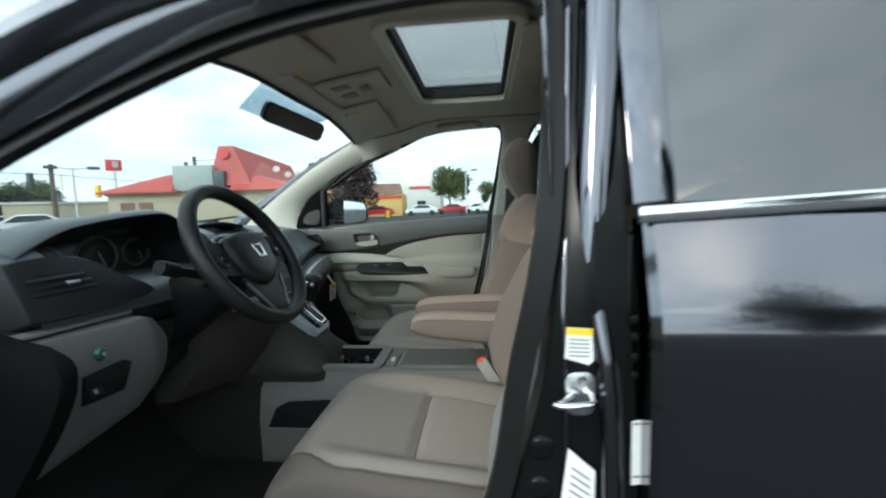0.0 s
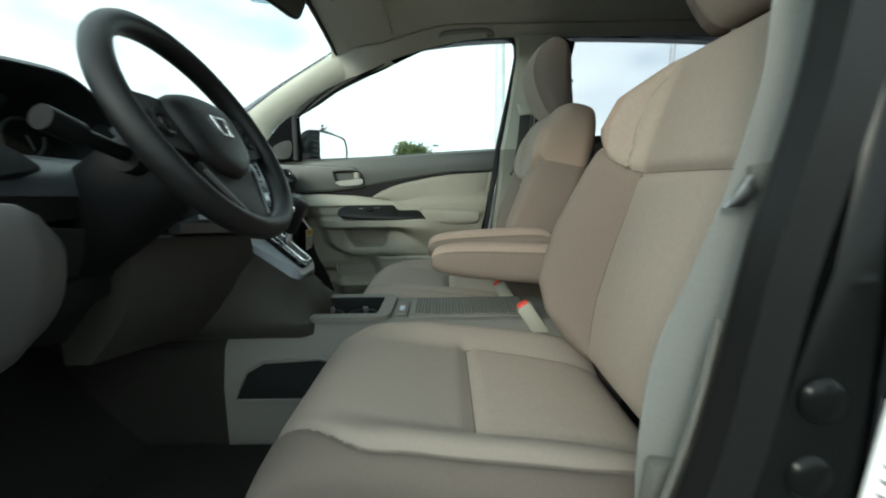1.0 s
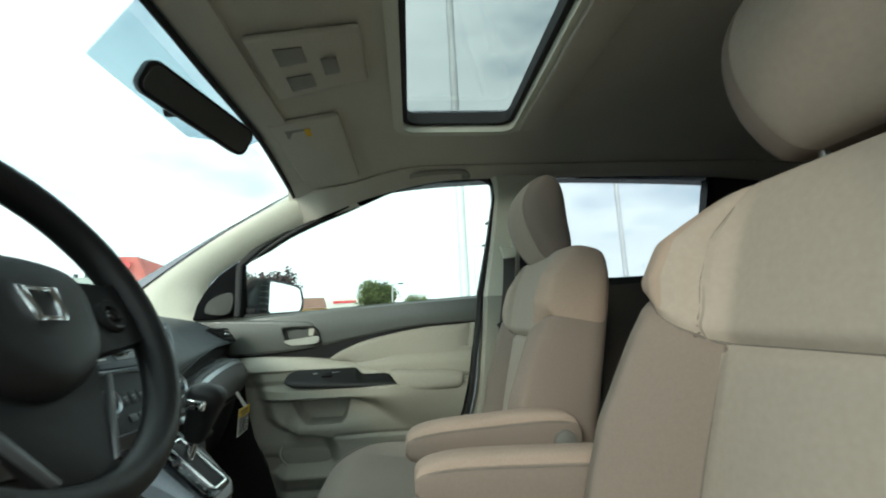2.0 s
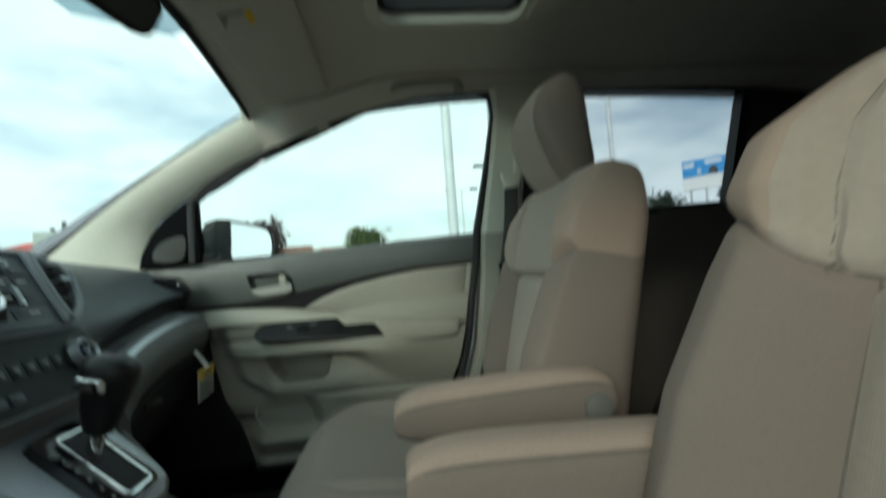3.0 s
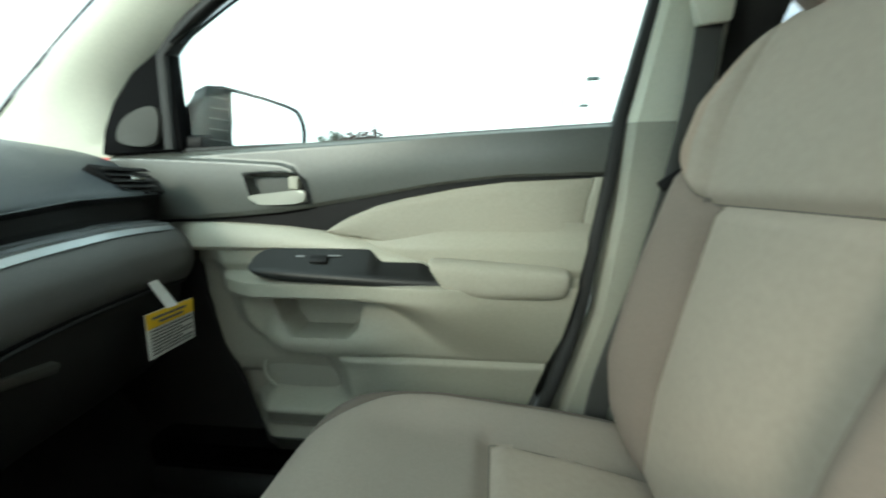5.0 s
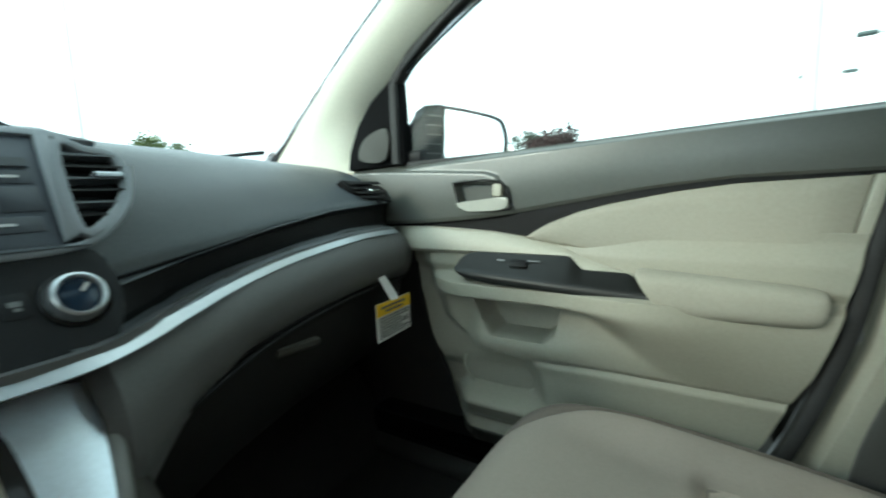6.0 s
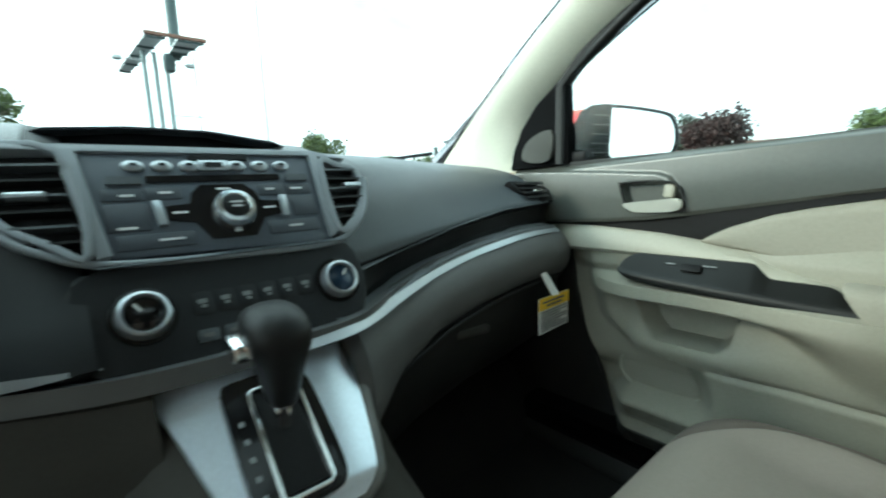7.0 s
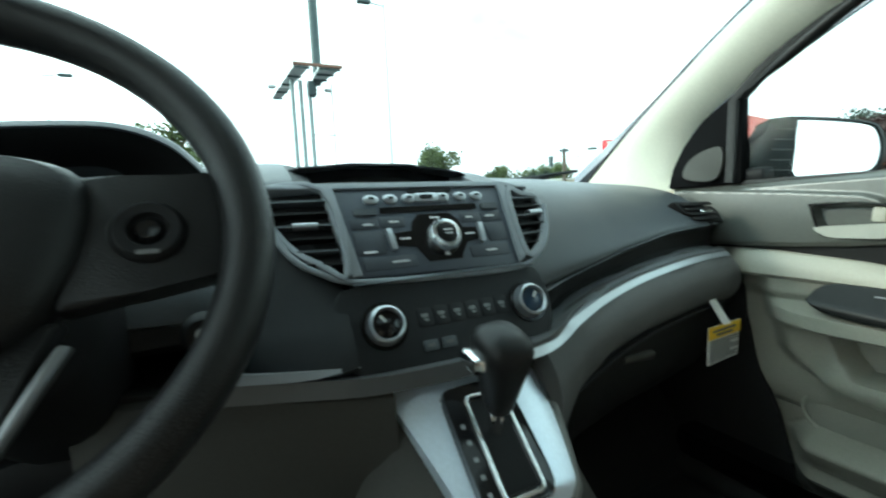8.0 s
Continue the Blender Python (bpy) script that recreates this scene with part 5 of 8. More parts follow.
# centre: top hood over the display
def top_profile(y, well):
    k = 0.016 * sstep(-0.10, 0.14, y)
    if well:
        return (y, [(-0.86, 1.02), (-0.62, 1.074), (-0.44, 1.085 - k), (-0.338, 1.080 - k), (-0.330, 1.040), (-0.235, 1.040), (-0.25, 1.03), (-0.60, 0.98)])
    return (y, [(-0.86, 1.02), (-0.62, 1.080 - 0.5 * k), (-0.44, 1.106 - k), (-0.34, 1.100 - k), (-0.265, 1.082 - k), (-0.225, 1.060 - 0.3 * k), (-0.25, 1.03), (-0.60, 0.98)])


keys = [top_profile(y, w) for y, w in ((-0.20, 0), (-0.158, 0), (-0.148, 1), (0.108, 1), (0.118, 0), (0.16, 0))]
P("centre_pad", across(keys, 60, 5), M_DASH, dash, "dark centre pad")
hk = []
for y, xf, zf in ((-0.160, -0.318, 1.0870), (-0.142, -0.312, 1.0940), (-0.06, -0.326, 1.1010), (0.03, -0.326, 1.0995), (0.112, -0.309, 1.0855), (0.13, -0.318, 1.0800)):
    hk.append((y, [(-0.50, zf - 0.010), (-0.40, zf - 0.001), (xf, zf), (xf + 0.004, zf - 0.002), (xf - 0.006, zf - 0.006), (-0.48, zf - 0.03)]))
hood = P("display_hood", across(hk, 30, 3), M_DASH, dash, "hood over the information display")
P("display", slab([(-0.330, -0.146, 1.072), (-0.330, 0.110, 1.070), (-0.335, 0.108, 1.084), (-0.345, 0.03, 1.100), (-0.345, -0.06, 1.1015), (-0.335, -0.144, 1.094)], (-0.004, 0, 0)), M_GLOSSBLACK, dash, "dark recessed display")
# radio face
up = Vector((-0.061, 0, 0.101)).normalized()
RM = Matrix.Translation((-0.1615, 0.002, 1.0055)) @ Matrix(((0, up.x, up.z, 0), (1, 0, 0, 0), (0, up.z, -up.x, 0), (0, 0, 0, 1)))
M_BEZEL = mat("pale_radio_bezel", (0.235, 0.257, 0.28), 0.42, vary=0.06, grain=300)
M_KEY = mat("radio_key", (0.036, 0.043, 0.055), 0.45, vary=0.08, grain=300)
M_FACE = mat("radio_face", (0.062, 0.074, 0.094), 0.45, vary=0.08, grain=300, bump=0.1, bump_scale=1200)
own = slab([Vector(p) for p in ((-0.127, 0.062, -0.05), (0.117, 0.060, -0.05), (0.108, -0.062, -0.05), (-0.112, -0.056, -0.05))], (0, 0, 0.05), 0.004)
own.transform(RM)
radio = P("radio", own, M_FACE, dash, "grey radio face with knobs and a disc slot")
own = slab([Vector(p) for p in ((-0.205, 0.0685, -0.02), (-0.127, 0.0690, -0.02), (0.117, 0.0670, -0.02), (0.160, 0.0560, -0.02), (0.160, 0.0530, -0.02), (0.116, 0.0590, -0.02), (-0.125, 0.0610, -0.02), (-0.205, 0.0625, -0.02))], (0, 0, 0.023), 0.002)
own.transform(RM)
P("top_edge", own, M_BEZEL, radio, "pale ledge above the radio and vents")
P("eject_button", plate(0.062, 0.006, 0.003, 0.002, RM, at=(0.004, 0.055, 0)), M_BLACK, radio)
for k, uu in enumerate((-0.078, -0.053, -0.028, 0.020, 0.046, 0.071)):
    P("round_button", lathe([(0.0, 0.005), (0.005, 0.005), (0.0085, 0.003), (0.009, 0)], 20, m=RM @ Matrix.Translation((uu, 0.044, 0)) @ Matrix.Diagonal((1.1, 0.75, 1, 1))), M_SILVER, radio, "silver round button")
    P("button_mark", plate(0.007, 0.003, 0.0008, 0.001, RM, at=(uu, 0.044, 0.0052)), M_BLACK, radio)
P("centre_button", plate(0.034, 0.013, 0.004, 0.004, RM, 0.001, at=(-0.004, 0.044, 0)), M_SILVER, radio, "silver wide button")
P("button_mark", plate(0.018, 0.006, 0.001, 0.002, RM, at=(-0.004, 0.044, 0.004)), M_BLACK, radio)
P("disc_slot", plate(0.135, 0.008, 0.0015, 0.002, RM, at=(-0.002, 0.0285, 0)), M_GLOSSBLACK, radio, "black disc slot")
P("eject_key", plate(0.028, 0.009, 0.003, 0.002, RM, at=(-0.088, 0.027, 0)), M_DASH, radio)
P("load_key", plate(0.026, 0.009, 0.003, 0.002, RM, at=(0.086, 0.027, 0)), M_DASH, radio)
own = slab([Vector(p) for p in ((-0.022, 0.020, 0), (0.022, 0.020, 0), (0.032, 0.010, 0), (0.036, -0.002, 0), (0.056, -0.004, 0), (0.056, -0.020, 0), (0.036, -0.024, 0), (0.022, -0.045, 0), (-0.022, -0.045, 0), (-0.034, -0.024, 0), (-0.058, -0.020, 0), (-0.058, -0.004, 0), (-0.036, -0.002, 0), (-0.032, 0.010, 0))], (0, 0, 0.0015))
own.transform(RM)
P("black_field", own, M_GLOSSBLACK, radio, "gloss black control field", smooth=False)
P("volume_knob", lathe([(0.0, 0.014), (0.0125, 0.014), (0.0135, 0.016), (0.016, 0.019), (0.0205, 0.018), (0.0235, 0.012), (0.0245, 0.0)], 40, m=RM @ Matrix.Translation((0.005, -0.014, 0.001)) @ Matrix.Diagonal((0.92, 0.92, 0.75, 1))), M_SATCHROME, radio, "bright round volume knob")
P("knob_cap", lathe([(0.0, 0.0150), (0.011, 0.0148), (0.0140, 0.0138), (0.0143, 0.006)], 32, m=RM @ Matrix.Translation((0.005, -0.014, 0.001)) @ Matrix.Diagonal((0.92, 0.92, 1, 1))), M_BLACK, radio)
P("knob_bar", plate(0.012, 0.002, 0.0006, 0.0006, RM, at=(0.005, -0.012, 0.0177)), M_ICON, radio)
P("knob_bar", plate(0.010, 0.002, 0.0006, 0.0006, RM, at=(0.005, -0.017, 0.0177)), M_ICON, radio)
for uu, tilt in ((-0.064, 6), (0.060, -6)):
    P("rocker_bar", plate(0.0075, 0.028, 0.005, 0.002, RM @ Matrix.Translation((uu, -0.012, 0)) @ Matrix.Rotation(radians(tilt), 4, "Z"), 0.001), M_SILVER, radio, "silver rocker bar")
for uu, vv, w, h in ((-0.092, 0.0115, 0.034, 0.014), (-0.057, 0.0115, 0.032, 0.014), (0.052, 0.0115, 0.030, 0.014), (0.084, 0.0115, 0.030, 0.014), (-0.090, -0.014, 0.036, 0.030), (0.085, -0.012, 0.030, 0.026), (-0.070, -0.041, 0.066, 0.016), (0.066, -0.038, 0.058, 0.016)):
    P("key", plate(w, h, 0.0010, 0.002, RM, 0.0004, at=(uu, vv, 0)), M_KEY, radio)
for uu, vv, w in ((-0.088, 0.010, 0.012), (-0.055, 0.012, 0.012), (0.050, 0.012, 0.010), (0.082, 0.012, 0.014), (-0.046, -0.012, 0.014), (0.044, -0.012, 0.014), (-0.058, -0.041, 0.022), (0.068, -0.038, 0.016), (0.0, 0.0145, 0.014), (0.004, -0.038, 0.007), (-0.092, -0.026, 0.016)):
    P("key_mark", plate(w, 0.0024, 0.0006, 0.0008, RM, at=(uu, vv, 0.0012)), M_ICON, radio)

# centre vents either side of the radio
for side in (-1, 1):
    vo = [(0.123, 0.045), (0.148, 0.042), (0.172, 0.037), (0.177, 0.016), (0.171, -0.008), (0.150, -0.036), (0.118, -0.050)] if side > 0 else [(-0.134, 0.058), (-0.212, 0.056), (-0.198, 0.020), (-0.176, -0.018), (-0.150, -0.038), (-0.124, -0.050)]
    VM = Matrix.Translation((-0.002 if side > 0 else 0.0, 0, 0)) @ RM

    def bend(p, w):
        q = VM @ Vector((p[0], p[1], w))
        q.x -= max(0, abs(p[0]) - 0.13) * 0.20
        return q
    dn3 = (RM.to_3x3() @ Vector((0, 0, -0.03)))
    vent = P("centre_vent", slab([bend(p, -0.004) for p in vo], dn3), M_BLACK, dash, "black centre air vent")
    ring = smooth_line([bend(p, 0.003) for p in vo], 4, closed=True)
    P("surround", sweep(ring, rrect(0.007 if side < 0 else 0.009, 0.010, 0.0015, 2), up=RM.to_3x3() @ Vector((0, 0, 1)), closed=True), M_BEZEL, vent, "thin vent surround")
    for k in range(6):
        v = (0.034 if side > 0 else 0.042) - (0.0140 if side > 0 else 0.016) * k
        outer = (0.176 if v > -0.005 else 0.172 + (v + 0.005) * 0.9) if side > 0 else 0.170 + (v + 0.025) * 0.50
        inner = 0.122 if side > 0 else 0.134
        a, b = bend((inner * side - 0.008 * side * (0.055 - v) / 0.1, v), 0.0), bend((outer * side, v), 0.0)
        P("vane", sweep([a, b], [(-0.008, -0.001), (0.008, -0.001), (0.008, 0.0015), (-0.008, 0.0015)], up=up), M_BLACK if k % 2 else M_DASH, vent)
    a, b = bend((0.146 * side, 0.010), 0.006), bend((0.172 * side, 0.010), 0.006)
    P("vane_tab", sweep([a, b], rrect(0.010, 0.006, 0.002, 2), up=up), M_SILVER, vent, "silver vent tab")

# side wings of the centre stack that blend into the pads
keys = [(-0.258, [(-0.62, 1.06), (-0.42, 1.096), (-0.33, 1.090), (-0.25, 1.056), (-0.190, 0.985), (-0.160, 0.925), (-0.18, 0.86), (-0.40, 0.86)]),
        (-0.215, [(-0.62, 1.075), (-0.42, 1.104), (-0.33, 1.098), (-0.255, 1.072), (-0.198, 1.022), (-0.140, 0.930), (-0.122, 0.862), (-0.40, 0.86)]),
        (-0.150, [(-0.62, 1.078), (-0.42, 1.104), (-0.345, 1.096), (-0.265, 1.076), (-0.205, 1.045), (-0.127, 0.940), (-0.098, 0.862), (-0.40, 0.86)]),
        (-0.128, [(-0.62, 1.078), (-0.42, 1.100), (-0.345, 1.090), (-0.275, 1.065), (-0.215, 1.030), (-0.130, 0.940), (-0.100, 0.862), (-0.40, 0.86)])]
P("driver_centre_wing", across(keys, 16, 4), M_WING, dash, "dark pad beside the instruments")
# pale bezel strips between the radio and the vents
for pts in (((-0.137, 0.062), (-0.122, 0.0645), (-0.107, -0.054), (-0.120, -0.056)), ((0.110, 0.0625), (0.123, 0.058), (0.118, -0.052), (0.104, -0.060))):
    own = slab([Vector((x, y, -0.004)) for x, y in pts], (0, 0, 0.009), 0.002)
    own.transform(RM)
    P("bezel_strip", own, M_BEZEL, radio, "pale grey bezel strip")
line = smooth_line([RM @ Vector((x, y, 0.0)) for x, y in ((-0.205, 0.030), (-0.180, -0.022), (-0.150, -0.046), (-0.112, -0.060), (0.0, -0.066), (0.100, -0.066), (0.140, -0.050), (0.168, -0.018), (0.182, 0.025))], 5)
P("bezel_lip", sweep(line, circle(0.0036, 10)), M_BEZEL, radio, "thin pale lip below the radio")

# heater panel
hu = Vector((-0.043, 0, 0.086)).normalized()
HM = Matrix.Translation((-0.1065, 0.002, 0.905)) @ Matrix(((0, hu.x, hu.z, 0), (1, 0, 0, 0), (0, hu.z, -hu.x, 0), (0, 0, 0, 1)))
own = slab(smooth_line([Vector(p) for p in ((-0.118, 0.050, -0.06), (0.0, 0.052, -0.06), (0.112, 0.050, -0.06), (0.130, 0.036, -0.06), (0.135, 0.008, -0.06), (0.128, -0.028, -0.06), (0.098, -0.051, -0.06), (0.0, -0.054, -0.06), (-0.108, -0.053, -0.06), (-0.140, -0.034, -0.06), (-0.148, 0.004, -0.06), (-0.140, 0.038, -0.06))], 3, closed=True), (0, 0, 0.06), 0.011, 4)
own.transform(HM)
heater = P("heater_panel", own, M_WING, dash, "black heater control panel")
own = slab([Vector(p) for p in ((-0.128, 0.055, -0.004), (0.128, 0.055, -0.004), (0.120, 0.049, 0.004), (-0.120, 0.049, 0.004))], (0, 0, 0.003))
own.transform(HM)
P("panel_edge", own, M_DASH, heater)
for uu in (-0.093, 0.099):
    dm_ = HM @ Matrix.Translation((uu, 0.002, 0.0)) @ Matrix.Scale(0.76, 4)
    dial = P("dial", lathe([(0.0, 0.012), (0.0205, 0.012), (0.0215, 0.017), (0.0235, 0.019), (0.0265, 0.017), (0.0285, 0.008), (0.0300, 0.0)], 40, m=dm_), M_SILVER, heater, "silver-ringed heater dial")
    P("dial_face", lathe([(0.0, 0.0145), (0.018, 0.0140), (0.0205, 0.012), (0.0206, 0.010)], 32, m=dm_), M_BLUE if uu > 0 else M_GLOSSBLACK, dial, "dark dial face")
    P("dial_collar", lathe([(0.0, 0.003), (0.0345, 0.003), (0.0355, 0.0)], 40, m=dm_), M_GLOSSBLACK, dial)
    P("pointer", plate(0.004, 0.012, 0.0008, 0.001, dm_ @ Matrix.Rotation(radians(35 if uu < 0 else -40), 4, "Z"), at=(0, 0.010, 0.0148)), M_ICON, dial)
for k in range(6):
    uu = -0.045 + 0.0208 * k
    P("heater_key", plate(0.0185, 0.022, 0.0008, 0.003, HM, 0.0003, at=(uu, 0.004, 0)), M_WING, heater)
    P("key_symbol", plate(0.0085, 0.0045, 0.0006, 0.001, HM, at=(uu, 0.006, 0.0009)), M_ICONDIM, heater, "white symbol bar")
    P("key_symbol", plate(0.005, 0.003, 0.0006, 0.001, HM, at=(uu + 0.001, 0.001, 0.0009)), M_ICONDIM, heater)
for uu in (-0.045, -0.022):
    P("lower_key", plate(0.018, 0.012, 0.002, 0.002, HM, 0.0006, at=(uu, -0.028, 0)), M_DASH, heater)
    P("key_symbol", plate(0.009, 0.004, 0.0006, 0.001, HM, at=(uu, -0.028, 0.0021)), M_INK, heater)

# bar below the heater panel and on to the driver's side
line = smooth_line([(-0.158, 0.300, 0.884), (-0.146, 0.240, 0.8775), (-0.128, 0.186, 0.869), (-0.101, 0.140, 0.862), (-0.082, 0.100, 0.857), (-0.072, 0.05, 0.857), (-0.072, 0.02, 0.857), (-0.078, -0.04, 0.854), (-0.086, -0.115, 0.854), (-0.100, -0.20, 0.862), (-0.118, -0.30, 0.872)], 6)
P("lower_bar", sweep(line, [(-0.012, -0.007), (0.010, -0.008), (0.0145, 0.0), (0.004, 0.010), (-0.012, 0.012)], taper=lambda t: 0.15 + 0.85 * sstep(0.0, 0.36, t)), M_BAR, dash, "grey satin bar under the heater panel")
line = smooth_line([(-0.094, -0.125, 0.873), (-0.104, -0.19, 0.880), (-0.118, -0.27, 0.888)], 6)
P("driver_trim_strip", sweep(line, [(-0.020, 0.0), (0.012, -0.010), (0.014, -0.006), (-0.018, 0.005)], taper=lambda t: 0.35 + 1.35 * sstep(0.0, 0.5, t)), M_STRIP, dash, "pale satin strip")

# driver's side: hood over the instruments
HX = -0.25
hood_y = [(-0.700, 1.068), (-0.640, 1.098), (-0.577, 1.118), (-0.48, 1.131), (-0.40, 1.138), (-0.335, 1.138), (-0.290, 1.122), (-0.262, 1.096), (-0.245, 1.070)]
crest = smooth_line([(HX, y, z) for y, z in hood_y], 5)
rings = []
for p in crest:
    rings.append([(HX + 0.006, p.y, p.z - 0.006), (HX, p.y, p.z), (HX - 0.03, p.y, p.z + 0.004), (-0.36, p.y, min(p.z + 0.002, 1.128)), (-0.50, p.y, min(p.z, 1.09)), (-0.62, p.y, 1.06), (-0.62, p.y, 1.02), (-0.45, p.y, 1.04), (HX - 0.02, p.y, p.z - 0.018)])
P("instrument_hood", loft(rings), M_DASH, dash, "arched hood over the instruments")
bowl = []
for p in crest:
    a = Vector((HX + 0.002, p.y, p.z - 0.008))
    c = Vector((-0.36, -0.455 + (p.y + 0.455) * 0.78, 1.00 + (p.z - 1.0) * 0.62))
    bowl.append([a, a.lerp(c, 0.5), c, c + Vector((-0.01, 0, -0.005)), a + Vector((-0.01, 0, -0.012))])
P("hood_lining", loft(bowl), M_BLACK, dash, "black lining inside the hood")
cl = P("instrument_cluster", slab([(-0.355, -0.66, 0.985), (-0.355, -0.25, 0.985), (-0.355, -0.265, 1.05), (-0.355, -0.34, 1.09), (-0.355, -0.55, 1.085), (-0.355, -0.64, 1.055)], (-0.02, 0, 0)), M_BLACK, dash, "dark instrument cluster")
for yy, r in ((-0.555, 0.040), (-0.43, 0.055), (-0.315, 0.040)):
    P("gauge_ring", sweep([Vector((-0.352, yy + r * math.cos(a), 1.035 + r * 0.85 * math.sin(a))) for a in [2 * math.pi * i / 32 for i in range(32)]], circle(0.003, 6), up=(1, 0, 0), closed=True), M_DASHLOW, cl, "thin gauge ring")
    P("needle", box((0.002, 0.004, r * 0.7), (-0.348, yy + 0.008, 1.028), (25, 0, 0)), M_ICONDIM, cl)
lens = P("cluster_lens", slab([(-0.315, -0.66, 0.985), (-0.300, -0.25, 0.985), (-0.335, -0.265, 1.07), (-0.345, -0.34, 1.10), (-0.345, -0.55, 1.09), (-0.335, -0.64, 1.06)], (0.002, 0, 0)), M_GLASS, dash, "clear instrument lens")
lens.visible_shadow = False
# shelf under the cluster, outer vent, end cap
keys = [(-0.750, [(-0.62, 1.03), (-0.36, 1.045), (-0.245, 1.045), (-0.170, 1.000), (-0.150, 0.955), (-0.20, 0.93), (-0.60, 0.90)]),
        (-0.66, [(-0.62, 1.06), (-0.36, 1.078), (-0.262, 1.078), (-0.180, 1.010), (-0.150, 0.955), (-0.20, 0.93), (-0.60, 0.90)]),
        (-0.600, [(-0.62, 1.0), (-0.36, 1.000), (-0.280, 1.000), (-0.185, 0.995), (-0.150, 0.955), (-0.20, 0.93), (-0.60, 0.90)]),
        (-0.26, [(-0.62, 0.99), (-0.36, 0.985), (-0.280, 0.990), (-0.185, 0.985), (-0.150, 0.945), (-0.20, 0.92), (-0.60, 0.90)]),
        (-0.235, [(-0.62, 1.03), (-0.36, 1.055), (-0.262, 1.052), (-0.200, 0.995), (-0.155, 0.945), (-0.20, 0.92), (-0.60, 0.90)])]
P("driver_shelf", across(keys, 40, 4), M_DASH, dash, "dark shelf below the instruments")
ov = P("outer_vent", slab([(-0.157, -0.774, 1.041), (-0.157, -0.664, 1.037), (-0.150, -0.628, 0.999), (-0.146, -0.757, 0.997)], (-0.02, 0, -0.01), 0.003), M_BLACK, dash, "black outer air vent")
for k in range(3):
    z = 1.030 - 0.0115 * k
    y1 = -0.664 + 0.010 * k
    P("vane", box((0.010, (y1 + 0.764), 0.0025), (-0.153 + 0.003 * k, (y1 - 0.764) / 2, z), (0, 20, 0), bevel=0.0008), M_WING, ov)
P("vane_tab", box((0.008, 0.026, 0.006), (-0.147, -0.692, 1.018), (0, 20, 0), bevel=0.002), M_SILVER, ov, "silver vent tab")
line = smooth_line([(-0.160, -0.79, 1.062), (-0.165, -0.665, 1.062), (-0.148, -0.585, 1.014), (-0.130, -0.525, 0.972), (-0.128, -0.66, 0.962), (-0.132, -0.78, 0.966)], 4)
P("vent_surround", slab([p + Vector((-0.002, 0, 0)) for p in line], (-0.06, 0, -0.02), 0.008, 3), M_WING, dash, "dark pad round the outer vent")
P("dark_valance", slab([(-0.16, -0.80, 0.955), (-0.15, -0.30, 0.950), (-0.155, -0.26, 0.90), (-0.15, -0.55, 0.905), (-0.145, -0.80, 0.925)], (-0.10, 0, 0), 0.01), M_BLACK, dash, "black valance below the vent")
# light knee panel
keys = [(-0.800, [(-0.30, 0.935), (-0.14, 0.940), (-0.112, 0.930), (-0.100, 0.88), (-0.120, 0.80), (-0.17, 0.70), (-0.30, 0.68)]),
        (-0.60, [(-0.30, 0.930), (-0.13, 0.934), (-0.095, 0.925), (-0.080, 0.88), (-0.100, 0.80), (-0.15, 0.735), (-0.30, 0.70)]),
        (-0.555, [(-0.30, 0.915), (-0.14, 0.920), (-0.110, 0.905), (-0.092, 0.87), (-0.110, 0.80), (-0.16, 0.76), (-0.30, 0.73)]),
        (-0.525, [(-0.30, 0.89), (-0.18, 0.89), (-0.150, 0.88), (-0.130, 0.86), (-0.140, 0.82), (-0.19, 0.79), (-0.30, 0.77)])]
knee = P("knee_panel", across(keys, 30, 4), M_KNEE, dash, "light grey knee panel")
P("knee_trim", slab([(-0.135, -0.80, 0.944), (-0.125, -0.60, 0.938), (-0.16, -0.56, 0.932), (-0.20, -0.56, 0.940), (-0.21, -0.80, 0.950)], (0, 0, 0.006), 0.002), M_DASHLOW, knee, "grey trim over the knee panel")
P("switch_bank", slab([(-0.095, -0.746, 0.867), (-0.089, -0.674, 0.871), (-0.089, -0.658, 0.862), (-0.104, -0.664, 0.811), (-0.109, -0.741, 0.814)], (0.008, 0, 0.002), 0.002), M_BLACK, knee, "black switch bank")
P("switch_key", box((0.004, 0.024, 0.024), (-0.093, -0.726, 0.838), (0, -18, 0), bevel=0.001), M_BLACK, knee)
P("switch_symbol", box((0.003, 0.006, 0.008), (-0.0912, -0.728, 0.836), (0, -18, 0)), M_ICONDIM, knee)
P("green_button", lathe([(0.0, 0.007), (0.008, 0.007), (0.0105, 0.004), (0.0118, 0)], 28, m=Matrix.Translation((-0.0905, -0.713, 0.896)) @ Matrix.Rotation(radians(80), 4, "Y")), M_GREEN, knee, "dark green round economy button")
P("button_mark", lathe([(0.0, 0.002), (0.004, 0.002), (0.004, 0)], 16, m=Matrix.Translation((-0.0825, -0.713, 0.8965)) @ Matrix.Rotation(radians(80), 4, "Y")), M_ICONDIM, knee)
P("end_cap", slab(smooth_line([(-0.36, -0.83, 0.36), (-0.22, -0.83, 0.50), (-0.17, -0.83, 0.66), (-0.125, -0.83, 0.738), (-0.088, -0.83, 0.79), (-0.054, -0.83, 0.85), (-0.038, -0.83, 0.902), (-0.062, -0.83, 0.931), (-0.128, -0.83, 0.948), (-0.20, -0.83, 0.965), (-0.36, -0.83, 0.97)], 3), (0, 0.03, 0), 0.006), M_ENDCAP, dash, "black rubber end panel")
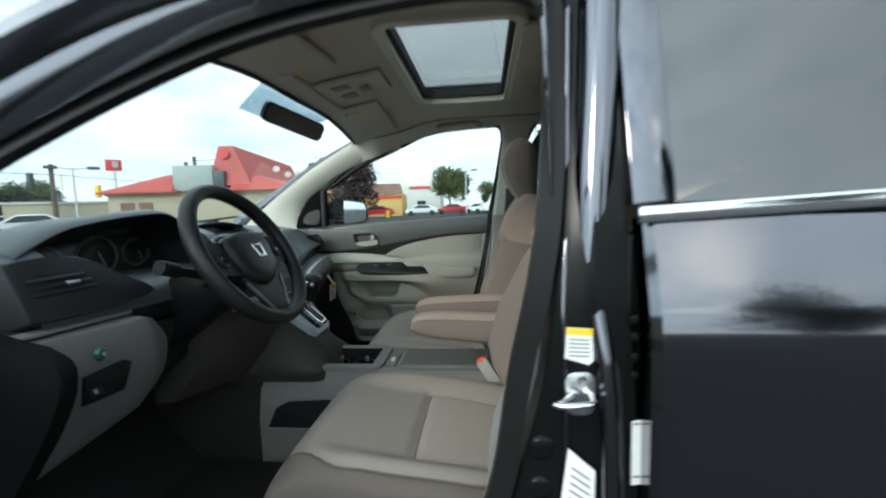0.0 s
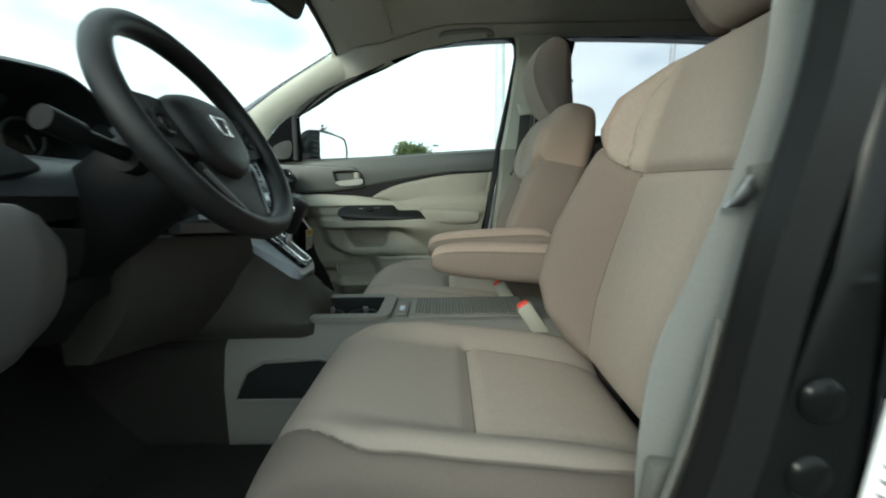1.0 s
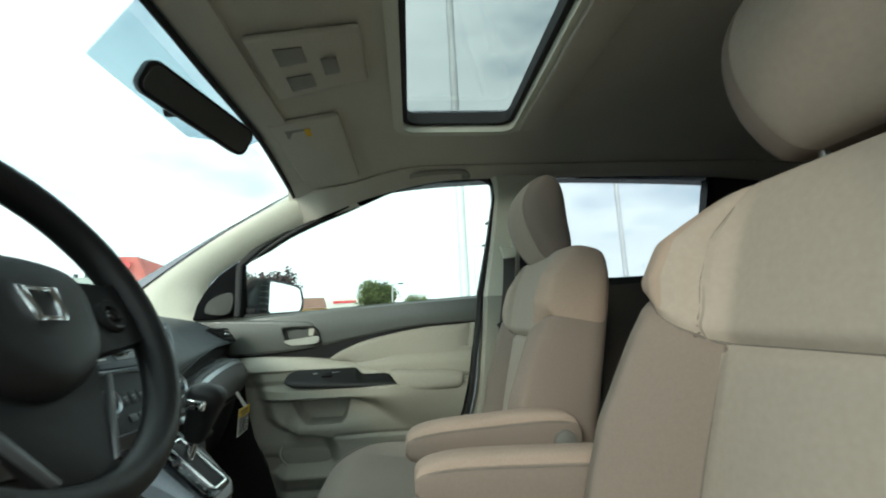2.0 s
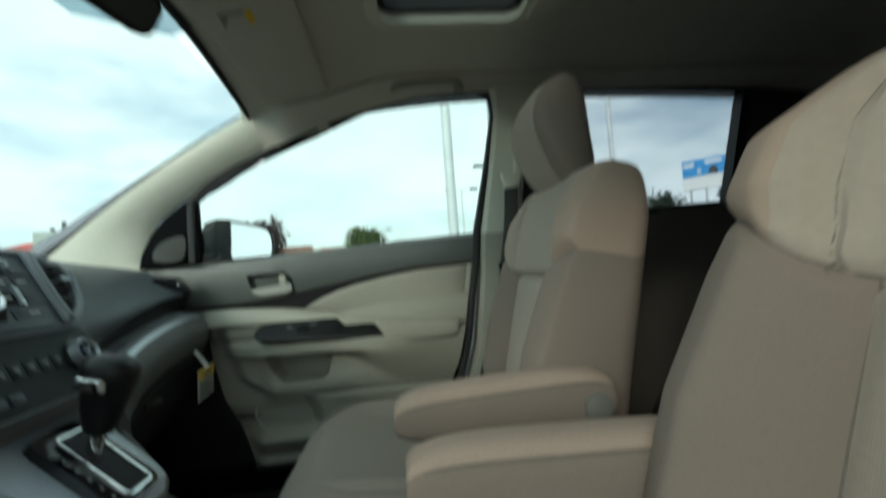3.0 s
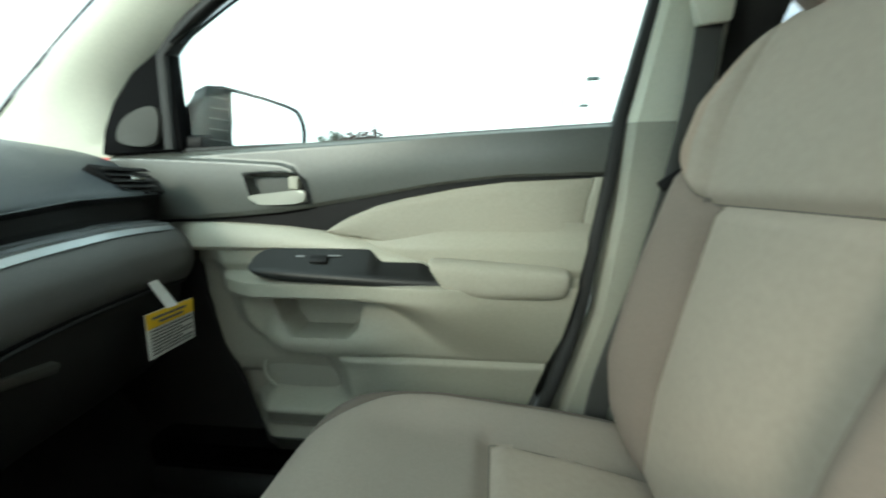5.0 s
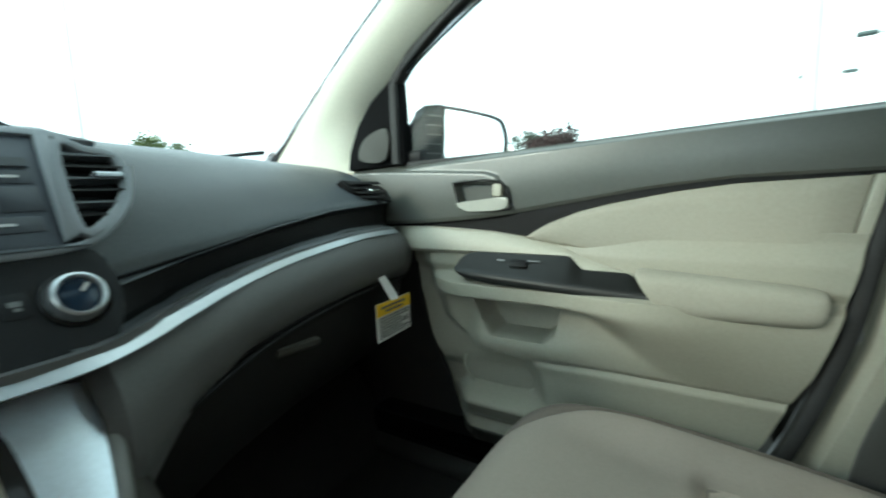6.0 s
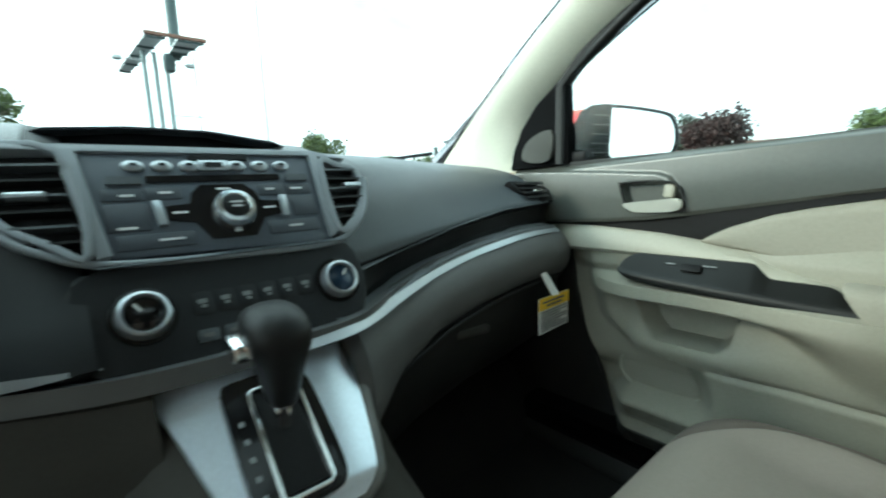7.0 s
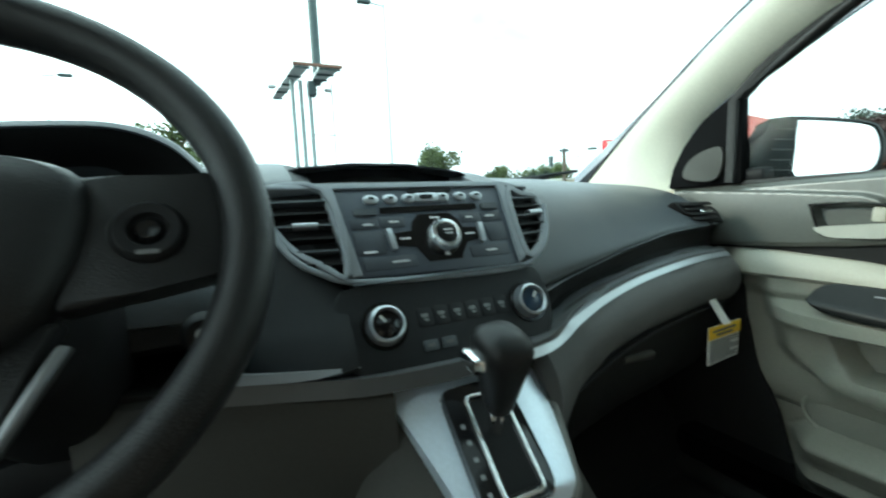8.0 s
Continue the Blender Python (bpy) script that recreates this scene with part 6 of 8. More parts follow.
# lower steering cover and dark underside
P("under_cover", slab([(-0.42, -0.80, 0.74), (-0.17, -0.80, 0.72), (-0.19, -0.15, 0.80), (-0.42, -0.15, 0.82)], (0, 0, 0.05), 0.01), M_BLACK, dash)
P("inner_mass", box((0.45, 1.40, 0.20), (-0.62, 0, 0.93), bevel=0.02), M_BLACK, dash)
P("stack_core", box((0.22, 0.24, 0.30), (-0.30, 0.0, 0.90), bevel=0.02), M_BLACK, dash)
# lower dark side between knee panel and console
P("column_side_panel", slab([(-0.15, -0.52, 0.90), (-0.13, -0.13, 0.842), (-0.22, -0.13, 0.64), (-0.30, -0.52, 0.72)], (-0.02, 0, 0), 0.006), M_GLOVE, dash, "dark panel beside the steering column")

# panel that sweeps from the console's flank out under the bar
rings = []
for y, x, z in [(p.y, p.x, p.z) for p in smooth_line([(-0.075, -0.095, 0.846), (-0.088, -0.130, 0.846), (-0.098, -0.170, 0.849), (-0.110, -0.220, 0.855), (-0.127, -0.290, 0.862), (-0.150, -0.380, 0.870)], 5)]:
    rings.append([(x - 0.010, y, z), (x, y, z - 0.006), (x + 0.004, y, z - 0.040), (x + 0.001, y, z - 0.080), (x - 0.012, y, z - 0.125), (x - 0.045, y, z - 0.175), (x - 0.085, y, z - 0.220), (x - 0.130, y, z - 0.220), (x - 0.130, y, z)])
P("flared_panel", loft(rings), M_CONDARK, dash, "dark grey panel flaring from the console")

# ---- steering ----
WC = Vector((0.009, -0.393, 1.031))
WT = radians(30)
waxis = Vector((math.cos(WT), 0, math.sin(WT)))
WM = Matrix.Translation(WC) @ Matrix(((0, -math.sin(WT), math.cos(WT), 0), (1, 0, 0, 0), (0, math.cos(WT), math.sin(WT), 0), (0, 0, 0, 1)))
wheel = thing("steering_wheel", WC, "dark grey four-spoke steering wheel with an airbag hub", "steering wheel")
R = 0.172
rings = []
for i in range(72):
    a = 2 * math.pi * i / 72
    c, s = math.cos(a), math.sin(a)
    ring = []
    for k in range(14):
        b = 2 * math.pi * k / 14
        rr = 0.0165 * math.cos(b)
        zz = 0.0195 * math.sin(b)
        ring.append(WM @ Vector(((R + rr) * c, (R + rr) * s, zz)))
    rings.append(ring)
rings.append(rings[0])
bm = loft(rings, cap=False)
bmesh.ops.remove_doubles(bm, verts=bm.verts, dist=1e-6)
P("rim", bm, M_LEATHER, wheel, "grained dark rim")


def wslab(pts, z, d, bevel, per=0):
    pts = [Vector((x, y, z)) for x, y in pts]
    if per:
        pts = smooth_line(pts, per, closed=True)
    own = slab(pts, (0, 0, d), bevel, 2)
    own.transform(WM)
    return own


hub_rings = []
hub_outline = smooth_line([(-0.075, 0.042, 0), (0.0, 0.056, 0), (0.075, 0.042, 0), (0.082, -0.005, 0), (0.058, -0.058, 0), (0.0, -0.082, 0), (-0.058, -0.058, 0), (-0.082, -0.005, 0)], 6, closed=True)
for z, s in ((-0.055, 0.55), (-0.030, 0.95), (-0.010, 1.02), (0.004, 1.0), (0.014, 0.90), (0.019, 0.70), (0.021, 0.30)):
    hub_rings.append([WM @ Vector((p.x * s, p.y * s, z)) for p in hub_outline])
P("hub", loft(hub_rings), M_LEATHER, wheel, "dark airbag hub")
for s in (-1, 1):
    P("side_spoke", wslab([(s * 0.066, 0.040), (s * 0.100, 0.034), (s * 0.135, 0.034), (s * 0.164, 0.050), (s * 0.168, -0.036), (s * 0.145, -0.036), (s * 0.110, -0.042), (s * 0.070, -0.050)], -0.018, 0.020, 0.005), M_LEATHER, wheel, "dark side spoke")
    bt = P("control_ring", lathe([(0.0, 0.001), (0.010, 0.001), (0.0115, 0.005), (0.0175, 0.0055), (0.0205, 0.003), (0.0212, 0)], 36, m=WM @ Matrix.Translation((s * 0.115, -0.003, 0.002))), M_BLACK, wheel, "round control button")
    P("button_cap", lathe([(0.0, 0.0055), (0.006, 0.005), (0.009, 0.001)], 20, m=WM @ Matrix.Translation((s * 0.115, -0.003, 0.002))), M_GLOSSBLACK, bt)
    P("button_mark", plate(0.012, 0.003, 0.0008, 0.001, WM, at=(s * 0.115, -0.019, 0.0072)), M_INK, bt)
    own = slab([Vector(p) for p in ((s * 0.072, -0.066, -0.006), (s * 0.079, -0.068, -0.006), (s * 0.035, -0.148, -0.006), (s * 0.029, -0.148, -0.006))], (0, 0, 0.007), 0.002)
    own.transform(WM)
    P("spoke_trim", own, M_SPOKE, wheel, "dark satin spoke trim")
own = slab([Vector(p) for p in ((-0.074, -0.052, -0.016), (0.074, -0.052, -0.016), (0.032, -0.150, -0.016), (0.022, -0.166, -0.016), (-0.022, -0.166, -0.016), (-0.032, -0.150, -0.016))], (0, 0, 0.014), 0.004)
own.transform(WM)
P("lower_spoke", own, M_LEATHER, wheel, "dark lower spoke")
# the badge: a plain bar shape
em = WM @ Matrix.Translation((0.006, -0.004, 0.0205))
badge = P("badge", slab([em @ Vector(p) for p in ((-0.021, 0.018, 0), (-0.013, 0.018, 0), (-0.008, -0.017, 0), (-0.016, -0.017, 0))], waxis * 0.003, 0.0008), M_CHROME, wheel, "chrome badge bars")
P("badge_bar", slab([em @ Vector(p) for p in ((0.021, 0.018, 0), (0.013, 0.018, 0), (0.008, -0.017, 0), (0.016, -0.017, 0))], waxis * 0.003, 0.0008), M_CHROME, badge)
for v0, v1 in ((0.0175, 0.0135), (-0.012, -0.0165)):
    P("badge_bar", slab([em @ Vector(p) for p in ((-0.014, v0, 0), (0.014, v0, 0), (0.013, v1, 0), (-0.013, v1, 0))], waxis * 0.0027, 0.0008), M_CHROME, badge)

col = thing("steering_column", WC - waxis * 0.10, "dark plastic steering column cover with a control stalk", "steering column")
rings = []
for d, w, hu_, hd in ((-0.055, 0.050, 0.045, 0.055), (-0.075, 0.062, 0.052, 0.070), (-0.12, 0.066, 0.055, 0.082), (-0.20, 0.066, 0.05, 0.090), (-0.28, 0.06, 0.04, 0.10)):
    ring = []
    for k in range(28):
        a = 2 * math.pi * k / 28
        c, s = math.cos(a), math.sin(a)
        ring.append(WM @ Vector((w * math.copysign(abs(c) ** 0.7, c), (hu_ if s > 0 else hd) * math.copysign(abs(s) ** 0.7, s), d)))
    rings.append(ring)
P("cover", loft(rings), M_BLACK, col, "dark grey column cover")
st = [WM @ Vector(p) for p in ((-0.055, 0.0, -0.085), (-0.10, 0.010, -0.080), (-0.150, 0.022, -0.075))]
stalk = P("stalk", sweep(st, circle(0.0105, 12), up=(1, 0, 0)), M_BLACK, col, "black light stalk")
st2 = [WM @ Vector(p) for p in ((-0.150, 0.022, -0.075), (-0.185, 0.032, -0.070), (-0.196, 0.035, -0.069))]
P("stalk_tip", sweep(st2, circle(0.0150, 14), up=(1, 0, 0)), M_BLACK, stalk, "ribbed stalk end")
P("stalk_boot", sweep([WM @ Vector(p) for p in ((-0.045, -0.004, -0.086), (-0.080, 0.004, -0.083))], circle(0.024, 14), up=(1, 0, 0)), M_BLACK, stalk)
st = [WM @ Vector(p) for p in ((0.055, 0.0, -0.085), (0.10, 0.010, -0.080), (0.170, 0.022, -0.075))]
P("wiper_stalk", sweep(st, circle(0.0105, 12), up=(1, 0, 0)), M_BLACK, col, "black wiper stalk")
ig = P("ignition_lock", lathe([(0.0, 0.010), (0.014, 0.010), (0.018, 0.006), (0.020, 0)], 24, m=Matrix.Translation((-0.105, -0.262, 0.930)) @ Matrix.Rotation(radians(85), 4, "Y")), M_BLACK, col, "ignition lock")
P("lock_ring", lathe([(0.0, 0.0115), (0.007, 0.0115), (0.007, 0.010)], 20, m=Matrix.Translation((-0.105, -0.262, 0.930)) @ Matrix.Rotation(radians(85), 4, "Y")), M_ICON, ig)

# ---- centre console ----
con = thing("centre_console", (0.2, 0, FLOOR_Z), "grey-beige centre console with a tray, cup holder and slatted lid", "centre console")
slope_d, slope_n = Vector((0.747, 0, -0.665)), Vector((0.665, 0, 0.747))


def shift_edge(s):
    """Left and right edges of the sloping front, narrowing towards its rounded foot."""
    d = max(0.0, (s - 0.60) * 0.222)
    turn = 0.026 - math.sqrt(max(0.0, 0.026 ** 2 - d * d))
    q = max(0.0, s)
    return -0.100 + 0.058 * q ** 0.9 + turn, 0.098 - 0.026 * (q / 0.6) ** 1.6 - turn


def shift_top(x):
    return min(0.846, 0.842 - 0.890 * (x + 0.086))


# one swelling body from under the dashboard to the rounded nose behind the lever
rings = []
for i in range(49):
    x = -0.60 + 0.665 * i / 48
    s = (x + 0.086) / (0.747 * 0.222)
    l, r = shift_edge(min(s, 0.66))
    nose = sstep(0.02, 0.068, x)
    zt = shift_top(x) - 0.036 - 0.035 * nose ** 3
    tuck = 0.020 * nose ** 3
    under = 0.040 * sstep(-0.25, -0.60, x)
    zb = 0.600 - 0.020 * sstep(-0.15, -0.60, x)
    left = [(l + 0.016 + tuck, zt), (l + 0.004 + tuck, zt - 0.004), (l - 0.008 + tuck, zt - 0.020)]
    right = [(r - 0.016 - tuck, zt), (r - 0.004 - tuck, zt - 0.004), (r + 0.008 - tuck, zt - 0.020)]
    ym, yr = -0.152 + tuck * 0.6 - under, 0.140 - tuck * 0.6 + under
    for k in (0.3, 0.6, 0.85, 1.0):
        z = zt - 0.020 + (0.640 - zt + 0.020) * k
        w = math.sin(math.pi / 2 * k) ** 0.8
        left.append((left[2][0] + (ym - left[2][0]) * w, z))
        right.append((right[2][0] + (yr - right[2][0]) * w, z))
    left += [(ym + 0.006, 0.622), (ym + 0.024, zb)]
    right += [(yr - 0.006, 0.622), (yr - 0.024, zb)]
    rings.append([(x, y, z) for y, z in left[::-1] + right])
# dark colour here stands for shade on the grey console plastic
P("front_body", loft(rings), M_CONDARK, con, "swelling grey console front, coloured dark for shade")


def tunnel(x0, x1, proud=0.0):
    rings = []
    for i in range(31):
        x = x0 + (x1 - x0) * i / 30
        zt = 0.632 - 0.012 * sstep(0.0, -0.3, x)
        wt, wb = 0.112 + proud, 0.165 + proud + 0.02 * sstep(-0.2, -0.5, x)
        half = [(wb, 0.36), (wb, 0.50), ((wb + wt) / 2 + 0.008, 0.585), (wt + 0.006, zt - 0.018), (wt - 0.004, zt - 0.003), (wt - 0.012, zt)]
        rings.append([(x, -y, z) for y, z in half] + [(x, y, z) for y, z in half[::-1]])
    return loft(rings)


P("tunnel_carpet", tunnel(-0.62, -0.13, 0.003), M_TUNNEL, con, "dark grey carpet on the front of the tunnel")
tun = tunnel(-0.16, 0.76)
top_faces = [f for f in tun.faces if min(v.co.z for v in f.verts) > 0.615 and 0.03 < f.calc_center_median().x < 0.20 and abs(f.calc_center_median().y) < 0.02]
bmesh.ops.delete(tun, geom=top_faces, context="FACES_ONLY")
P("tunnel_body", tun, M_CONSOLE, con, "grey tunnel cover with a tray")
# side pocket: dark mouth with a lip
pk = [(-0.100, 0.474), (-0.078, 0.535), (-0.040, 0.556), (0.085, 0.562), (0.110, 0.556), (0.118, 0.500), (0.115, 0.474)]
P("side_pocket", slab([Vector((x, -0.1745 + 0.30 * max(0, z - 0.50), z)) for x, z in pk], (0, 0.012, 0)), M_BLACK, con, "dark side pocket mouth", smooth=False)
P("pocket_lip", sweep([Vector((x, -0.174 + 0.30 * max(0, z - 0.50), z)) for x, z in pk], circle(0.004, 6), up=(0, 1, 0), closed=True), M_CONSOLE, con)
# tray and cup holder
P("tray_frame", ring_frame(0.115, -0.004, 0.215, 0.182, 0.02, 0.032, 0.012, 0.637), M_CONSOLE, con, "grey tray frame")
well = bmesh.new()
outer = [Vector((0.115 + x, -0.008 + y, 0.642)) for x, y in rrect(0.195, 0.155, 0.018)]
foot_ = [Vector((0.115 + x, -0.008 + y, 0.560)) for x, y in rrect(0.180, 0.140, 0.018)]
loft([outer, [p.lerp(q, 0.5) for p, q in zip(outer, foot_)], foot_], cap=False, bm=well)
well.faces.new([well.verts.new(p) for p in foot_])
P("tray_well", well, M_BLACK, con, "dark tray well")
for x in (0.070, 0.158):
    P("cup_ring", sweep([Vector((x + 0.037 * math.cos(a), -0.008 + 0.037 * math.sin(a), 0.618)) for a in [2 * math.pi * i / 28 for i in range(28)]], circle(0.004, 6), closed=True), M_BLACK, con, "cup holder rim")
    P("cup_clip", box((0.012, 0.02, 0.014), (x, 0.030, 0.620), (0, 0, 20), bevel=0.002), M_DASHLOW, con)
P("well_divider", box((0.006, 0.130, 0.045), (0.114, -0.008, 0.583), bevel=0.002), M_GLOVE, con)
P("latch_plate", plate(0.030, 0.105, 0.006, 0.006, Matrix.Translation((0.262, -0.020, 0.633)), 0.002), M_CONSOLE, con, "grey latch plate")
P("latch_key", plate(0.012, 0.030, 0.004, 0.003, Matrix.Translation((0.262, -0.030, 0.639)), 0.001), M_SATIN, con)
lid = P("slatted_lid", box((0.30, 0.155, 0.006), (0.432, -0.005, 0.634), bevel=0.002), M_CONSOLE, con, "slatted sliding lid")
slat = box((0.0062, 0.145, 0.004), bevel=0.0012, seg=1)
slat_me = bpy.data.meshes.new("slat")
slat.to_mesh(slat_me)
slat.free()
slat_me.materials.append(M_CONSOLE)
for k in range(34):
    o = new("slat", slat_me)
    o.parent = lid
    o.location = Vector((0.295 + 0.0082 * k, -0.005, 0.6385)) - Vector(con.location)
# satin shift panel, bowed across and narrowing to a rounded foot
rings = []
for i in range(37):
    s = -0.02 + 0.722 * i / 36
    l, r = shift_edge(s)
    c = Vector((-0.086, 0, 0.842)) + slope_d * (0.222 * s)
    ring = []
    for k in range(21):
        q = k / 20
        y = l + 0.002 + (r - l - 0.004) * q
        f = y / 0.095
        bow = 0.002 - 0.018 * abs(f) ** 2.4 - 0.010 * sstep(0.60, 0.70, s) ** 2
        ring.append(c + Vector((0, y, 0)) + slope_n * bow)
    ring += [c + Vector((0, r - 0.004, 0)) - slope_n * 0.034, c + Vector((0, l + 0.004, 0)) - slope_n * 0.034]
    rings.append(ring)
P("shift_panel", loft(rings), M_SATIN, con, "satin silver shift panel")
line = [Vector((-0.086, shift_edge(s)[1] + 0.004, 0.842)) + slope_d * (0.222 * s) - slope_n * 0.022 for s in [0.06 + 0.60 * i / 10 for i in range(11)]]
line = smooth_line([(-0.098, 0.116, 0.818)] + line[1:] + [line[-1] + Vector((0.006, -0.03, -0.012))], 5)
P("side_rail", sweep(line, circle(0.0085, 12, 1.2)), M_RAIL, con, "grey rounded rail running up to the dashboard")
# small maker's outline on the panel
q = Vector((-0.086, shift_edge(0.36)[1] - 0.022, 0.842)) + slope_d * (0.222 * 0.36) - slope_n * 0.0095
own = sweep([q + slope_d * y + Vector((0, x, 0)) for x, y in rrect(0.010, 0.018, 0.003, 2)], circle(0.0005, 4), up=slope_n, closed=True)
P("panel_mark", own, M_DASHLOW, con, "faint outlined mark")

# ---- gear selector ----
gs = thing("gear_selector", (-0.005, 0.0, 0.79), "black gear lever in a chrome-railed gate", "gear lever")
gup = Vector((-0.747, 0, 0.665)).normalized()
GM = Matrix.Translation((0.0015, -0.008, 0.7715)) @ Matrix(((0, gup.x, gup.z, 0), (1, 0, 0, 0), (0, gup.z, -gup.x, 0), (0, 0, 0, 1)))
own = slab([Vector((p.x, p.y, -0.006)) for p in smooth_line([(-0.030, 0.094, 0), (0.026, 0.094, 0), (0.036, 0.086, 0), (0.041, 0.060, 0), (0.042, -0.010, 0), (0.038, -0.026, 0), (0.026, -0.033, 0), (-0.024, -0.033, 0), (-0.036, -0.026, 0), (-0.040, -0.010, 0), (-0.040, 0.070, 0), (-0.038, 0.088, 0)], 3, closed=True)], (0, 0, 0.012), 0.002)
own.transform(GM)
gate = P("gate_plate", own, M_GLOSSBLACK, gs, "gloss black gate plate")
own = slab([Vector((p.x, p.y, 0.004)) for p in smooth_line([(-0.014, 0.074, 0), (0.022, 0.074, 0), (0.0225, -0.020, 0), (-0.014, -0.020, 0)], 1, closed=True)], (0, 0, 0.0035))
own.transform(GM)
P("gate_slot", own, M_BLACK, gate, "dark lever slot", smooth=False)
ring = [GM @ Vector((0.004 + x, 0.027 + y, 0.0075)) for x, y in rrect(0.045, 0.104, 0.007, 4)]
P("gate_rail", sweep(ring, rrect(0.0042, 0.005, 0.0012, 2), up=GM.to_3x3() @ Vector((0, 0, 1)), closed=True), M_CHROME, gate, "chrome frame round the lever slot")
for k in range(5):
    P("gear_mark", plate(0.0045, 0.005, 0.0006, 0.001, GM, at=(-0.0305, 0.052 - 0.0165 * k, 0.006)), M_ICONDIM, gate)
foot, head = GM @ Vector((0.004, 0.042, 0.004)), Vector((-0.004, -0.011, 0.877))
P("lever_collar", sweep([foot, foot.lerp(head, 0.6)], circle(0.0085, 14), up=(0, 1, 0)), M_CHROME, gs, "chrome lever collar")
ax_ = (head - foot).normalized()
sx_ = Vector((0, 1, 0))
sy_ = ax_.cross(sx_).normalized() * -1
rings = []
for d, w, dp in ((-0.048, 0.0125, 0.014), (-0.040, 0.0145, 0.017), (-0.022, 0.0175, 0.021), (0.0, 0.0215, 0.025), (0.016, 0.0262, 0.028), (0.028, 0.0270, 0.029), (0.037, 0.0245, 0.0265), (0.043, 0.0175, 0.019), (0.0455, 0.007, 0.007)):
    c = head + ax_ * d
    rings.append([c + sx_ * (w * math.copysign(abs(math.cos(a)) ** 0.75, math.cos(a))) + sy_ * (dp * math.copysign(abs(math.sin(a)) ** 0.75, math.sin(a))) for a in [2 * math.pi * k / 28 for k in range(28)]])
knob = P("lever_knob", loft(rings), M_LEATHER, gs, "grained black lever knob")
P("knob_button", box((0.030, 0.016, 0.016), head + Vector((0.004, -0.031, 0.016)), (0, 12, 0), bevel=0.004), M_CHROME, knob, "chrome release button")

# ---- roof fittings ----
mir = thing("rear_view_mirror", (-0.06, 0.01, 1.40), "black rear-view mirror under the windscreen header", "rear-view mirror")
a, b = Vector((-0.080, -0.098, 1.432)), Vector((0.010, 0.112, 1.392))
mx = (b - a).normalized()
mz = Vector((0.80, -0.34, -0.40))
mz = (mz - mx * mz.dot(mx)).normalized()
my = mz.cross(mx)
MM = Matrix.Translation((a + b) / 2)
MM = MM @ Matrix((((mx.x), my.x, mz.x, 0), (mx.y, my.y, mz.y, 0), (mx.z, my.z, mz.z, 0), (0, 0, 0, 1)))
rings = []
for d, s in ((0.006, 0.96), (0.004, 1.0), (-0.012, 0.99), (-0.026, 0.86), (-0.032, 0.5)):
    rings.append([MM @ Vector((x * s, y * s, d)) for x, y in rrect(0.238, 0.062, 0.020, 5)])
P("housing", loft(rings), M_BLACK, mir, "black mirror housing")
P("glass", plate(0.224, 0.050, 0.003, 0.016, MM, at=(0, 0, 0.0045)), M_DARKMIRROR, mir, "dim mirror glass")
P("stem", sweep([MM @ Vector((0.01, 0.0, -0.02)), Vector((-0.085, 0.035, 1.430)), Vector((-0.115, 0.035, 1.428))], circle(0.010, 10), up=(0, 1, 0)), M_BLACK, mir, "black mirror stem")

for side in (1, -1):
    v = thing("sun_visor", (0.10, side * 0.40, 1.49), "beige sun visor folded up against the headlining", "sun visor", group="sun visors")
    y0, y1 = 0.215, 0.600
    bm = slab([(0.015, side * y0, 1.478), (0.185, side * y0, 1.506), (0.195, side * (y1 - 0.04), 1.470), (0.165, side * y1, 1.455), (0.03, side * y1, 1.438)], (0.0, 0, 0.014), 0.006, 3)
    P("flap", bm, M_LINER, v, "beige cloth visor flap")
    P("mirror_flap", slab([(0.060, side * 0.30, 1.477), (0.150, side * 0.30, 1.492), (0.150, side * 0.44, 1.482), (0.060, side * 0.44, 1.466)], (0, 0, 0.006), 0.002), M_LINER, v, "vanity mirror cover")
    P("warning_label", slab([(0.050, side * 0.245, 1.480), (0.110, side * 0.245, 1.490), (0.110, side * 0.285, 1.487), (0.050, side * 0.285, 1.476)], (0, 0, 0.003)), M_LENS, v, "small pale warning label", smooth=False)
    P("label_bar", slab([(0.096, side * 0.247, 1.4865), (0.109, side * 0.247, 1.4887), (0.109, side * 0.283, 1.4857), (0.096, side * 0.283, 1.4833)], (0, 0, 0.001)), M_YELLOW, v, smooth=False)
    P("pivot", cyl(0.010, 0.03, (0.03, side * 0.615, 1.455), (90, 0, 0), n=16), M_BEIGE, v)
    gh = thing("grab_handle", (0.45, side * 0.61, 1.49), "beige folding grab handle on the roof side", "grab handle", group="grab handles")
    line = smooth_line([(0.355, side * 0.632, 1.488), (0.375, side * 0.606, 1.486), (0.41, side * 0.602, 1.490), (0.50, side * 0.602, 1.494), (0.535, side * 0.606, 1.494), (0.555, side * 0.632, 1.498)], 5)
    P("grip", sweep(line, circle(0.009, 10), up=(0, 0, 1)), M_BEIGE, gh, "beige grip")
    for x in (0.36, 0.55):
        P("mount", box((0.03, 0.02, 0.024), (x, side * 0.640, 1.492), bevel=0.005), M_BEIGE, gh)

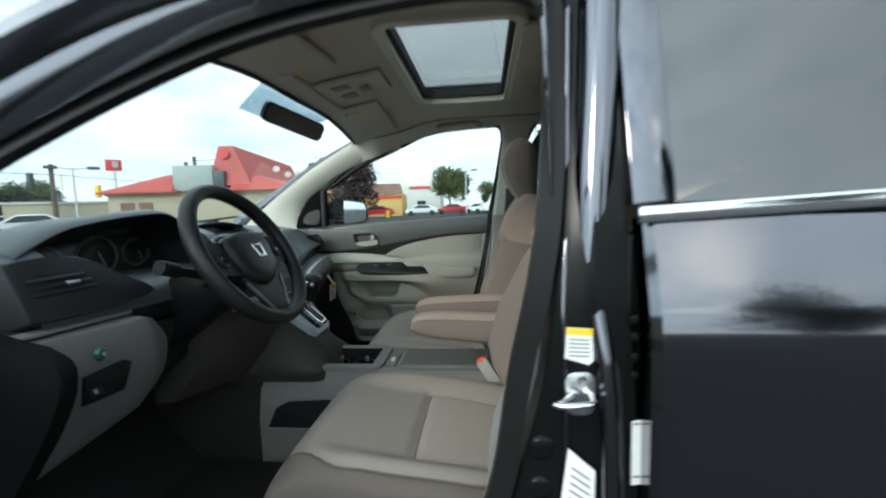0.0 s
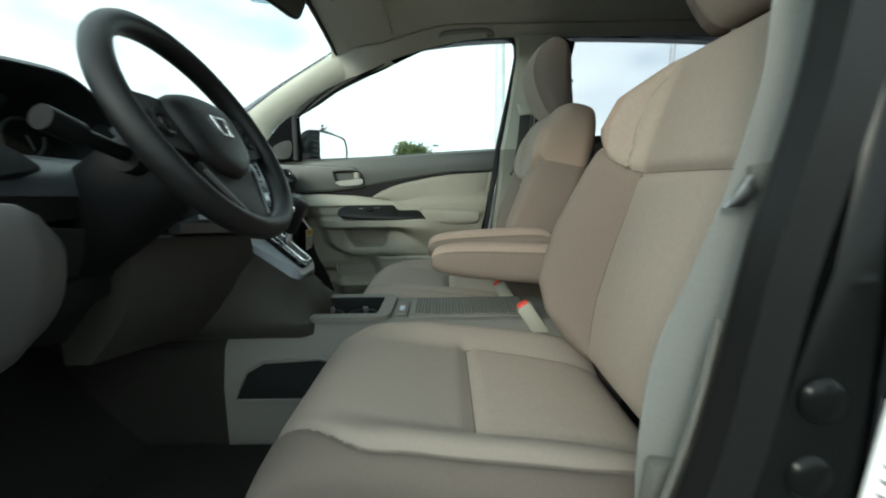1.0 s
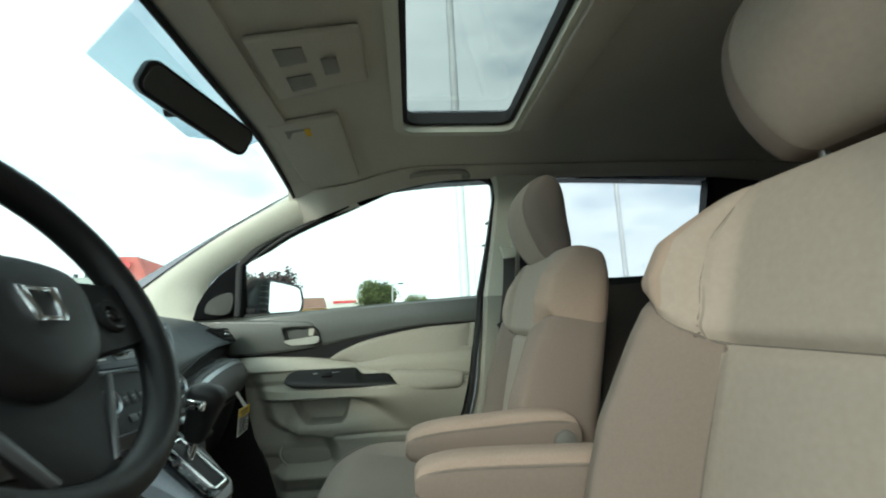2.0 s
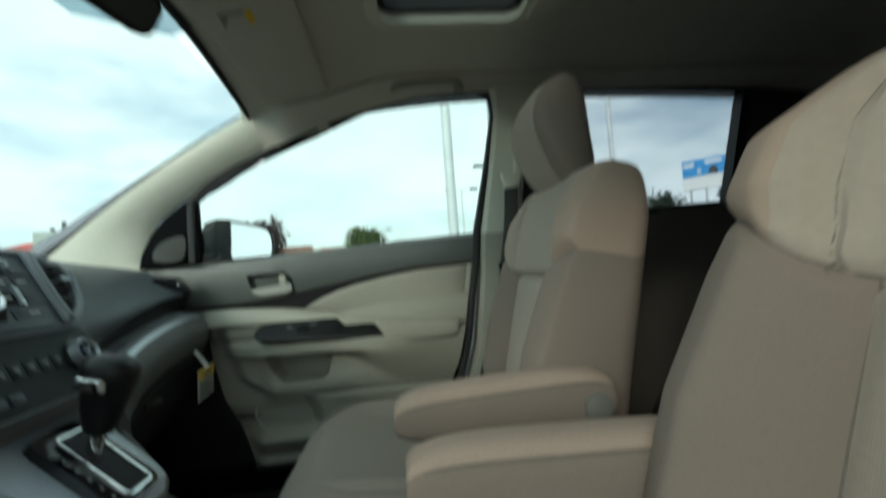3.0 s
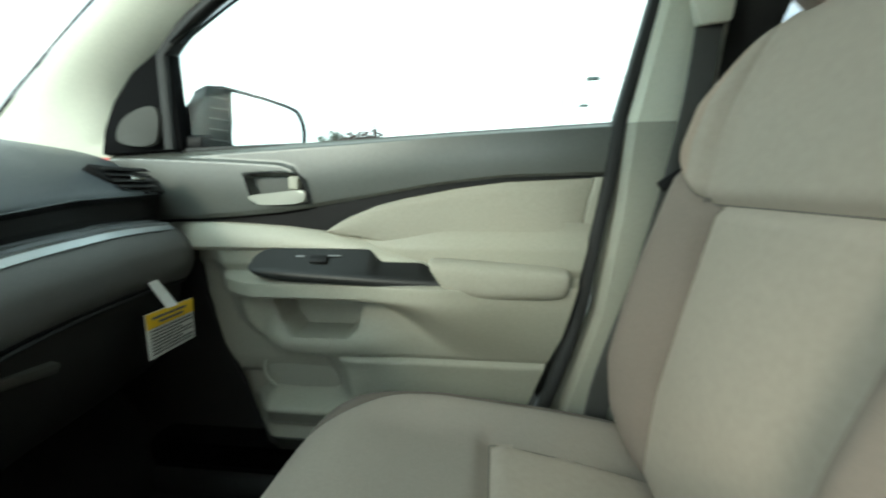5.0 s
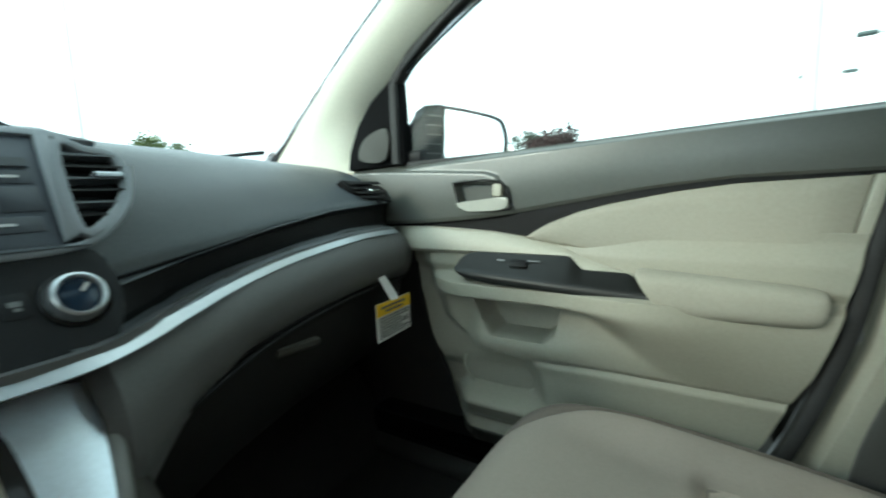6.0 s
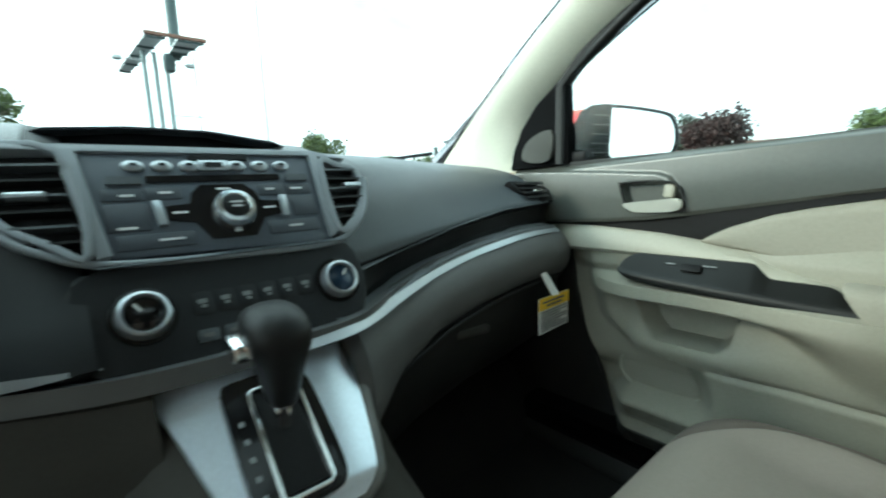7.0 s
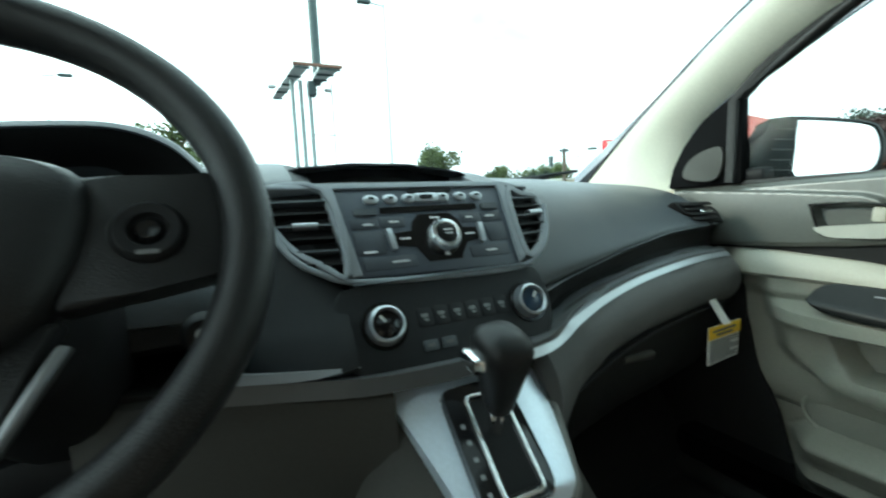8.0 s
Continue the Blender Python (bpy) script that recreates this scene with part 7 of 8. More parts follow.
ml = thing("map_light", (0.21, 0, 1.505), "beige overhead console with map lights", "map light")
P("panel", slab([(0.075, -0.10, 1.484), (0.075, 0.10, 1.484), (0.270, 0.085, 1.522), (0.270, -0.085, 1.522)], (0, 0, 0.014), 0.006, 3), M_LINER, ml, "beige overhead panel")
for s in (-1, 1):
    P("lamp", slab([(0.115, s * 0.020, 1.4905), (0.115, s * 0.070, 1.4905), (0.165, s * 0.065, 1.500), (0.165, s * 0.020, 1.500)], (0.001, 0, -0.003), 0.0012), M_LENS, ml, "dull lamp lens")
P("switch", box((0.030, 0.05, 0.006), (0.205, 0, 1.503), (0, -11, 0), bevel=0.002), M_LENS, ml)

# ---- driver's side body: centre pillar jamb, rear door ----
jamb = thing("centre_pillar", (0.69, -0.78, 0.36), "dark painted centre pillar jamb with latch striker and stickers", "car pillar", kind="structure")
rings = []
for z, x0, x1 in ((0.36, 0.42, 0.728), (0.55, 0.53, 0.728), (0.72, 0.600, 0.727), (0.88, 0.640, 0.722), (1.00, 0.655, 0.712), (1.12, 0.664, 0.716), (1.30, 0.676, 0.728), (1.46, 0.680, 0.735)):
    f = sstep(0.95, 1.46, z)
    yo = -0.785 + 0.085 * f
    rings.append([(x0, yo + 0.045, z), (x0 + 0.004, yo + 0.006, z), (x0 + 0.012, yo, z), (x0 + 0.03, yo - 0.004, z), (x1 - 0.012, yo - 0.009, z), (x1 - 0.003, yo - 0.015, z), (x1 + 0.040, yo - 0.010, z), (x1 + 0.045, yo + 0.05, z)])
P("jamb_skin", loft(rings), M_JAMB, jamb, "dark painted jamb")
line = smooth_line([(0.735, -0.712, 1.46), (0.728, -0.728, 1.30), (0.716, -0.752, 1.12), (0.712, -0.775, 1.02), (0.722, -0.802, 0.91), (0.727, -0.812, 0.78), (0.728, -0.815, 0.45)], 6)
P("flange", sweep(line, circle(0.0120, 16), up=(0, 1, 0), taper=lambda t: 2.4 - 1.4 * sstep(0.25, 0.62, t)), M_PAINT, jamb, "bright-edged painted flange")
P("outer_seal", sweep([p + Vector((0.012, 0.010, 0)) for p in line], circle(0.007, 10), up=(0, 1, 0)), M_RUBBER, jamb, "black rubber seal")
line = smooth_line([(0.690, -0.715, 1.40), (0.684, -0.740, 1.209), (0.680, -0.762, 1.103), (0.671, -0.782, 0.991), (0.672, -0.793, 0.87), (0.668, -0.794, 0.686), (0.655, -0.794, 0.45)], 6)
P("weld_edge", sweep(line, rrect(0.006, 0.008, 0.002, 2), up=(0, 1, 0)), M_PAINT, jamb, "pale welded edge")
SM = Matrix.Translation((0.690, -0.797, 0.874))
sk = P("striker", plate(0.040, 0.060, 0.004, 0.014, SM @ Matrix.Rotation(radians(90), 4, "X"), 0.0014), M_STEEL, jamb, "steel latch striker plate")
line = smooth_line([(0.684, -0.800, 0.874), (0.662, -0.826, 0.874), (0.652, -0.833, 0.874), (0.668, -0.838, 0.874), (0.698, -0.830, 0.874), (0.704, -0.800, 0.874)], 5)
P("loop", sweep(line, circle(0.0042, 10), up=(0, 0, 1)), M_CHROME, sk, "bright striker loop")
for dz in (-0.020, 0.020):
    P("bolt", cyl(0.007, 0.006, (0.692, -0.802, 0.874 + dz), (90, 0, 0), n=6), M_STEEL, sk)
s1 = P("sticker", slab([(0.672, -0.7985, 0.965), (0.705, -0.7995, 0.963), (0.707, -0.7995, 0.921), (0.701, -0.7995, 0.914), (0.670, -0.7985, 0.923)], (0, -0.0012, 0)), M_WHITE, jamb, "white and yellow sticker", smooth=False)
P("sticker_header", slab([(0.672, -0.8005, 0.965), (0.705, -0.8015, 0.963), (0.7053, -0.8015, 0.954), (0.6717, -0.8005, 0.956)], (0, -0.001, 0)), M_YELLOW, s1, smooth=False)
for k in range(5):
    z = 0.950 - 0.0055 * k
    P("text_bar", slab([(0.675, -0.8005, z), (0.701, -0.8015, z - 0.001), (0.701, -0.8015, z - 0.0028), (0.675, -0.8005, z - 0.0018)], (0, -0.0008, 0)), M_BELT, s1, smooth=False)
s2 = P("sticker", slab([(0.674, -0.7985, 0.797), (0.709, -0.8015, 0.767), (0.707, -0.8015, 0.670), (0.660, -0.7985, 0.690)], (0, -0.0012, 0)), M_WHITE, jamb, "white data sticker", smooth=False)
for k in range(7):
    z = 0.772 - 0.011 * k
    P("text_bar", slab([(0.678 - 0.001 * k, -0.8005, z), (0.702, -0.8030, z - 0.016), (0.702, -0.8030, z - 0.019), (0.678 - 0.001 * k, -0.8005, z - 0.003)], (0, -0.0008, 0)), M_BELT, s2, smooth=False)
for x, z in ((0.640, 0.791), (0.637, 0.731)):
    P("grommet", lathe([(0.0, 0.004), (0.013, 0.004), (0.016, 0.002), (0.018, 0)], 24, m=Matrix.Translation((x, -0.789, z)) @ Matrix.Rotation(radians(90), 4, "X")), M_JAMB, jamb, "dark rubber grommet")

rd = thing("rear_door", (1.2, -0.85, 0.36), "closed dark metallic rear door with chrome waist strip", "car door", kind="structure")
rings = []
for z, y in ((0.36, -0.80), (0.50, -0.850), (0.65, -0.872), (0.80, -0.8775), (0.86, -0.8785), (0.92, -0.8785), (0.955, -0.8770), (0.980, -0.8735), (1.00, -0.868), (1.03, -0.859), (1.06, -0.850), (1.105, -0.838)):
    rings.append([(0.762, y + 0.045, z), (0.764, y + 0.010, z), (0.774, y, z), (1.10, y - 0.006, z), (1.60, y + 0.002, z), (1.60, y + 0.055, z)])
P("door_skin", loft(rings), M_PAINT, rd, "dark metallic door skin")
P("chrome_strip", sweep([(0.755, -0.842, 1.110), (1.05, -0.848, 1.124), (1.60, -0.842, 1.140)], rrect(0.010, 0.022, 0.004, 3)), M_CHROME, rd, "chrome waist strip")
P("frame_applique", slab([(0.752, -0.832, 1.122), (0.806, -0.834, 1.127), (0.800, -0.752, 1.470), (0.745, -0.750, 1.470)], (0, 0.03, 0), 0.003), M_PAINT, rd, "dark glossy window frame applique")
P("top_frame", sweep([(0.80, -0.748, 1.470), (1.1, -0.748, 1.474), (1.6, -0.735, 1.455)], rrect(0.03, 0.04, 0.006, 2)), M_GLOSSBLACK, rd)
gl = P("pane", slab([(0.804, -0.826, 1.125), (1.58, -0.826, 1.14), (1.56, -0.745, 1.45), (0.798, -0.748, 1.465)], (0, 0.004, 0)), M_DARKGLASS, rd, "dark tinted window pane")
P("inner_panel", box((0.80, 0.02, 0.74), (1.19, -0.775, 0.735), bevel=0.01), M_BLACK, rd, "black inner door trim")
P("edge_return", box((0.07, 0.016, 0.70), (0.780, -0.790, 0.735), bevel=0.004), M_JAMB, rd, "dark inner edge of the door")
P("edge_label", slab([(0.750, -0.8408, 0.838), (0.763, -0.8388, 0.839), (0.763, -0.8388, 0.749), (0.750, -0.8408, 0.748)], (0, -0.001, 0)), M_WHITE, rd, "white paper label on the door's edge", smooth=False)
for z in (0.836, 0.762):
    P("label_bar", slab([(0.752, -0.8420, z), (0.761, -0.8406, z), (0.761, -0.8406, z - 0.003), (0.752, -0.8420, z - 0.003)], (0, -0.0008, 0)), M_BELT, rd, smooth=False)
for z in (0.975, 0.952, 0.925, 0.900):
    P("hinge_bolt", cyl(0.006, 0.008, (0.752, -0.839, z), (90, 0, 0), n=10, bevel=0.001), M_JAMB, rd)

rd.location += Vector((0.006, 0.040, 0))

# driver's door, swung wide open on its front hinges
DH = Matrix.Translation((-0.43, -0.835, 0)) @ Matrix.Rotation(radians(-68), 4, "Z")
od = thing("door_2", (-0.43, -0.835, 0.36), "open driver's door swung out on its front hinges", "car door", kind="structure")


def swung(points, y, depth, bevel=0.0):
    own = slab([Vector((x, y, z)) for x, z in points], (0, depth, 0), bevel)
    own.transform(DH)
    return own


P("outer_skin", swung([(0.0, 0.36), (0.84, 0.36), (0.98, 0.62), (1.02, 0.86), (1.03, 1.08), (0.0, 1.04)], -0.05, 0.05, 0.012), M_PAINT, od, "dark metallic door skin")
P("inner_panel", swung([(0.03, 0.39), (0.82, 0.39), (0.95, 0.62), (0.99, 0.86), (1.00, 1.07), (0.03, 1.03)], 0.0, 0.06, 0.02), M_BEIGE, od, "beige inner door panel")
P("armrest", swung([(0.25, 0.78), (0.90, 0.77), (0.90, 0.84), (0.25, 0.86)], 0.06, 0.06, 0.02), M_BEIGE, od, "beige door armrest")
P("window_frame", sweep([DH @ Vector(p) for p in ((0.02, -0.02, 1.05), (0.19, 0.00, 1.20), (0.50, 0.03, 1.38), (0.78, 0.04, 1.45), (1.02, 0.04, 1.47), (1.07, 0.04, 1.40), (1.03, 0.00, 1.07))], rrect(0.035, 0.045, 0.008, 2), up=(0, 0, 1)), M_RUBBER, od, "black window frame")
gl = P("pane", swung([(0.06, 1.04), (1.02, 1.07), (1.05, 1.42), (1.00, 1.46), (0.78, 1.44), (0.50, 1.37), (0.20, 1.20)], 0.01, 0.004), M_GLASS, od, "clear side window pane")
gl.visible_shadow = False

# sill, outer panels and wheels that carry the car
for side in (1, -1):
    structure("wall_sill", box((2.2, 0.14, 0.20), (0.75, side * 0.80, 0.35), bevel=0.02), M_PAINT, "dark painted side sill", "sill")
# kick panel drawn back over the door's lower front, its black standing for shade
structure("wall_kick_and_shade_passenger", slab([Vector((x, 0.792, z)) for x, z in ((-0.86, 0.36), (-0.115, 0.36), (-0.120, 0.46), (-0.150, 0.55), (-0.195, 0.64), (-0.225, 0.75), (-0.245, 0.94), (-0.86, 1.0))], (0, 0.012, 0), 0.004), M_GLOVE, "black kick panel", "wall")
structure("wall_kick_driver", box((0.40, 0.03, 0.66), (-0.58, -0.80, 0.69), bevel=0.005), M_BLACK, "black kick panel", "wall")
bm = sweep([(-0.34, 0.725, 0.362), (0.0, 0.722, 0.362), (0.44, 0.720, 0.362)], circle(0.030, 14, 0.9))
structure("trim_sill_passenger", bm, M_GLOVE, "grey sill scuff trim", "trim")
bn = across([(-0.82, [(-1.75, 0.55), (-1.70, 0.86), (-1.20, 0.97), (-0.86, 1.00), (-0.84, 0.55)]), (-0.5, [(-1.80, 0.55), (-1.76, 0.90), (-1.20, 1.02), (-0.90, 1.035), (-0.86, 0.55)]), (0.5, [(-1.80, 0.55), (-1.76, 0.90), (-1.20, 1.02), (-0.90, 1.035), (-0.86, 0.55)]), (0.82, [(-1.75, 0.55), (-1.70, 0.86), (-1.20, 0.97), (-0.86, 1.00), (-0.84, 0.55)])], 16, 3)
structure("wall_bonnet", bn, M_PAINT, "dark metallic bonnet", "bonnet")
wh = thing("wheel", (-1.22, -0.74, 0.0), "black tyre on a silver rim", "wheel", group="wheels")
part("tyre", lathe([(0.20, -0.11), (0.31, -0.11), (0.335, -0.08), (0.34, 0), (0.335, 0.08), (0.31, 0.11), (0.20, 0.11)], 40, m=Matrix.Translation((0, 0, 0.34)) @ Matrix.Rotation(radians(90), 4, "X")), M_RUBBER, wh)
part("rim", lathe([(0.0, 0.07), (0.05, 0.08), (0.18, 0.06), (0.205, 0.10), (0.205, -0.10), (0.0, -0.09)], 40, m=Matrix.Translation((0, 0, 0.34)) @ Matrix.Rotation(radians(90), 4, "X")), M_SILVER, wh)
for x, y in ((-1.22, 0.74), (1.40, -0.72), (1.40, 0.72)):
    copy_thing(wh, pose(x, y, 0))

# wiper at rest
wip = thing("wiper", (-0.80, 0.55, 1.06), "black windscreen wiper at rest", "wiper")
P("arm", sweep([(-0.93, 0.40, 1.055), (-0.80, 0.62, 1.092), (-0.70, 0.745, 1.108)], rrect(0.014, 0.010, 0.003, 2)), M_BLACK, wip, "black wiper arm")
P("blade", sweep([(-0.90, 0.30, 1.068), (-0.76, 0.68, 1.095)], rrect(0.008, 0.016, 0.002, 2)), M_RUBBER, wip)

# driver's footwell: mat and pedals
mt = thing("floor_mat", (0.0, -0.40, FLOOR_Z), "black carpet mat in the driver's footwell", "floor mat")
P("mat", slab([Vector((-0.16 + x, -0.40 + y, FLOOR_Z + 0.001)) for x, y in rrect(0.56, 0.44, 0.05)], (0, 0, 0.012), 0.004), M_CARPET, mt)
P("mat_clip", box((0.03, 0.05, 0.006), (0.10, -0.30, FLOOR_Z + 0.016), bevel=0.002), M_SATIN, mt, "shiny mat clip")
pd = thing("pedals", (-0.38, -0.30, FLOOR_Z), "black rubber brake and accelerator pedals", "pedals")
P("brake_pedal", box((0.02, 0.11, 0.06), (-0.45, -0.34, 0.50), (0, -35, 0), bevel=0.006), M_BLACK, pd)
P("brake_arm", sweep([(-0.45, -0.34, 0.50), (-0.53, -0.34, 0.66), (-0.55, -0.34, 0.80)], rrect(0.012, 0.02, 0.003, 2)), M_BLACK, pd)
P("accelerator", box((0.02, 0.05, 0.16), (-0.46, -0.22, 0.46), (0, -30, 0), bevel=0.006), M_BLACK, pd)

# ---- outside ----
M_ASPHALT = mat("asphalt", (0.055, 0.055, 0.056), 0.9, vary=0.25, grain=40, bump=0.4, bump_scale=120, stain=0.3, spec=0.12)
M_LEAF = mat("green_leaves", (0.085, 0.115, 0.030), 0.7, vary=0.5, grain=3, stain=0.8)
M_LEAFRED = mat("purple_leaves", (0.050, 0.028, 0.026), 0.7, vary=0.5, grain=3, stain=0.8)
M_LEAFDARK = mat("dark_conifer_leaves", (0.022, 0.038, 0.018), 0.75, vary=0.5, grain=3, stain=0.8)
M_BARK = mat("bark", (0.10, 0.08, 0.06), 0.9, vary=0.3, grain=12, bump=0.6, bump_scale=20)
M_ROOFRED = mat("red_roof_metal", (0.42, 0.055, 0.038), 0.45, vary=0.12, grain=2, stain=0.5)
M_STUCCO = mat("tan_stucco", (0.42, 0.37, 0.26), 0.9, vary=0.12, grain=8, bump=0.2, bump_scale=60, stain=0.4)
M_STUCCO2 = mat("yellow_stucco", (0.58, 0.40, 0.14), 0.9, vary=0.1, grain=6, stain=0.4)
M_PALEWALL = mat("pale_store_wall", (0.62, 0.62, 0.56), 0.85, vary=0.08, grain=4, stain=0.3)
M_UNIT = mat("grey_green_sheet_metal", (0.36, 0.40, 0.36), 0.6, vary=0.08, grain=4)
M_BROWNROOF = mat("brown_shingles", (0.20, 0.11, 0.08), 0.9, vary=0.2, grain=6)
M_POLE = mat("galvanised_pole", (0.62, 0.64, 0.64), 0.5, metal=0.15, vary=0.12, grain=10)
M_DARKPOLE = mat("dark_green_pole", (0.06, 0.085, 0.085), 0.5, metal=0.2, vary=0.15, grain=10)
M_LEG = mat("grey_green_steel", (0.26, 0.31, 0.31), 0.5, metal=0.2, vary=0.15, grain=10)
M_DECK = mat("steel_walkway", (0.74, 0.76, 0.77), 0.6, metal=0.1, vary=0.15, grain=6)
M_CARRED = mat("red_car_paint", (0.45, 0.02, 0.03), 0.3, vary=0.05, coat=1.0)
M_CARWHITE = mat("white_car_paint", (0.75, 0.76, 0.76), 0.3, vary=0.04, coat=1.0)
M_SIGNBLUE = mat("blue_sign", (0.03, 0.26, 0.60), 0.5, vary=0.05)
M_SIGNRED = mat("red_sign", (0.55, 0.03, 0.04), 0.5, vary=0.05)
M_WINDOW = mat("dark_window", (0.03, 0.035, 0.04), 0.15, vary=0.1)

bm = bmesh.new()
bmesh.ops.create_grid(bm, x_segments=2, y_segments=2, size=1500)
structure("ground", bm, M_ASPHALT, "grey asphalt car park", "ground")


def tree(nm, x, y, h, w, leaf, seed, label, conifer=False, low=0.25):
    rnd = random.Random(seed)
    t = thing(nm, (x, y, 0), label, "tree")
    top = Vector((rnd.uniform(-0.3, 0.3), rnd.uniform(-0.3, 0.3), h * 0.85))
    r0 = h * 0.028
    bm = loft([[Vector((top.x * k * k, top.y * k * k, h * 0.85 * k)) + Vector((r0 * (1 - 0.85 * k) * math.cos(a), r0 * (1 - 0.85 * k) * math.sin(a), 0)) for a in [2 * math.pi * i / 8 for i in range(8)]] for k in (0, 0.2, 0.45, 0.7, 1)])
    for i in range(9):
        a = rnd.uniform(0, 6.28)
        z0 = h * rnd.uniform(low, 0.7)
        q = Vector((math.cos(a) * w * 0.42, math.sin(a) * w * 0.42, z0 + h * (0.05 if conifer else 0.18)))
        p0 = Vector((0, 0, z0))
        bm = sweep([p0, p0.lerp(q, 0.5) + Vector((0, 0, h * 0.02)), q], circle(r0 * 0.35, 6), up=(0.1, 0.2, 1), bm=bm, taper=lambda s: 1 - 0.8 * s)
    part("trunk", bm, M_BARK, t, "brown trunk and limbs")
    vs, fs = [], []
    lobes = [(Vector((rnd.uniform(-0.3, 0.3) * w, rnd.uniform(-0.3, 0.3) * w, h * rnd.uniform(low + 0.15, 0.88))), rnd.uniform(0.16, 0.28)) for _ in range(16)]
    n = 900
    while n > 0:
        if conifer:
            z = rnd.uniform(low, 1.0) ** 1.0
            rad = w * 0.5 * (1 - z) ** 0.8 * (0.65 + 0.35 * math.sin(z * 38)) + 0.02 * w
            a = rnd.uniform(0, 6.28)
            c = Vector((rad * math.cos(a) * rnd.uniform(0.5, 1), rad * math.sin(a) * rnd.uniform(0.5, 1), z * h))
        else:
            lc, lr = rnd.choice(lobes)
            d = Vector((rnd.gauss(0, 1), rnd.gauss(0, 1), rnd.gauss(0, 0.8)))
            c = lc + d.normalized() * lr * w * rnd.uniform(0.55, 1.05)
            if c.z < h * low:
                continue
        n -= 1
        for _ in range(7):
            s = 0.040 * w * rnd.uniform(0.5, 1.1)
            p = c + Vector((rnd.gauss(0, 1), rnd.gauss(0, 1), rnd.gauss(0, 1))) * 0.045 * w
            e1 = Vector((rnd.gauss(0, 1), rnd.gauss(0, 1), rnd.gauss(0, 0.6))).normalized() * s
            e2 = e1.cross(Vector((rnd.gauss(0, 1), rnd.gauss(0, 1), rnd.gauss(0, 1)))).normalized() * s * 0.6
            k = len(vs)
            vs += [p - e1, p + e2, p + e1, p - e2]
            fs.append((k, k + 1, k + 2, k + 3))
    me = bpy.data.meshes.new("crown")
    me.from_pydata([tuple(v) for v in vs], [], fs)
    me.materials.append(leaf)
    o = new("crown", me)
    o.parent = t
    return t


tree("tree", -4.8, 66.0, 6.6, 6.4, M_LEAF, 3, "leafy green tree in the car park")
tree("tree", -18.2, 57.5, 7.0, 6.5, M_LEAFRED, 4, "dark purple-leaved tree behind the restaurant", low=0.15)
tree("tree", -21.5, 60.0, 8.0, 6.0, M_LEAFDARK, 5, "dark green tree behind the restaurant", low=0.15)
tree("tree", -11.8, 38.6, 5.6, 4.6, M_LEAFRED, 6, "dark purple-leaved tree beyond the mirror", low=0.1)
tree("tree", -53.5, 25.5, 7.6, 6.5, M_LEAF, 7, "leafy green tree beyond the road", low=0.15)
for i, (x, y, h) in enumerate(((-50.5, 31.0, 5.6), (-49.2, 33.5, 6.6), (-47.5, 36.0, 5.8), (-46.3, 37.6, 6.6), (-45.0, 39.2, 6.8))):
    tree("tree", x, y, h * 0.72, 3.6 + 0.4 * (i % 3), M_LEAF, 20 + i, "leafy green tree beyond the road", low=0.05)
tree("tree", -47.5, -4.6, 10.2, 6.5, M_LEAF, 8, "tall leafy green tree", low=0.2)
tree("tree", -34.0, 27.5, 3.2, 3.2, M_LEAFDARK, 9, "small dark tree by the road", low=0.2)
tree("tree", 2.0, 69.0, 4.6, 5.0, M_LEAF, 10, "low green tree behind the car park", low=0.1)
tree("tree", 30.8, 36.5, 7.8, 3.2, M_LEAFDARK, 11, "thin dark tree by the billboard", conifer=True, low=0.2)
tree("tree", 33.0, 35.5, 8.8, 3.2, M_LEAFDARK, 12, "thin dark tree by the billboard", conifer=True, low=0.2)
tree("tree", 25.5, 39.0, 6.0, 5.0, M_LEAFDARK, 13, "dark tree below the billboard", low=0.1)
tree("tree", 13.0, -19.0, 8.5, 6.0, M_LEAFDARK, 15, "dark tree behind the car", low=0.1)


def frame_of(ox, oy, deg):
    return Matrix.Translation((ox, oy, 0)) @ Matrix.Rotation(radians(deg), 4, "Z")


# restaurant with the red roof
rest = thing("restaurant", (-19.5, 34.0, 0), "tan restaurant with red metal roofs", "restaurant")
F = frame_of(-17.6, 27.2, 10)
P("wall", box((12.5, 17, 2.75), (-1.2, 8.5, 1.375), m=F, bevel=0.03), M_STUCCO, rest, "tan stucco wall")
P("fascia", box((12.7, 17.2, 0.25), (-1.2, 8.5, 2.62), m=F), M_STUCCO2, rest, "yellow fascia band")
for x in (-6.2, -5.0):
    P("door_panel", box((0.9, 0.06, 2.0), (x, -0.02, 1.0), m=F), M_BROWNROOF, rest)
for y in (2.5, 5.5, 8.5, 11.5):
    P("window", box((0.06, 2.0, 1.2), (5.06, y, 1.5), m=F), M_WINDOW, rest, "dark window")
own = slab([F @ Vector(p) for p in ((-7.8, -0.6, 2.62), (-2.9, -0.6, 2.62), (-2.9, -0.1, 3.75), (-3.6, 0.4, 3.75))], (0, 0, 0.10))
P("left_roof", own, M_ROOFRED, rest, "red hipped roof")
own = loft([[F @ Vector(p) for p in ((-7.9, -0.6, 2.62), (-2.6, -0.6, 2.62), (-2.6, 6.0, 2.62), (-7.9, 6.0, 2.62))], [F @ Vector(p) for p in ((-4.0, 1.2, 3.75), (-2.7, 1.0, 3.75), (-2.7, 4.5, 3.75), (-4.0, 4.5, 3.75))]])
P("hip_roof", own, M_ROOFRED, rest, "red hipped roof", smooth=False)
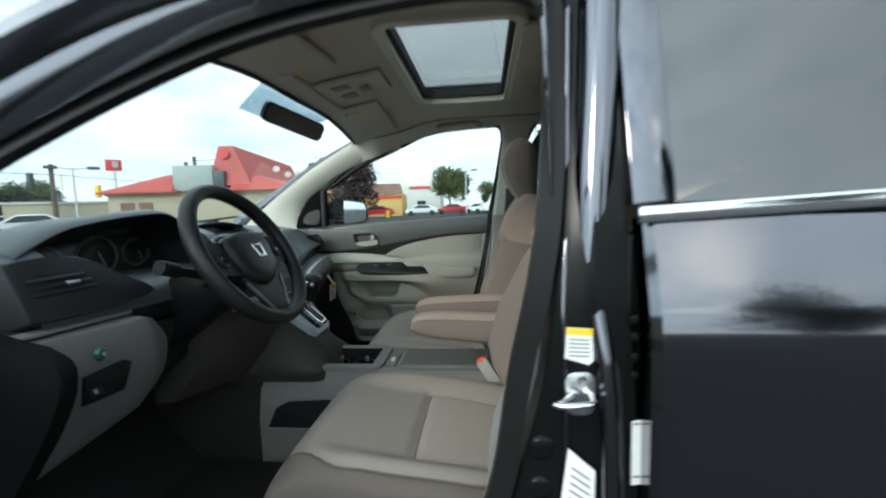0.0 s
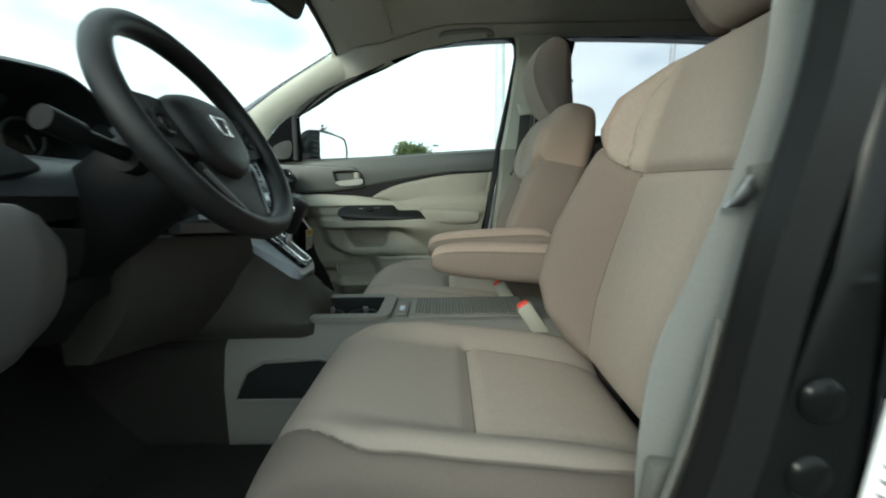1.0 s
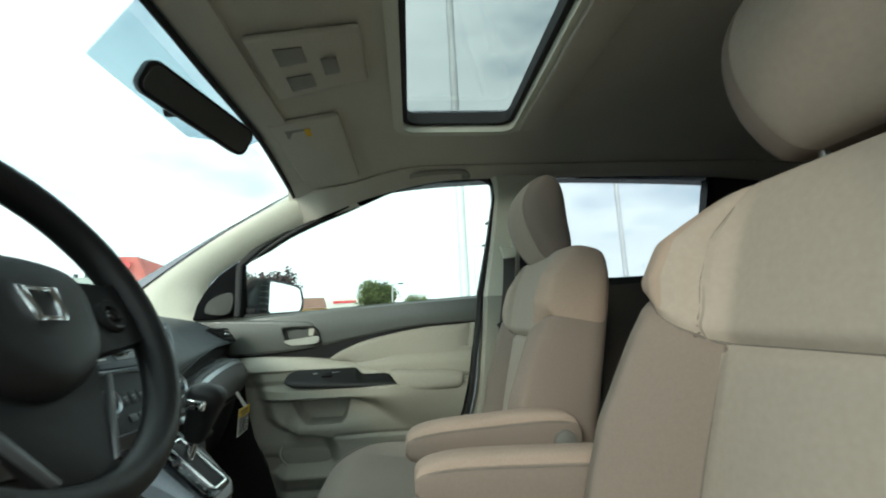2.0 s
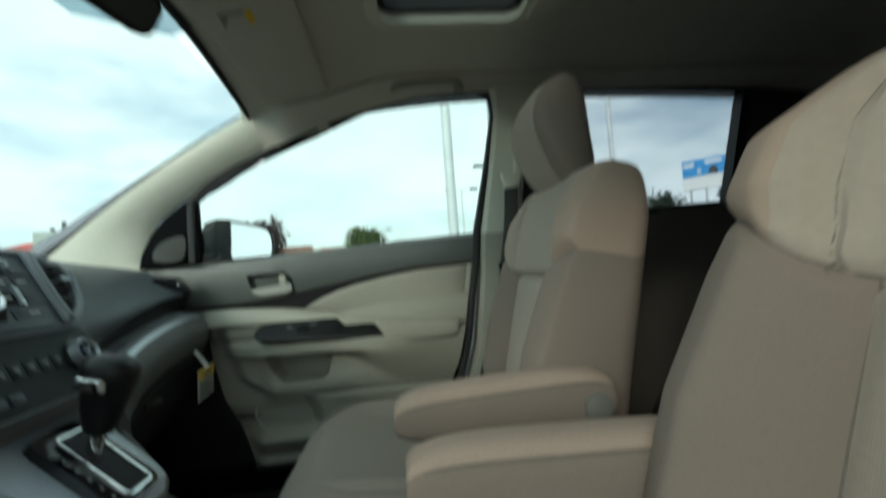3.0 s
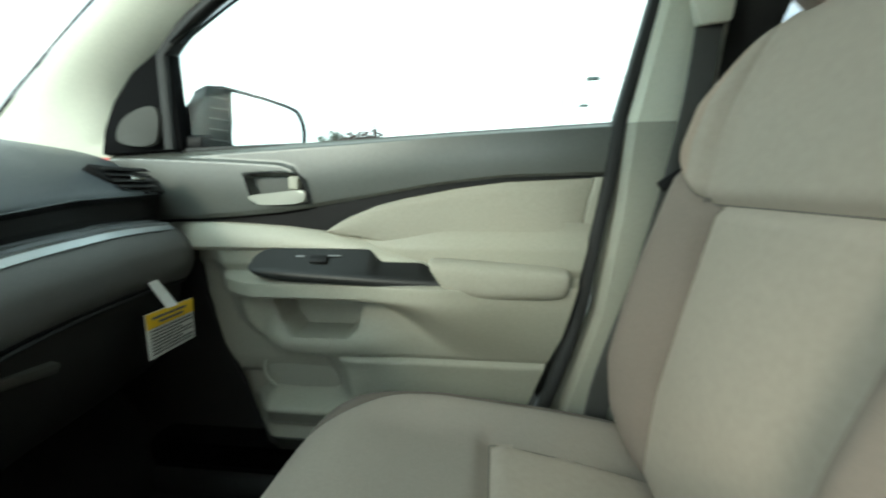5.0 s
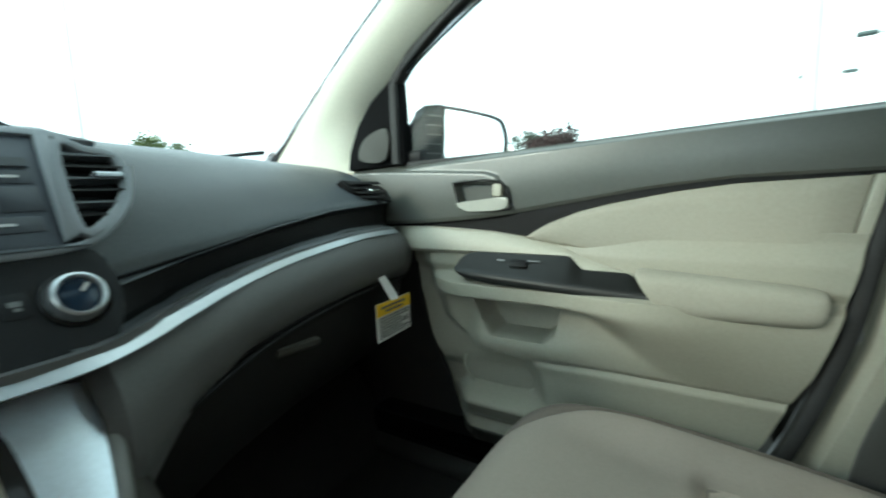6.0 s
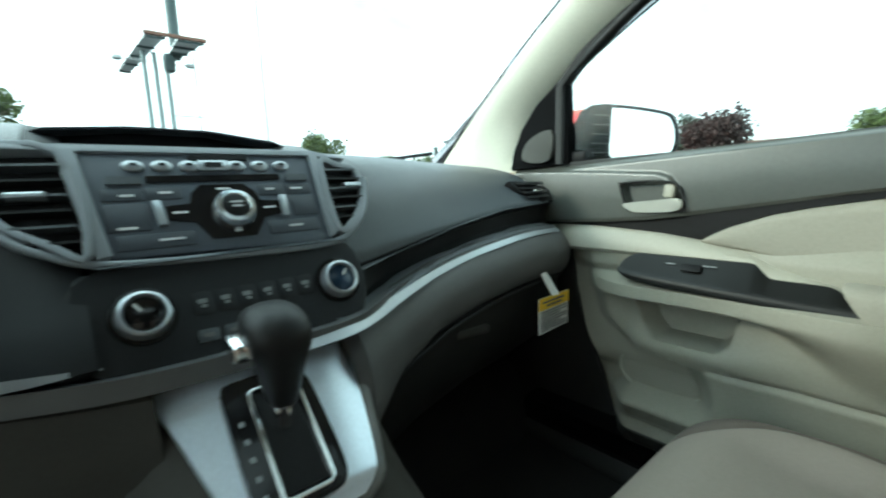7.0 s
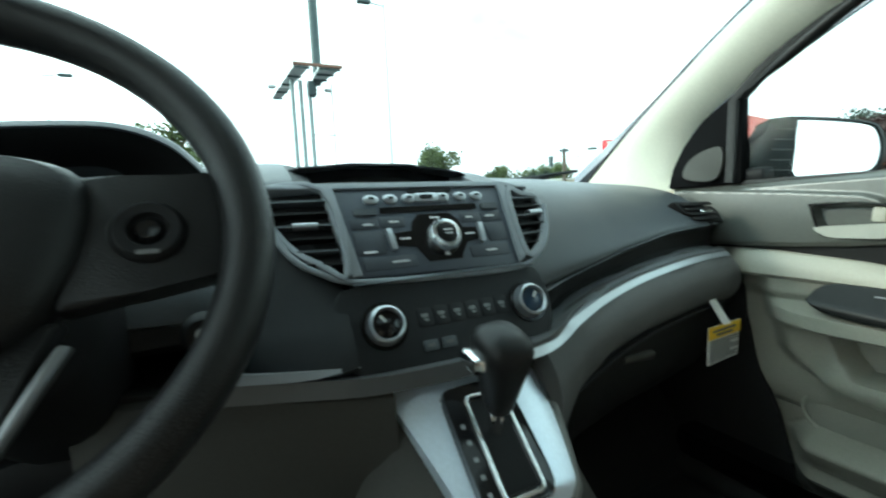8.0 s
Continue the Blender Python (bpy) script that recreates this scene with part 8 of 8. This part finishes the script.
own = loft([[F @ Vector(p) for p in ((-0.7, -0.2, 3.0), (2.2, -0.2, 3.0), (2.2, 15.5, 3.0), (-0.7, 15.5, 3.0))], [F @ Vector(p) for p in ((-0.1, 0.4, 5.75), (0.9, 0.4, 5.75), (0.9, 15.2, 5.75), (-0.1, 15.2, 5.75))]])
mans = P("mansard", own, M_ROOFRED, rest, "tall red mansard roof", smooth=False)
for k in range(24):
    y = 0.2 + 0.62 * k
    P("roof_seam", sweep([F @ Vector((2.2, y, 3.02)), F @ Vector((0.92, y + 0.03, 5.74))], rrect(0.05, 0.05, 0.01, 1)), M_ROOFRED, mans)
own = loft([[F @ Vector(p) for p in ((0.6, -0.7, 2.65), (5.6, -0.7, 2.65), (5.6, 17.2, 2.65), (0.6, 17.2, 2.65))], [F @ Vector(p) for p in ((1.6, 0.6, 3.7), (2.4, 0.6, 3.7), (2.4, 15.8, 3.7), (1.6, 15.8, 3.7))]])
P("skirt_roof", own, M_ROOFRED, rest, "lower red skirt roof", smooth=False)
P("round_emblem", cyl(0.32, 0.08, F @ Vector((0.35, 0.10, 5.15)), (80, 0, 10), n=24), M_SIGNRED, rest, "plain round emblem")
P("plant_screen", box((2.6, 2.0, 1.7), (-1.6, 0.6, 3.55), m=F, bevel=0.03), M_UNIT, rest, "grey-green plant screen")
P("plant_screen_side", box((0.7, 1.6, 1.2), (0.1, 0.4, 3.4), m=F, bevel=0.03), M_DARKPOLE, rest)
for k in range(4):
    P("dish", lathe([(0.0, 0.0), (0.15, 0.04), (0.26, 0.11)], 20, m=F @ Matrix.Translation((3.0 + 0.25 * k, 3.0 + 2.2 * k, 4.3 - 0.25 * (k % 2))) @ Matrix.Rotation(radians(70), 4, "X")), M_PALEWALL, rest, "pale roof dish")
P("vent_pipe", cyl(0.13, 1.4, F @ Vector((-3.6, 3.0, 4.3)), n=12), M_DARKPOLE, rest, "dark vent pipe")

st2 = thing("shop", (-16.0, 58.5, 0), "yellow and orange roadside shop with a brown roof", "shop")
F2 = frame_of(-16.0, 56.0, 4)
P("wall", box((10.5, 6, 3.0), (0.2, 3, 1.5), m=F2, bevel=0.03), M_STUCCO2, st2, "yellow wall")
P("stripe", box((10.6, 0.1, 0.35), (0.2, -0.04, 2.55), m=F2), M_SIGNRED, st2, "red stripe")
P("roof", slab([F2 @ Vector(p) for p in ((-5.3, -0.3, 3.0), (5.6, -0.3, 3.0), (4.9, 2.5, 4.4), (-4.6, 2.5, 4.4))], (0, 0.5, 0.1)), M_BROWNROOF, st2, "brown shingled roof")
P("awning", slab([F2 @ Vector(p) for p in ((-6.5, -0.6, 2.3), (-0.6, -0.6, 2.3), (-2.8, -0.2, 3.6), (-6.5, -0.2, 3.6))], (0, 0.2, 0)), mat("orange_awning", (0.75, 0.27, 0.04), 0.7), st2, "orange sloping awning")
P("flag_pole", cyl(0.09, 6.2, F2 @ Vector((0.4, -1.0, 3.1)), n=10), M_WHITE, st2, "white pole")
st3 = thing("store", (-12.0, 80.0, 0), "pale flat-roofed store with a red name band", "store")
P("wall", box((8.2, 7, 5.2), (-11.6, 81.0, 2.6), bevel=0.05), M_PALEWALL, st3, "pale store wall")
P("sign_band", box((4.0, 0.1, 0.45), (-11.2, 77.45, 4.6)), M_SIGNRED, st3, "plain red sign band")
P("entrance", box((1.6, 0.1, 1.6), (-11.0, 77.46, 1.4)), M_WINDOW, st3, "dark entrance")
wb = thing("low_building", (-27, 27.5, 0), "long low tan building by the road", "building")
P("wall", box((10, 5, 2.15), (-29.0, 29.5, 1.075), (0, 0, 42), bevel=0.03), M_STUCCO, wb, "tan wall")
P("roof_edge", box((10.2, 5.2, 0.15), (-29.0, 29.5, 2.2), (0, 0, 42)), M_PALEWALL, wb, "pale roof edge")


def parked_car(nm, x, y, deg, paint, label, van=False):
    c = thing(nm, (x, y, 0), label, "van" if van else "car", group="" if van else "parked cars")
    c.rotation_euler = (0, 0, radians(deg))
    if van:
        prof = [(-2.4, 0.45), (-2.45, 1.2), (-1.7, 1.5), (-1.25, 2.75), (2.4, 2.85), (2.5, 0.45)]
    else:
        prof = [(-2.2, 0.35), (-2.2, 0.72), (-1.25, 0.88), (-0.55, 1.40), (0.85, 1.42), (1.55, 0.98), (2.15, 0.92), (2.2, 0.38)]
    part("body", slab([Vector((a, -0.85, b)) for a, b in prof], (0, 1.7, 0), 0.10, 3), paint, c, "car body")
    win = [(-1.35, 1.62), (-1.10, 2.45), (-0.4, 2.45), (-0.4, 1.62)] if van else [(-1.05, 0.93), (-0.50, 1.33), (0.80, 1.34), (1.35, 0.98)]
    for s in (-0.858, 0.848):
        part("side_window", slab([Vector((a, s, b)) for a, b in win], (0, 0.01, 0)), M_WINDOW, c, "dark side window")
    for a in (-1.4, 1.4):
        for s in (-0.78, 0.78):
            part("wheel", cyl(0.33, 0.2, (a, s, 0.33), (90, 0, 0), n=20, bevel=0.03), M_RUBBER, c, "dark wheel")
    return c


parked_car("parked_car", -12.6, 50.5, 8, M_CARRED, "red saloon parked in the far row")
parked_car("parked_car", -8.0, 57.0, 5, M_CARWHITE, "white saloon parked in the far row")
parked_car("parked_car", -4.2, 60.0, 5, M_CARRED, "red saloon parked behind a white one")
parked_car("parked_car", -0.5, 62.0, 4, M_CARWHITE, "white saloon parked near a tree")
parked_car("parked_car", 0.9, 58.5, 3, M_CARWHITE, "white saloon parked near a van")
parked_car("parked_van", 2.7, 49.5, 0, M_CARWHITE, "white van with a rounded roof", van=True)
parked_car("parked_car", -31.6, 25.0, 48, M_CARWHITE, "white saloon by the road")
parked_car("parked_car", -27.5, 22.8, 48, M_CARWHITE, "white saloon by the road")
hyd = thing("hydrant", (-10.4, 47.0, 0), "small yellow post by the parked cars", "post")
part("post", cyl(0.22, 0.8, (0, 0, 0.4), n=14, bevel=0.05), M_YELLOW, hyd)


def lamp_post(x, y, h, r, label, arms=2, deg=0, paint=None):
    t = thing("lamp_post", (x, y, 0), label, "lamp post", group="lamp posts")
    part("pole", cyl(r, h, (0, 0, h / 2), r2=r * 0.75, n=16), paint or M_POLE, t, "grey pole")
    for k in range(arms):
        s = -1 if k else 1
        a = radians(deg)
        d = Vector((math.cos(a), math.sin(a), 0)) * s
        part("arm", sweep([Vector((0, 0, h - 0.1)), d * 0.8 + Vector((0, 0, h))], circle(0.05, 8)), M_POLE, t)
        part("head", box((0.75, 0.35, 0.2), d * 1.15 + Vector((0, 0, h)), (0, 0, deg), bevel=0.05), M_DARKPOLE, t, "dark lamp head")
    return t


lamp_post(2.15, 13.3, 13.0, 0.17, "thick pale lamp post beside the car", 2)
lamp_post(5.0, 8.2, 9.0, 0.055, "thin grey lamp post", 1)
lamp_post(-2.0, 58.6, 5.9, 0.08, "lamp post with two heads in the car park", 2)
lamp_post(6.5, 39.3, 7.6, 0.08, "lamp post with two heads", 2)
lamp_post(7.4, 29.1, 7.5, 0.07, "lamp post with two heads", 2)
lamp_post(-24.2, 8.6, 12.0, 0.10, "slim lamp post ahead of the car", 1, deg=-90)
lamp_post(-36.0, -10.0, 9.8, 0.06, "slim lamp post ahead of the car", 1, deg=90, paint=M_POLE)
lamp_post(-28.0, 26.6, 4.6, 0.07, "small lamp post by the road", 2, deg=45)

sp = thing("signal_pole", (-28.8, 25.8, 0), "wooden pole with traffic lights and a yellow sign", "traffic light")
part("pole", cyl(0.14, 4.8, (0, 0, 2.4), n=12), M_BARK, sp, "dark wooden pole")
part("sign", box((0.05, 0.8, 1.2), (0.3, 0.4, 3.6), (0, 0, 48), bevel=0.02), M_YELLOW, sp, "yellow sign")
part("cable", sweep([Vector((-6, -5.6, 4.3)), Vector((0, 0, 4.1)), Vector((8, 6, 3.2))], circle(0.02, 6)), M_DARKPOLE, sp)
for dx, dy, dz in ((-0.8, -0.75, 3.75), (1.9, 1.5, 2.95), (3.1, 2.4, 2.85)):
    part("signal_head", box((0.3, 0.3, 0.9), (dx, dy, dz), bevel=0.05), M_DARKPOLE if dx < 0 else M_YELLOW, sp, "traffic light head")
rs = thing("pole_sign", (-29.7, 31.9, 0), "red sign box on a pole", "sign")
part("pole", cyl(0.12, 5.0, (0, 0, 2.5), n=12), M_POLE, rs)
part("box", box((1.1, 0.3, 0.9), (0, 0, 5.3), (0, 0, 42), bevel=0.03), M_SIGNRED, rs, "red sign box")
part("panel", box((0.4, 0.34, 0.5), (0.15, 0, 5.35), (0, 0, 42)), M_UNIT, rs)
rl = thing("roof_lamp", (-20.6, 29.0, 0), "dark post with a flood lamp arm behind the restaurant", "lamp post")
part("post", cyl(0.12, 5.3, (0, 0, 2.65), n=12), M_DARKPOLE, rl)
part("arm", sweep([Vector((0, 0, 5.0)), Vector((1.6, 1.1, 5.2))], circle(0.04, 8)), M_POLE, rl)
part("flood_lamp", box((0.7, 0.2, 0.5), (1.8, 1.2, 5.1), (20, 0, 35), bevel=0.05), M_DARKPOLE, rl, "flood lamp")

# sign tower ahead of the car
tw = thing("sign_tower", (-29.1, 5.2, 0), "tall sign tower with a walkway on steel legs", "sign tower")
part("column", cyl(0.29, 10.0, (0.0, 0.42, 13.7), n=20), M_DARKPOLE, tw, "dark green column")
part("hub", box((0.8, 0.5, 0.9), (0.0, 0.0, 8.3), bevel=0.05), M_DARKPOLE, tw, "steel hub under the walkways")
for dy in (-1.2, -0.68, -0.13):
    part("leg", cyl(0.13, 8.8, (0, dy, 4.4), n=12), M_LEG, tw, "steel leg")
part("thin_leg", cyl(0.06, 8.8, (0, 1.27, 4.4), n=10), M_POLE, tw, "thin leg")
part("brace", cyl(0.04, 1.6, (0, 0.75, 5.45), (90, 0, 0), n=8), M_POLE, tw)
for quad in (((2.95, -1.43), (2.95, -0.57), (-5.3, -1.19), (-5.3, -1.87)), ((2.95, -0.04), (2.95, 1.21), (-1.9, 0.60), (-1.9, 0.10))):
    deck = part("walkway", slab([Vector((x, y, 8.83)) for x, y in quad], (0, 0, 0.10)), M_DECK, tw, "steel walkway seen from below", smooth=False)
    a, b, c, d = [Vector((x, y, 8.76)) for x, y in quad]
    for k in range(5):
        q = k / 4
        part("deck_bar", sweep([a.lerp(d, q), b.lerp(c, q)], rrect(0.07, 0.12, 0.01, 1)), M_DARKPOLE, deck)
part("edge_beam", sweep([Vector((3.05, -1.5, 8.92)), Vector((3.05, 1.3, 8.92))], rrect(0.12, 0.18, 0.02, 1)), M_BROWNROOF, tw, "rusty edge beam")
for dy in (-2.4, 1.05):
    part("lamp_arm", sweep([Vector((0, -0.6 if dy < 0 else 0.2, 8.3)), Vector((0, dy, 8.3))], circle(0.03, 6)), M_POLE, tw)
    part("spot_lamp", box((0.45, 0.45, 0.22), (0.0, dy, 8.3), bevel=0.08), M_POLE, tw, "spot lamp")

# billboard behind the passenger side
bb = thing("billboard", (27.6, 35.2, 0), "blue and white roadside billboard on posts", "billboard")
u = Vector((2.75, -2.05, 0.15))
o = Vector((26.35, 36.15, 5.75)) - Vector((27.6, 35.2, 0))
n_ = Vector((-0.6, -0.8, 0))
up_ = Vector((0, 0, 1))
part("board", slab([o, o + u, o + u + up_ * 2.75, o + up_ * 2.75], -n_ * 0.3), M_WHITE, bb, "white board", smooth=False)
part("blue_field", slab([o + up_ * 1.15 + n_ * 0.02, o + u * 0.97 + up_ * 1.15 + n_ * 0.02, o + u * 0.97 + up_ * 2.65 + n_ * 0.02, o + up_ * 2.65 + n_ * 0.02], n_ * 0.02), M_SIGNBLUE, bb, "blue field", smooth=False)
for a, b, z0, z1 in ((0.03, 0.28, 2.05, 2.35), (0.52, 0.90, 2.15, 2.45), (0.34, 0.42, 1.45, 1.75)):
    q = o + n_ * 0.05
    part("word_bar", slab([q + u * a + up_ * z0, q + u * b + up_ * z0, q + u * b + up_ * z1, q + u * a + up_ * z1], n_ * 0.02), M_WHITE, bb, smooth=False)
q = o + n_ * 0.05
part("dark_figure", slab([q + u * 0.58 + up_ * 1.2, q + u * 0.80 + up_ * 1.2, q + u * 0.78 + up_ * 1.75, q + u * 0.66 + up_ * 1.95, q + u * 0.60 + up_ * 1.6], n_ * 0.02), M_WINDOW, bb, smooth=False)
part("side_post", box((0.2, 0.2, 3.6), o + u * 1.05 + up_ * 1.5), M_BARK, bb, "brown side frame")
for k in (0.15, 0.5, 0.9):
    part("post", cyl(0.12, 5.8, o + u * k + Vector((0.2, 0.2, -2.85)), n=10), M_POLE, bb, "white post")
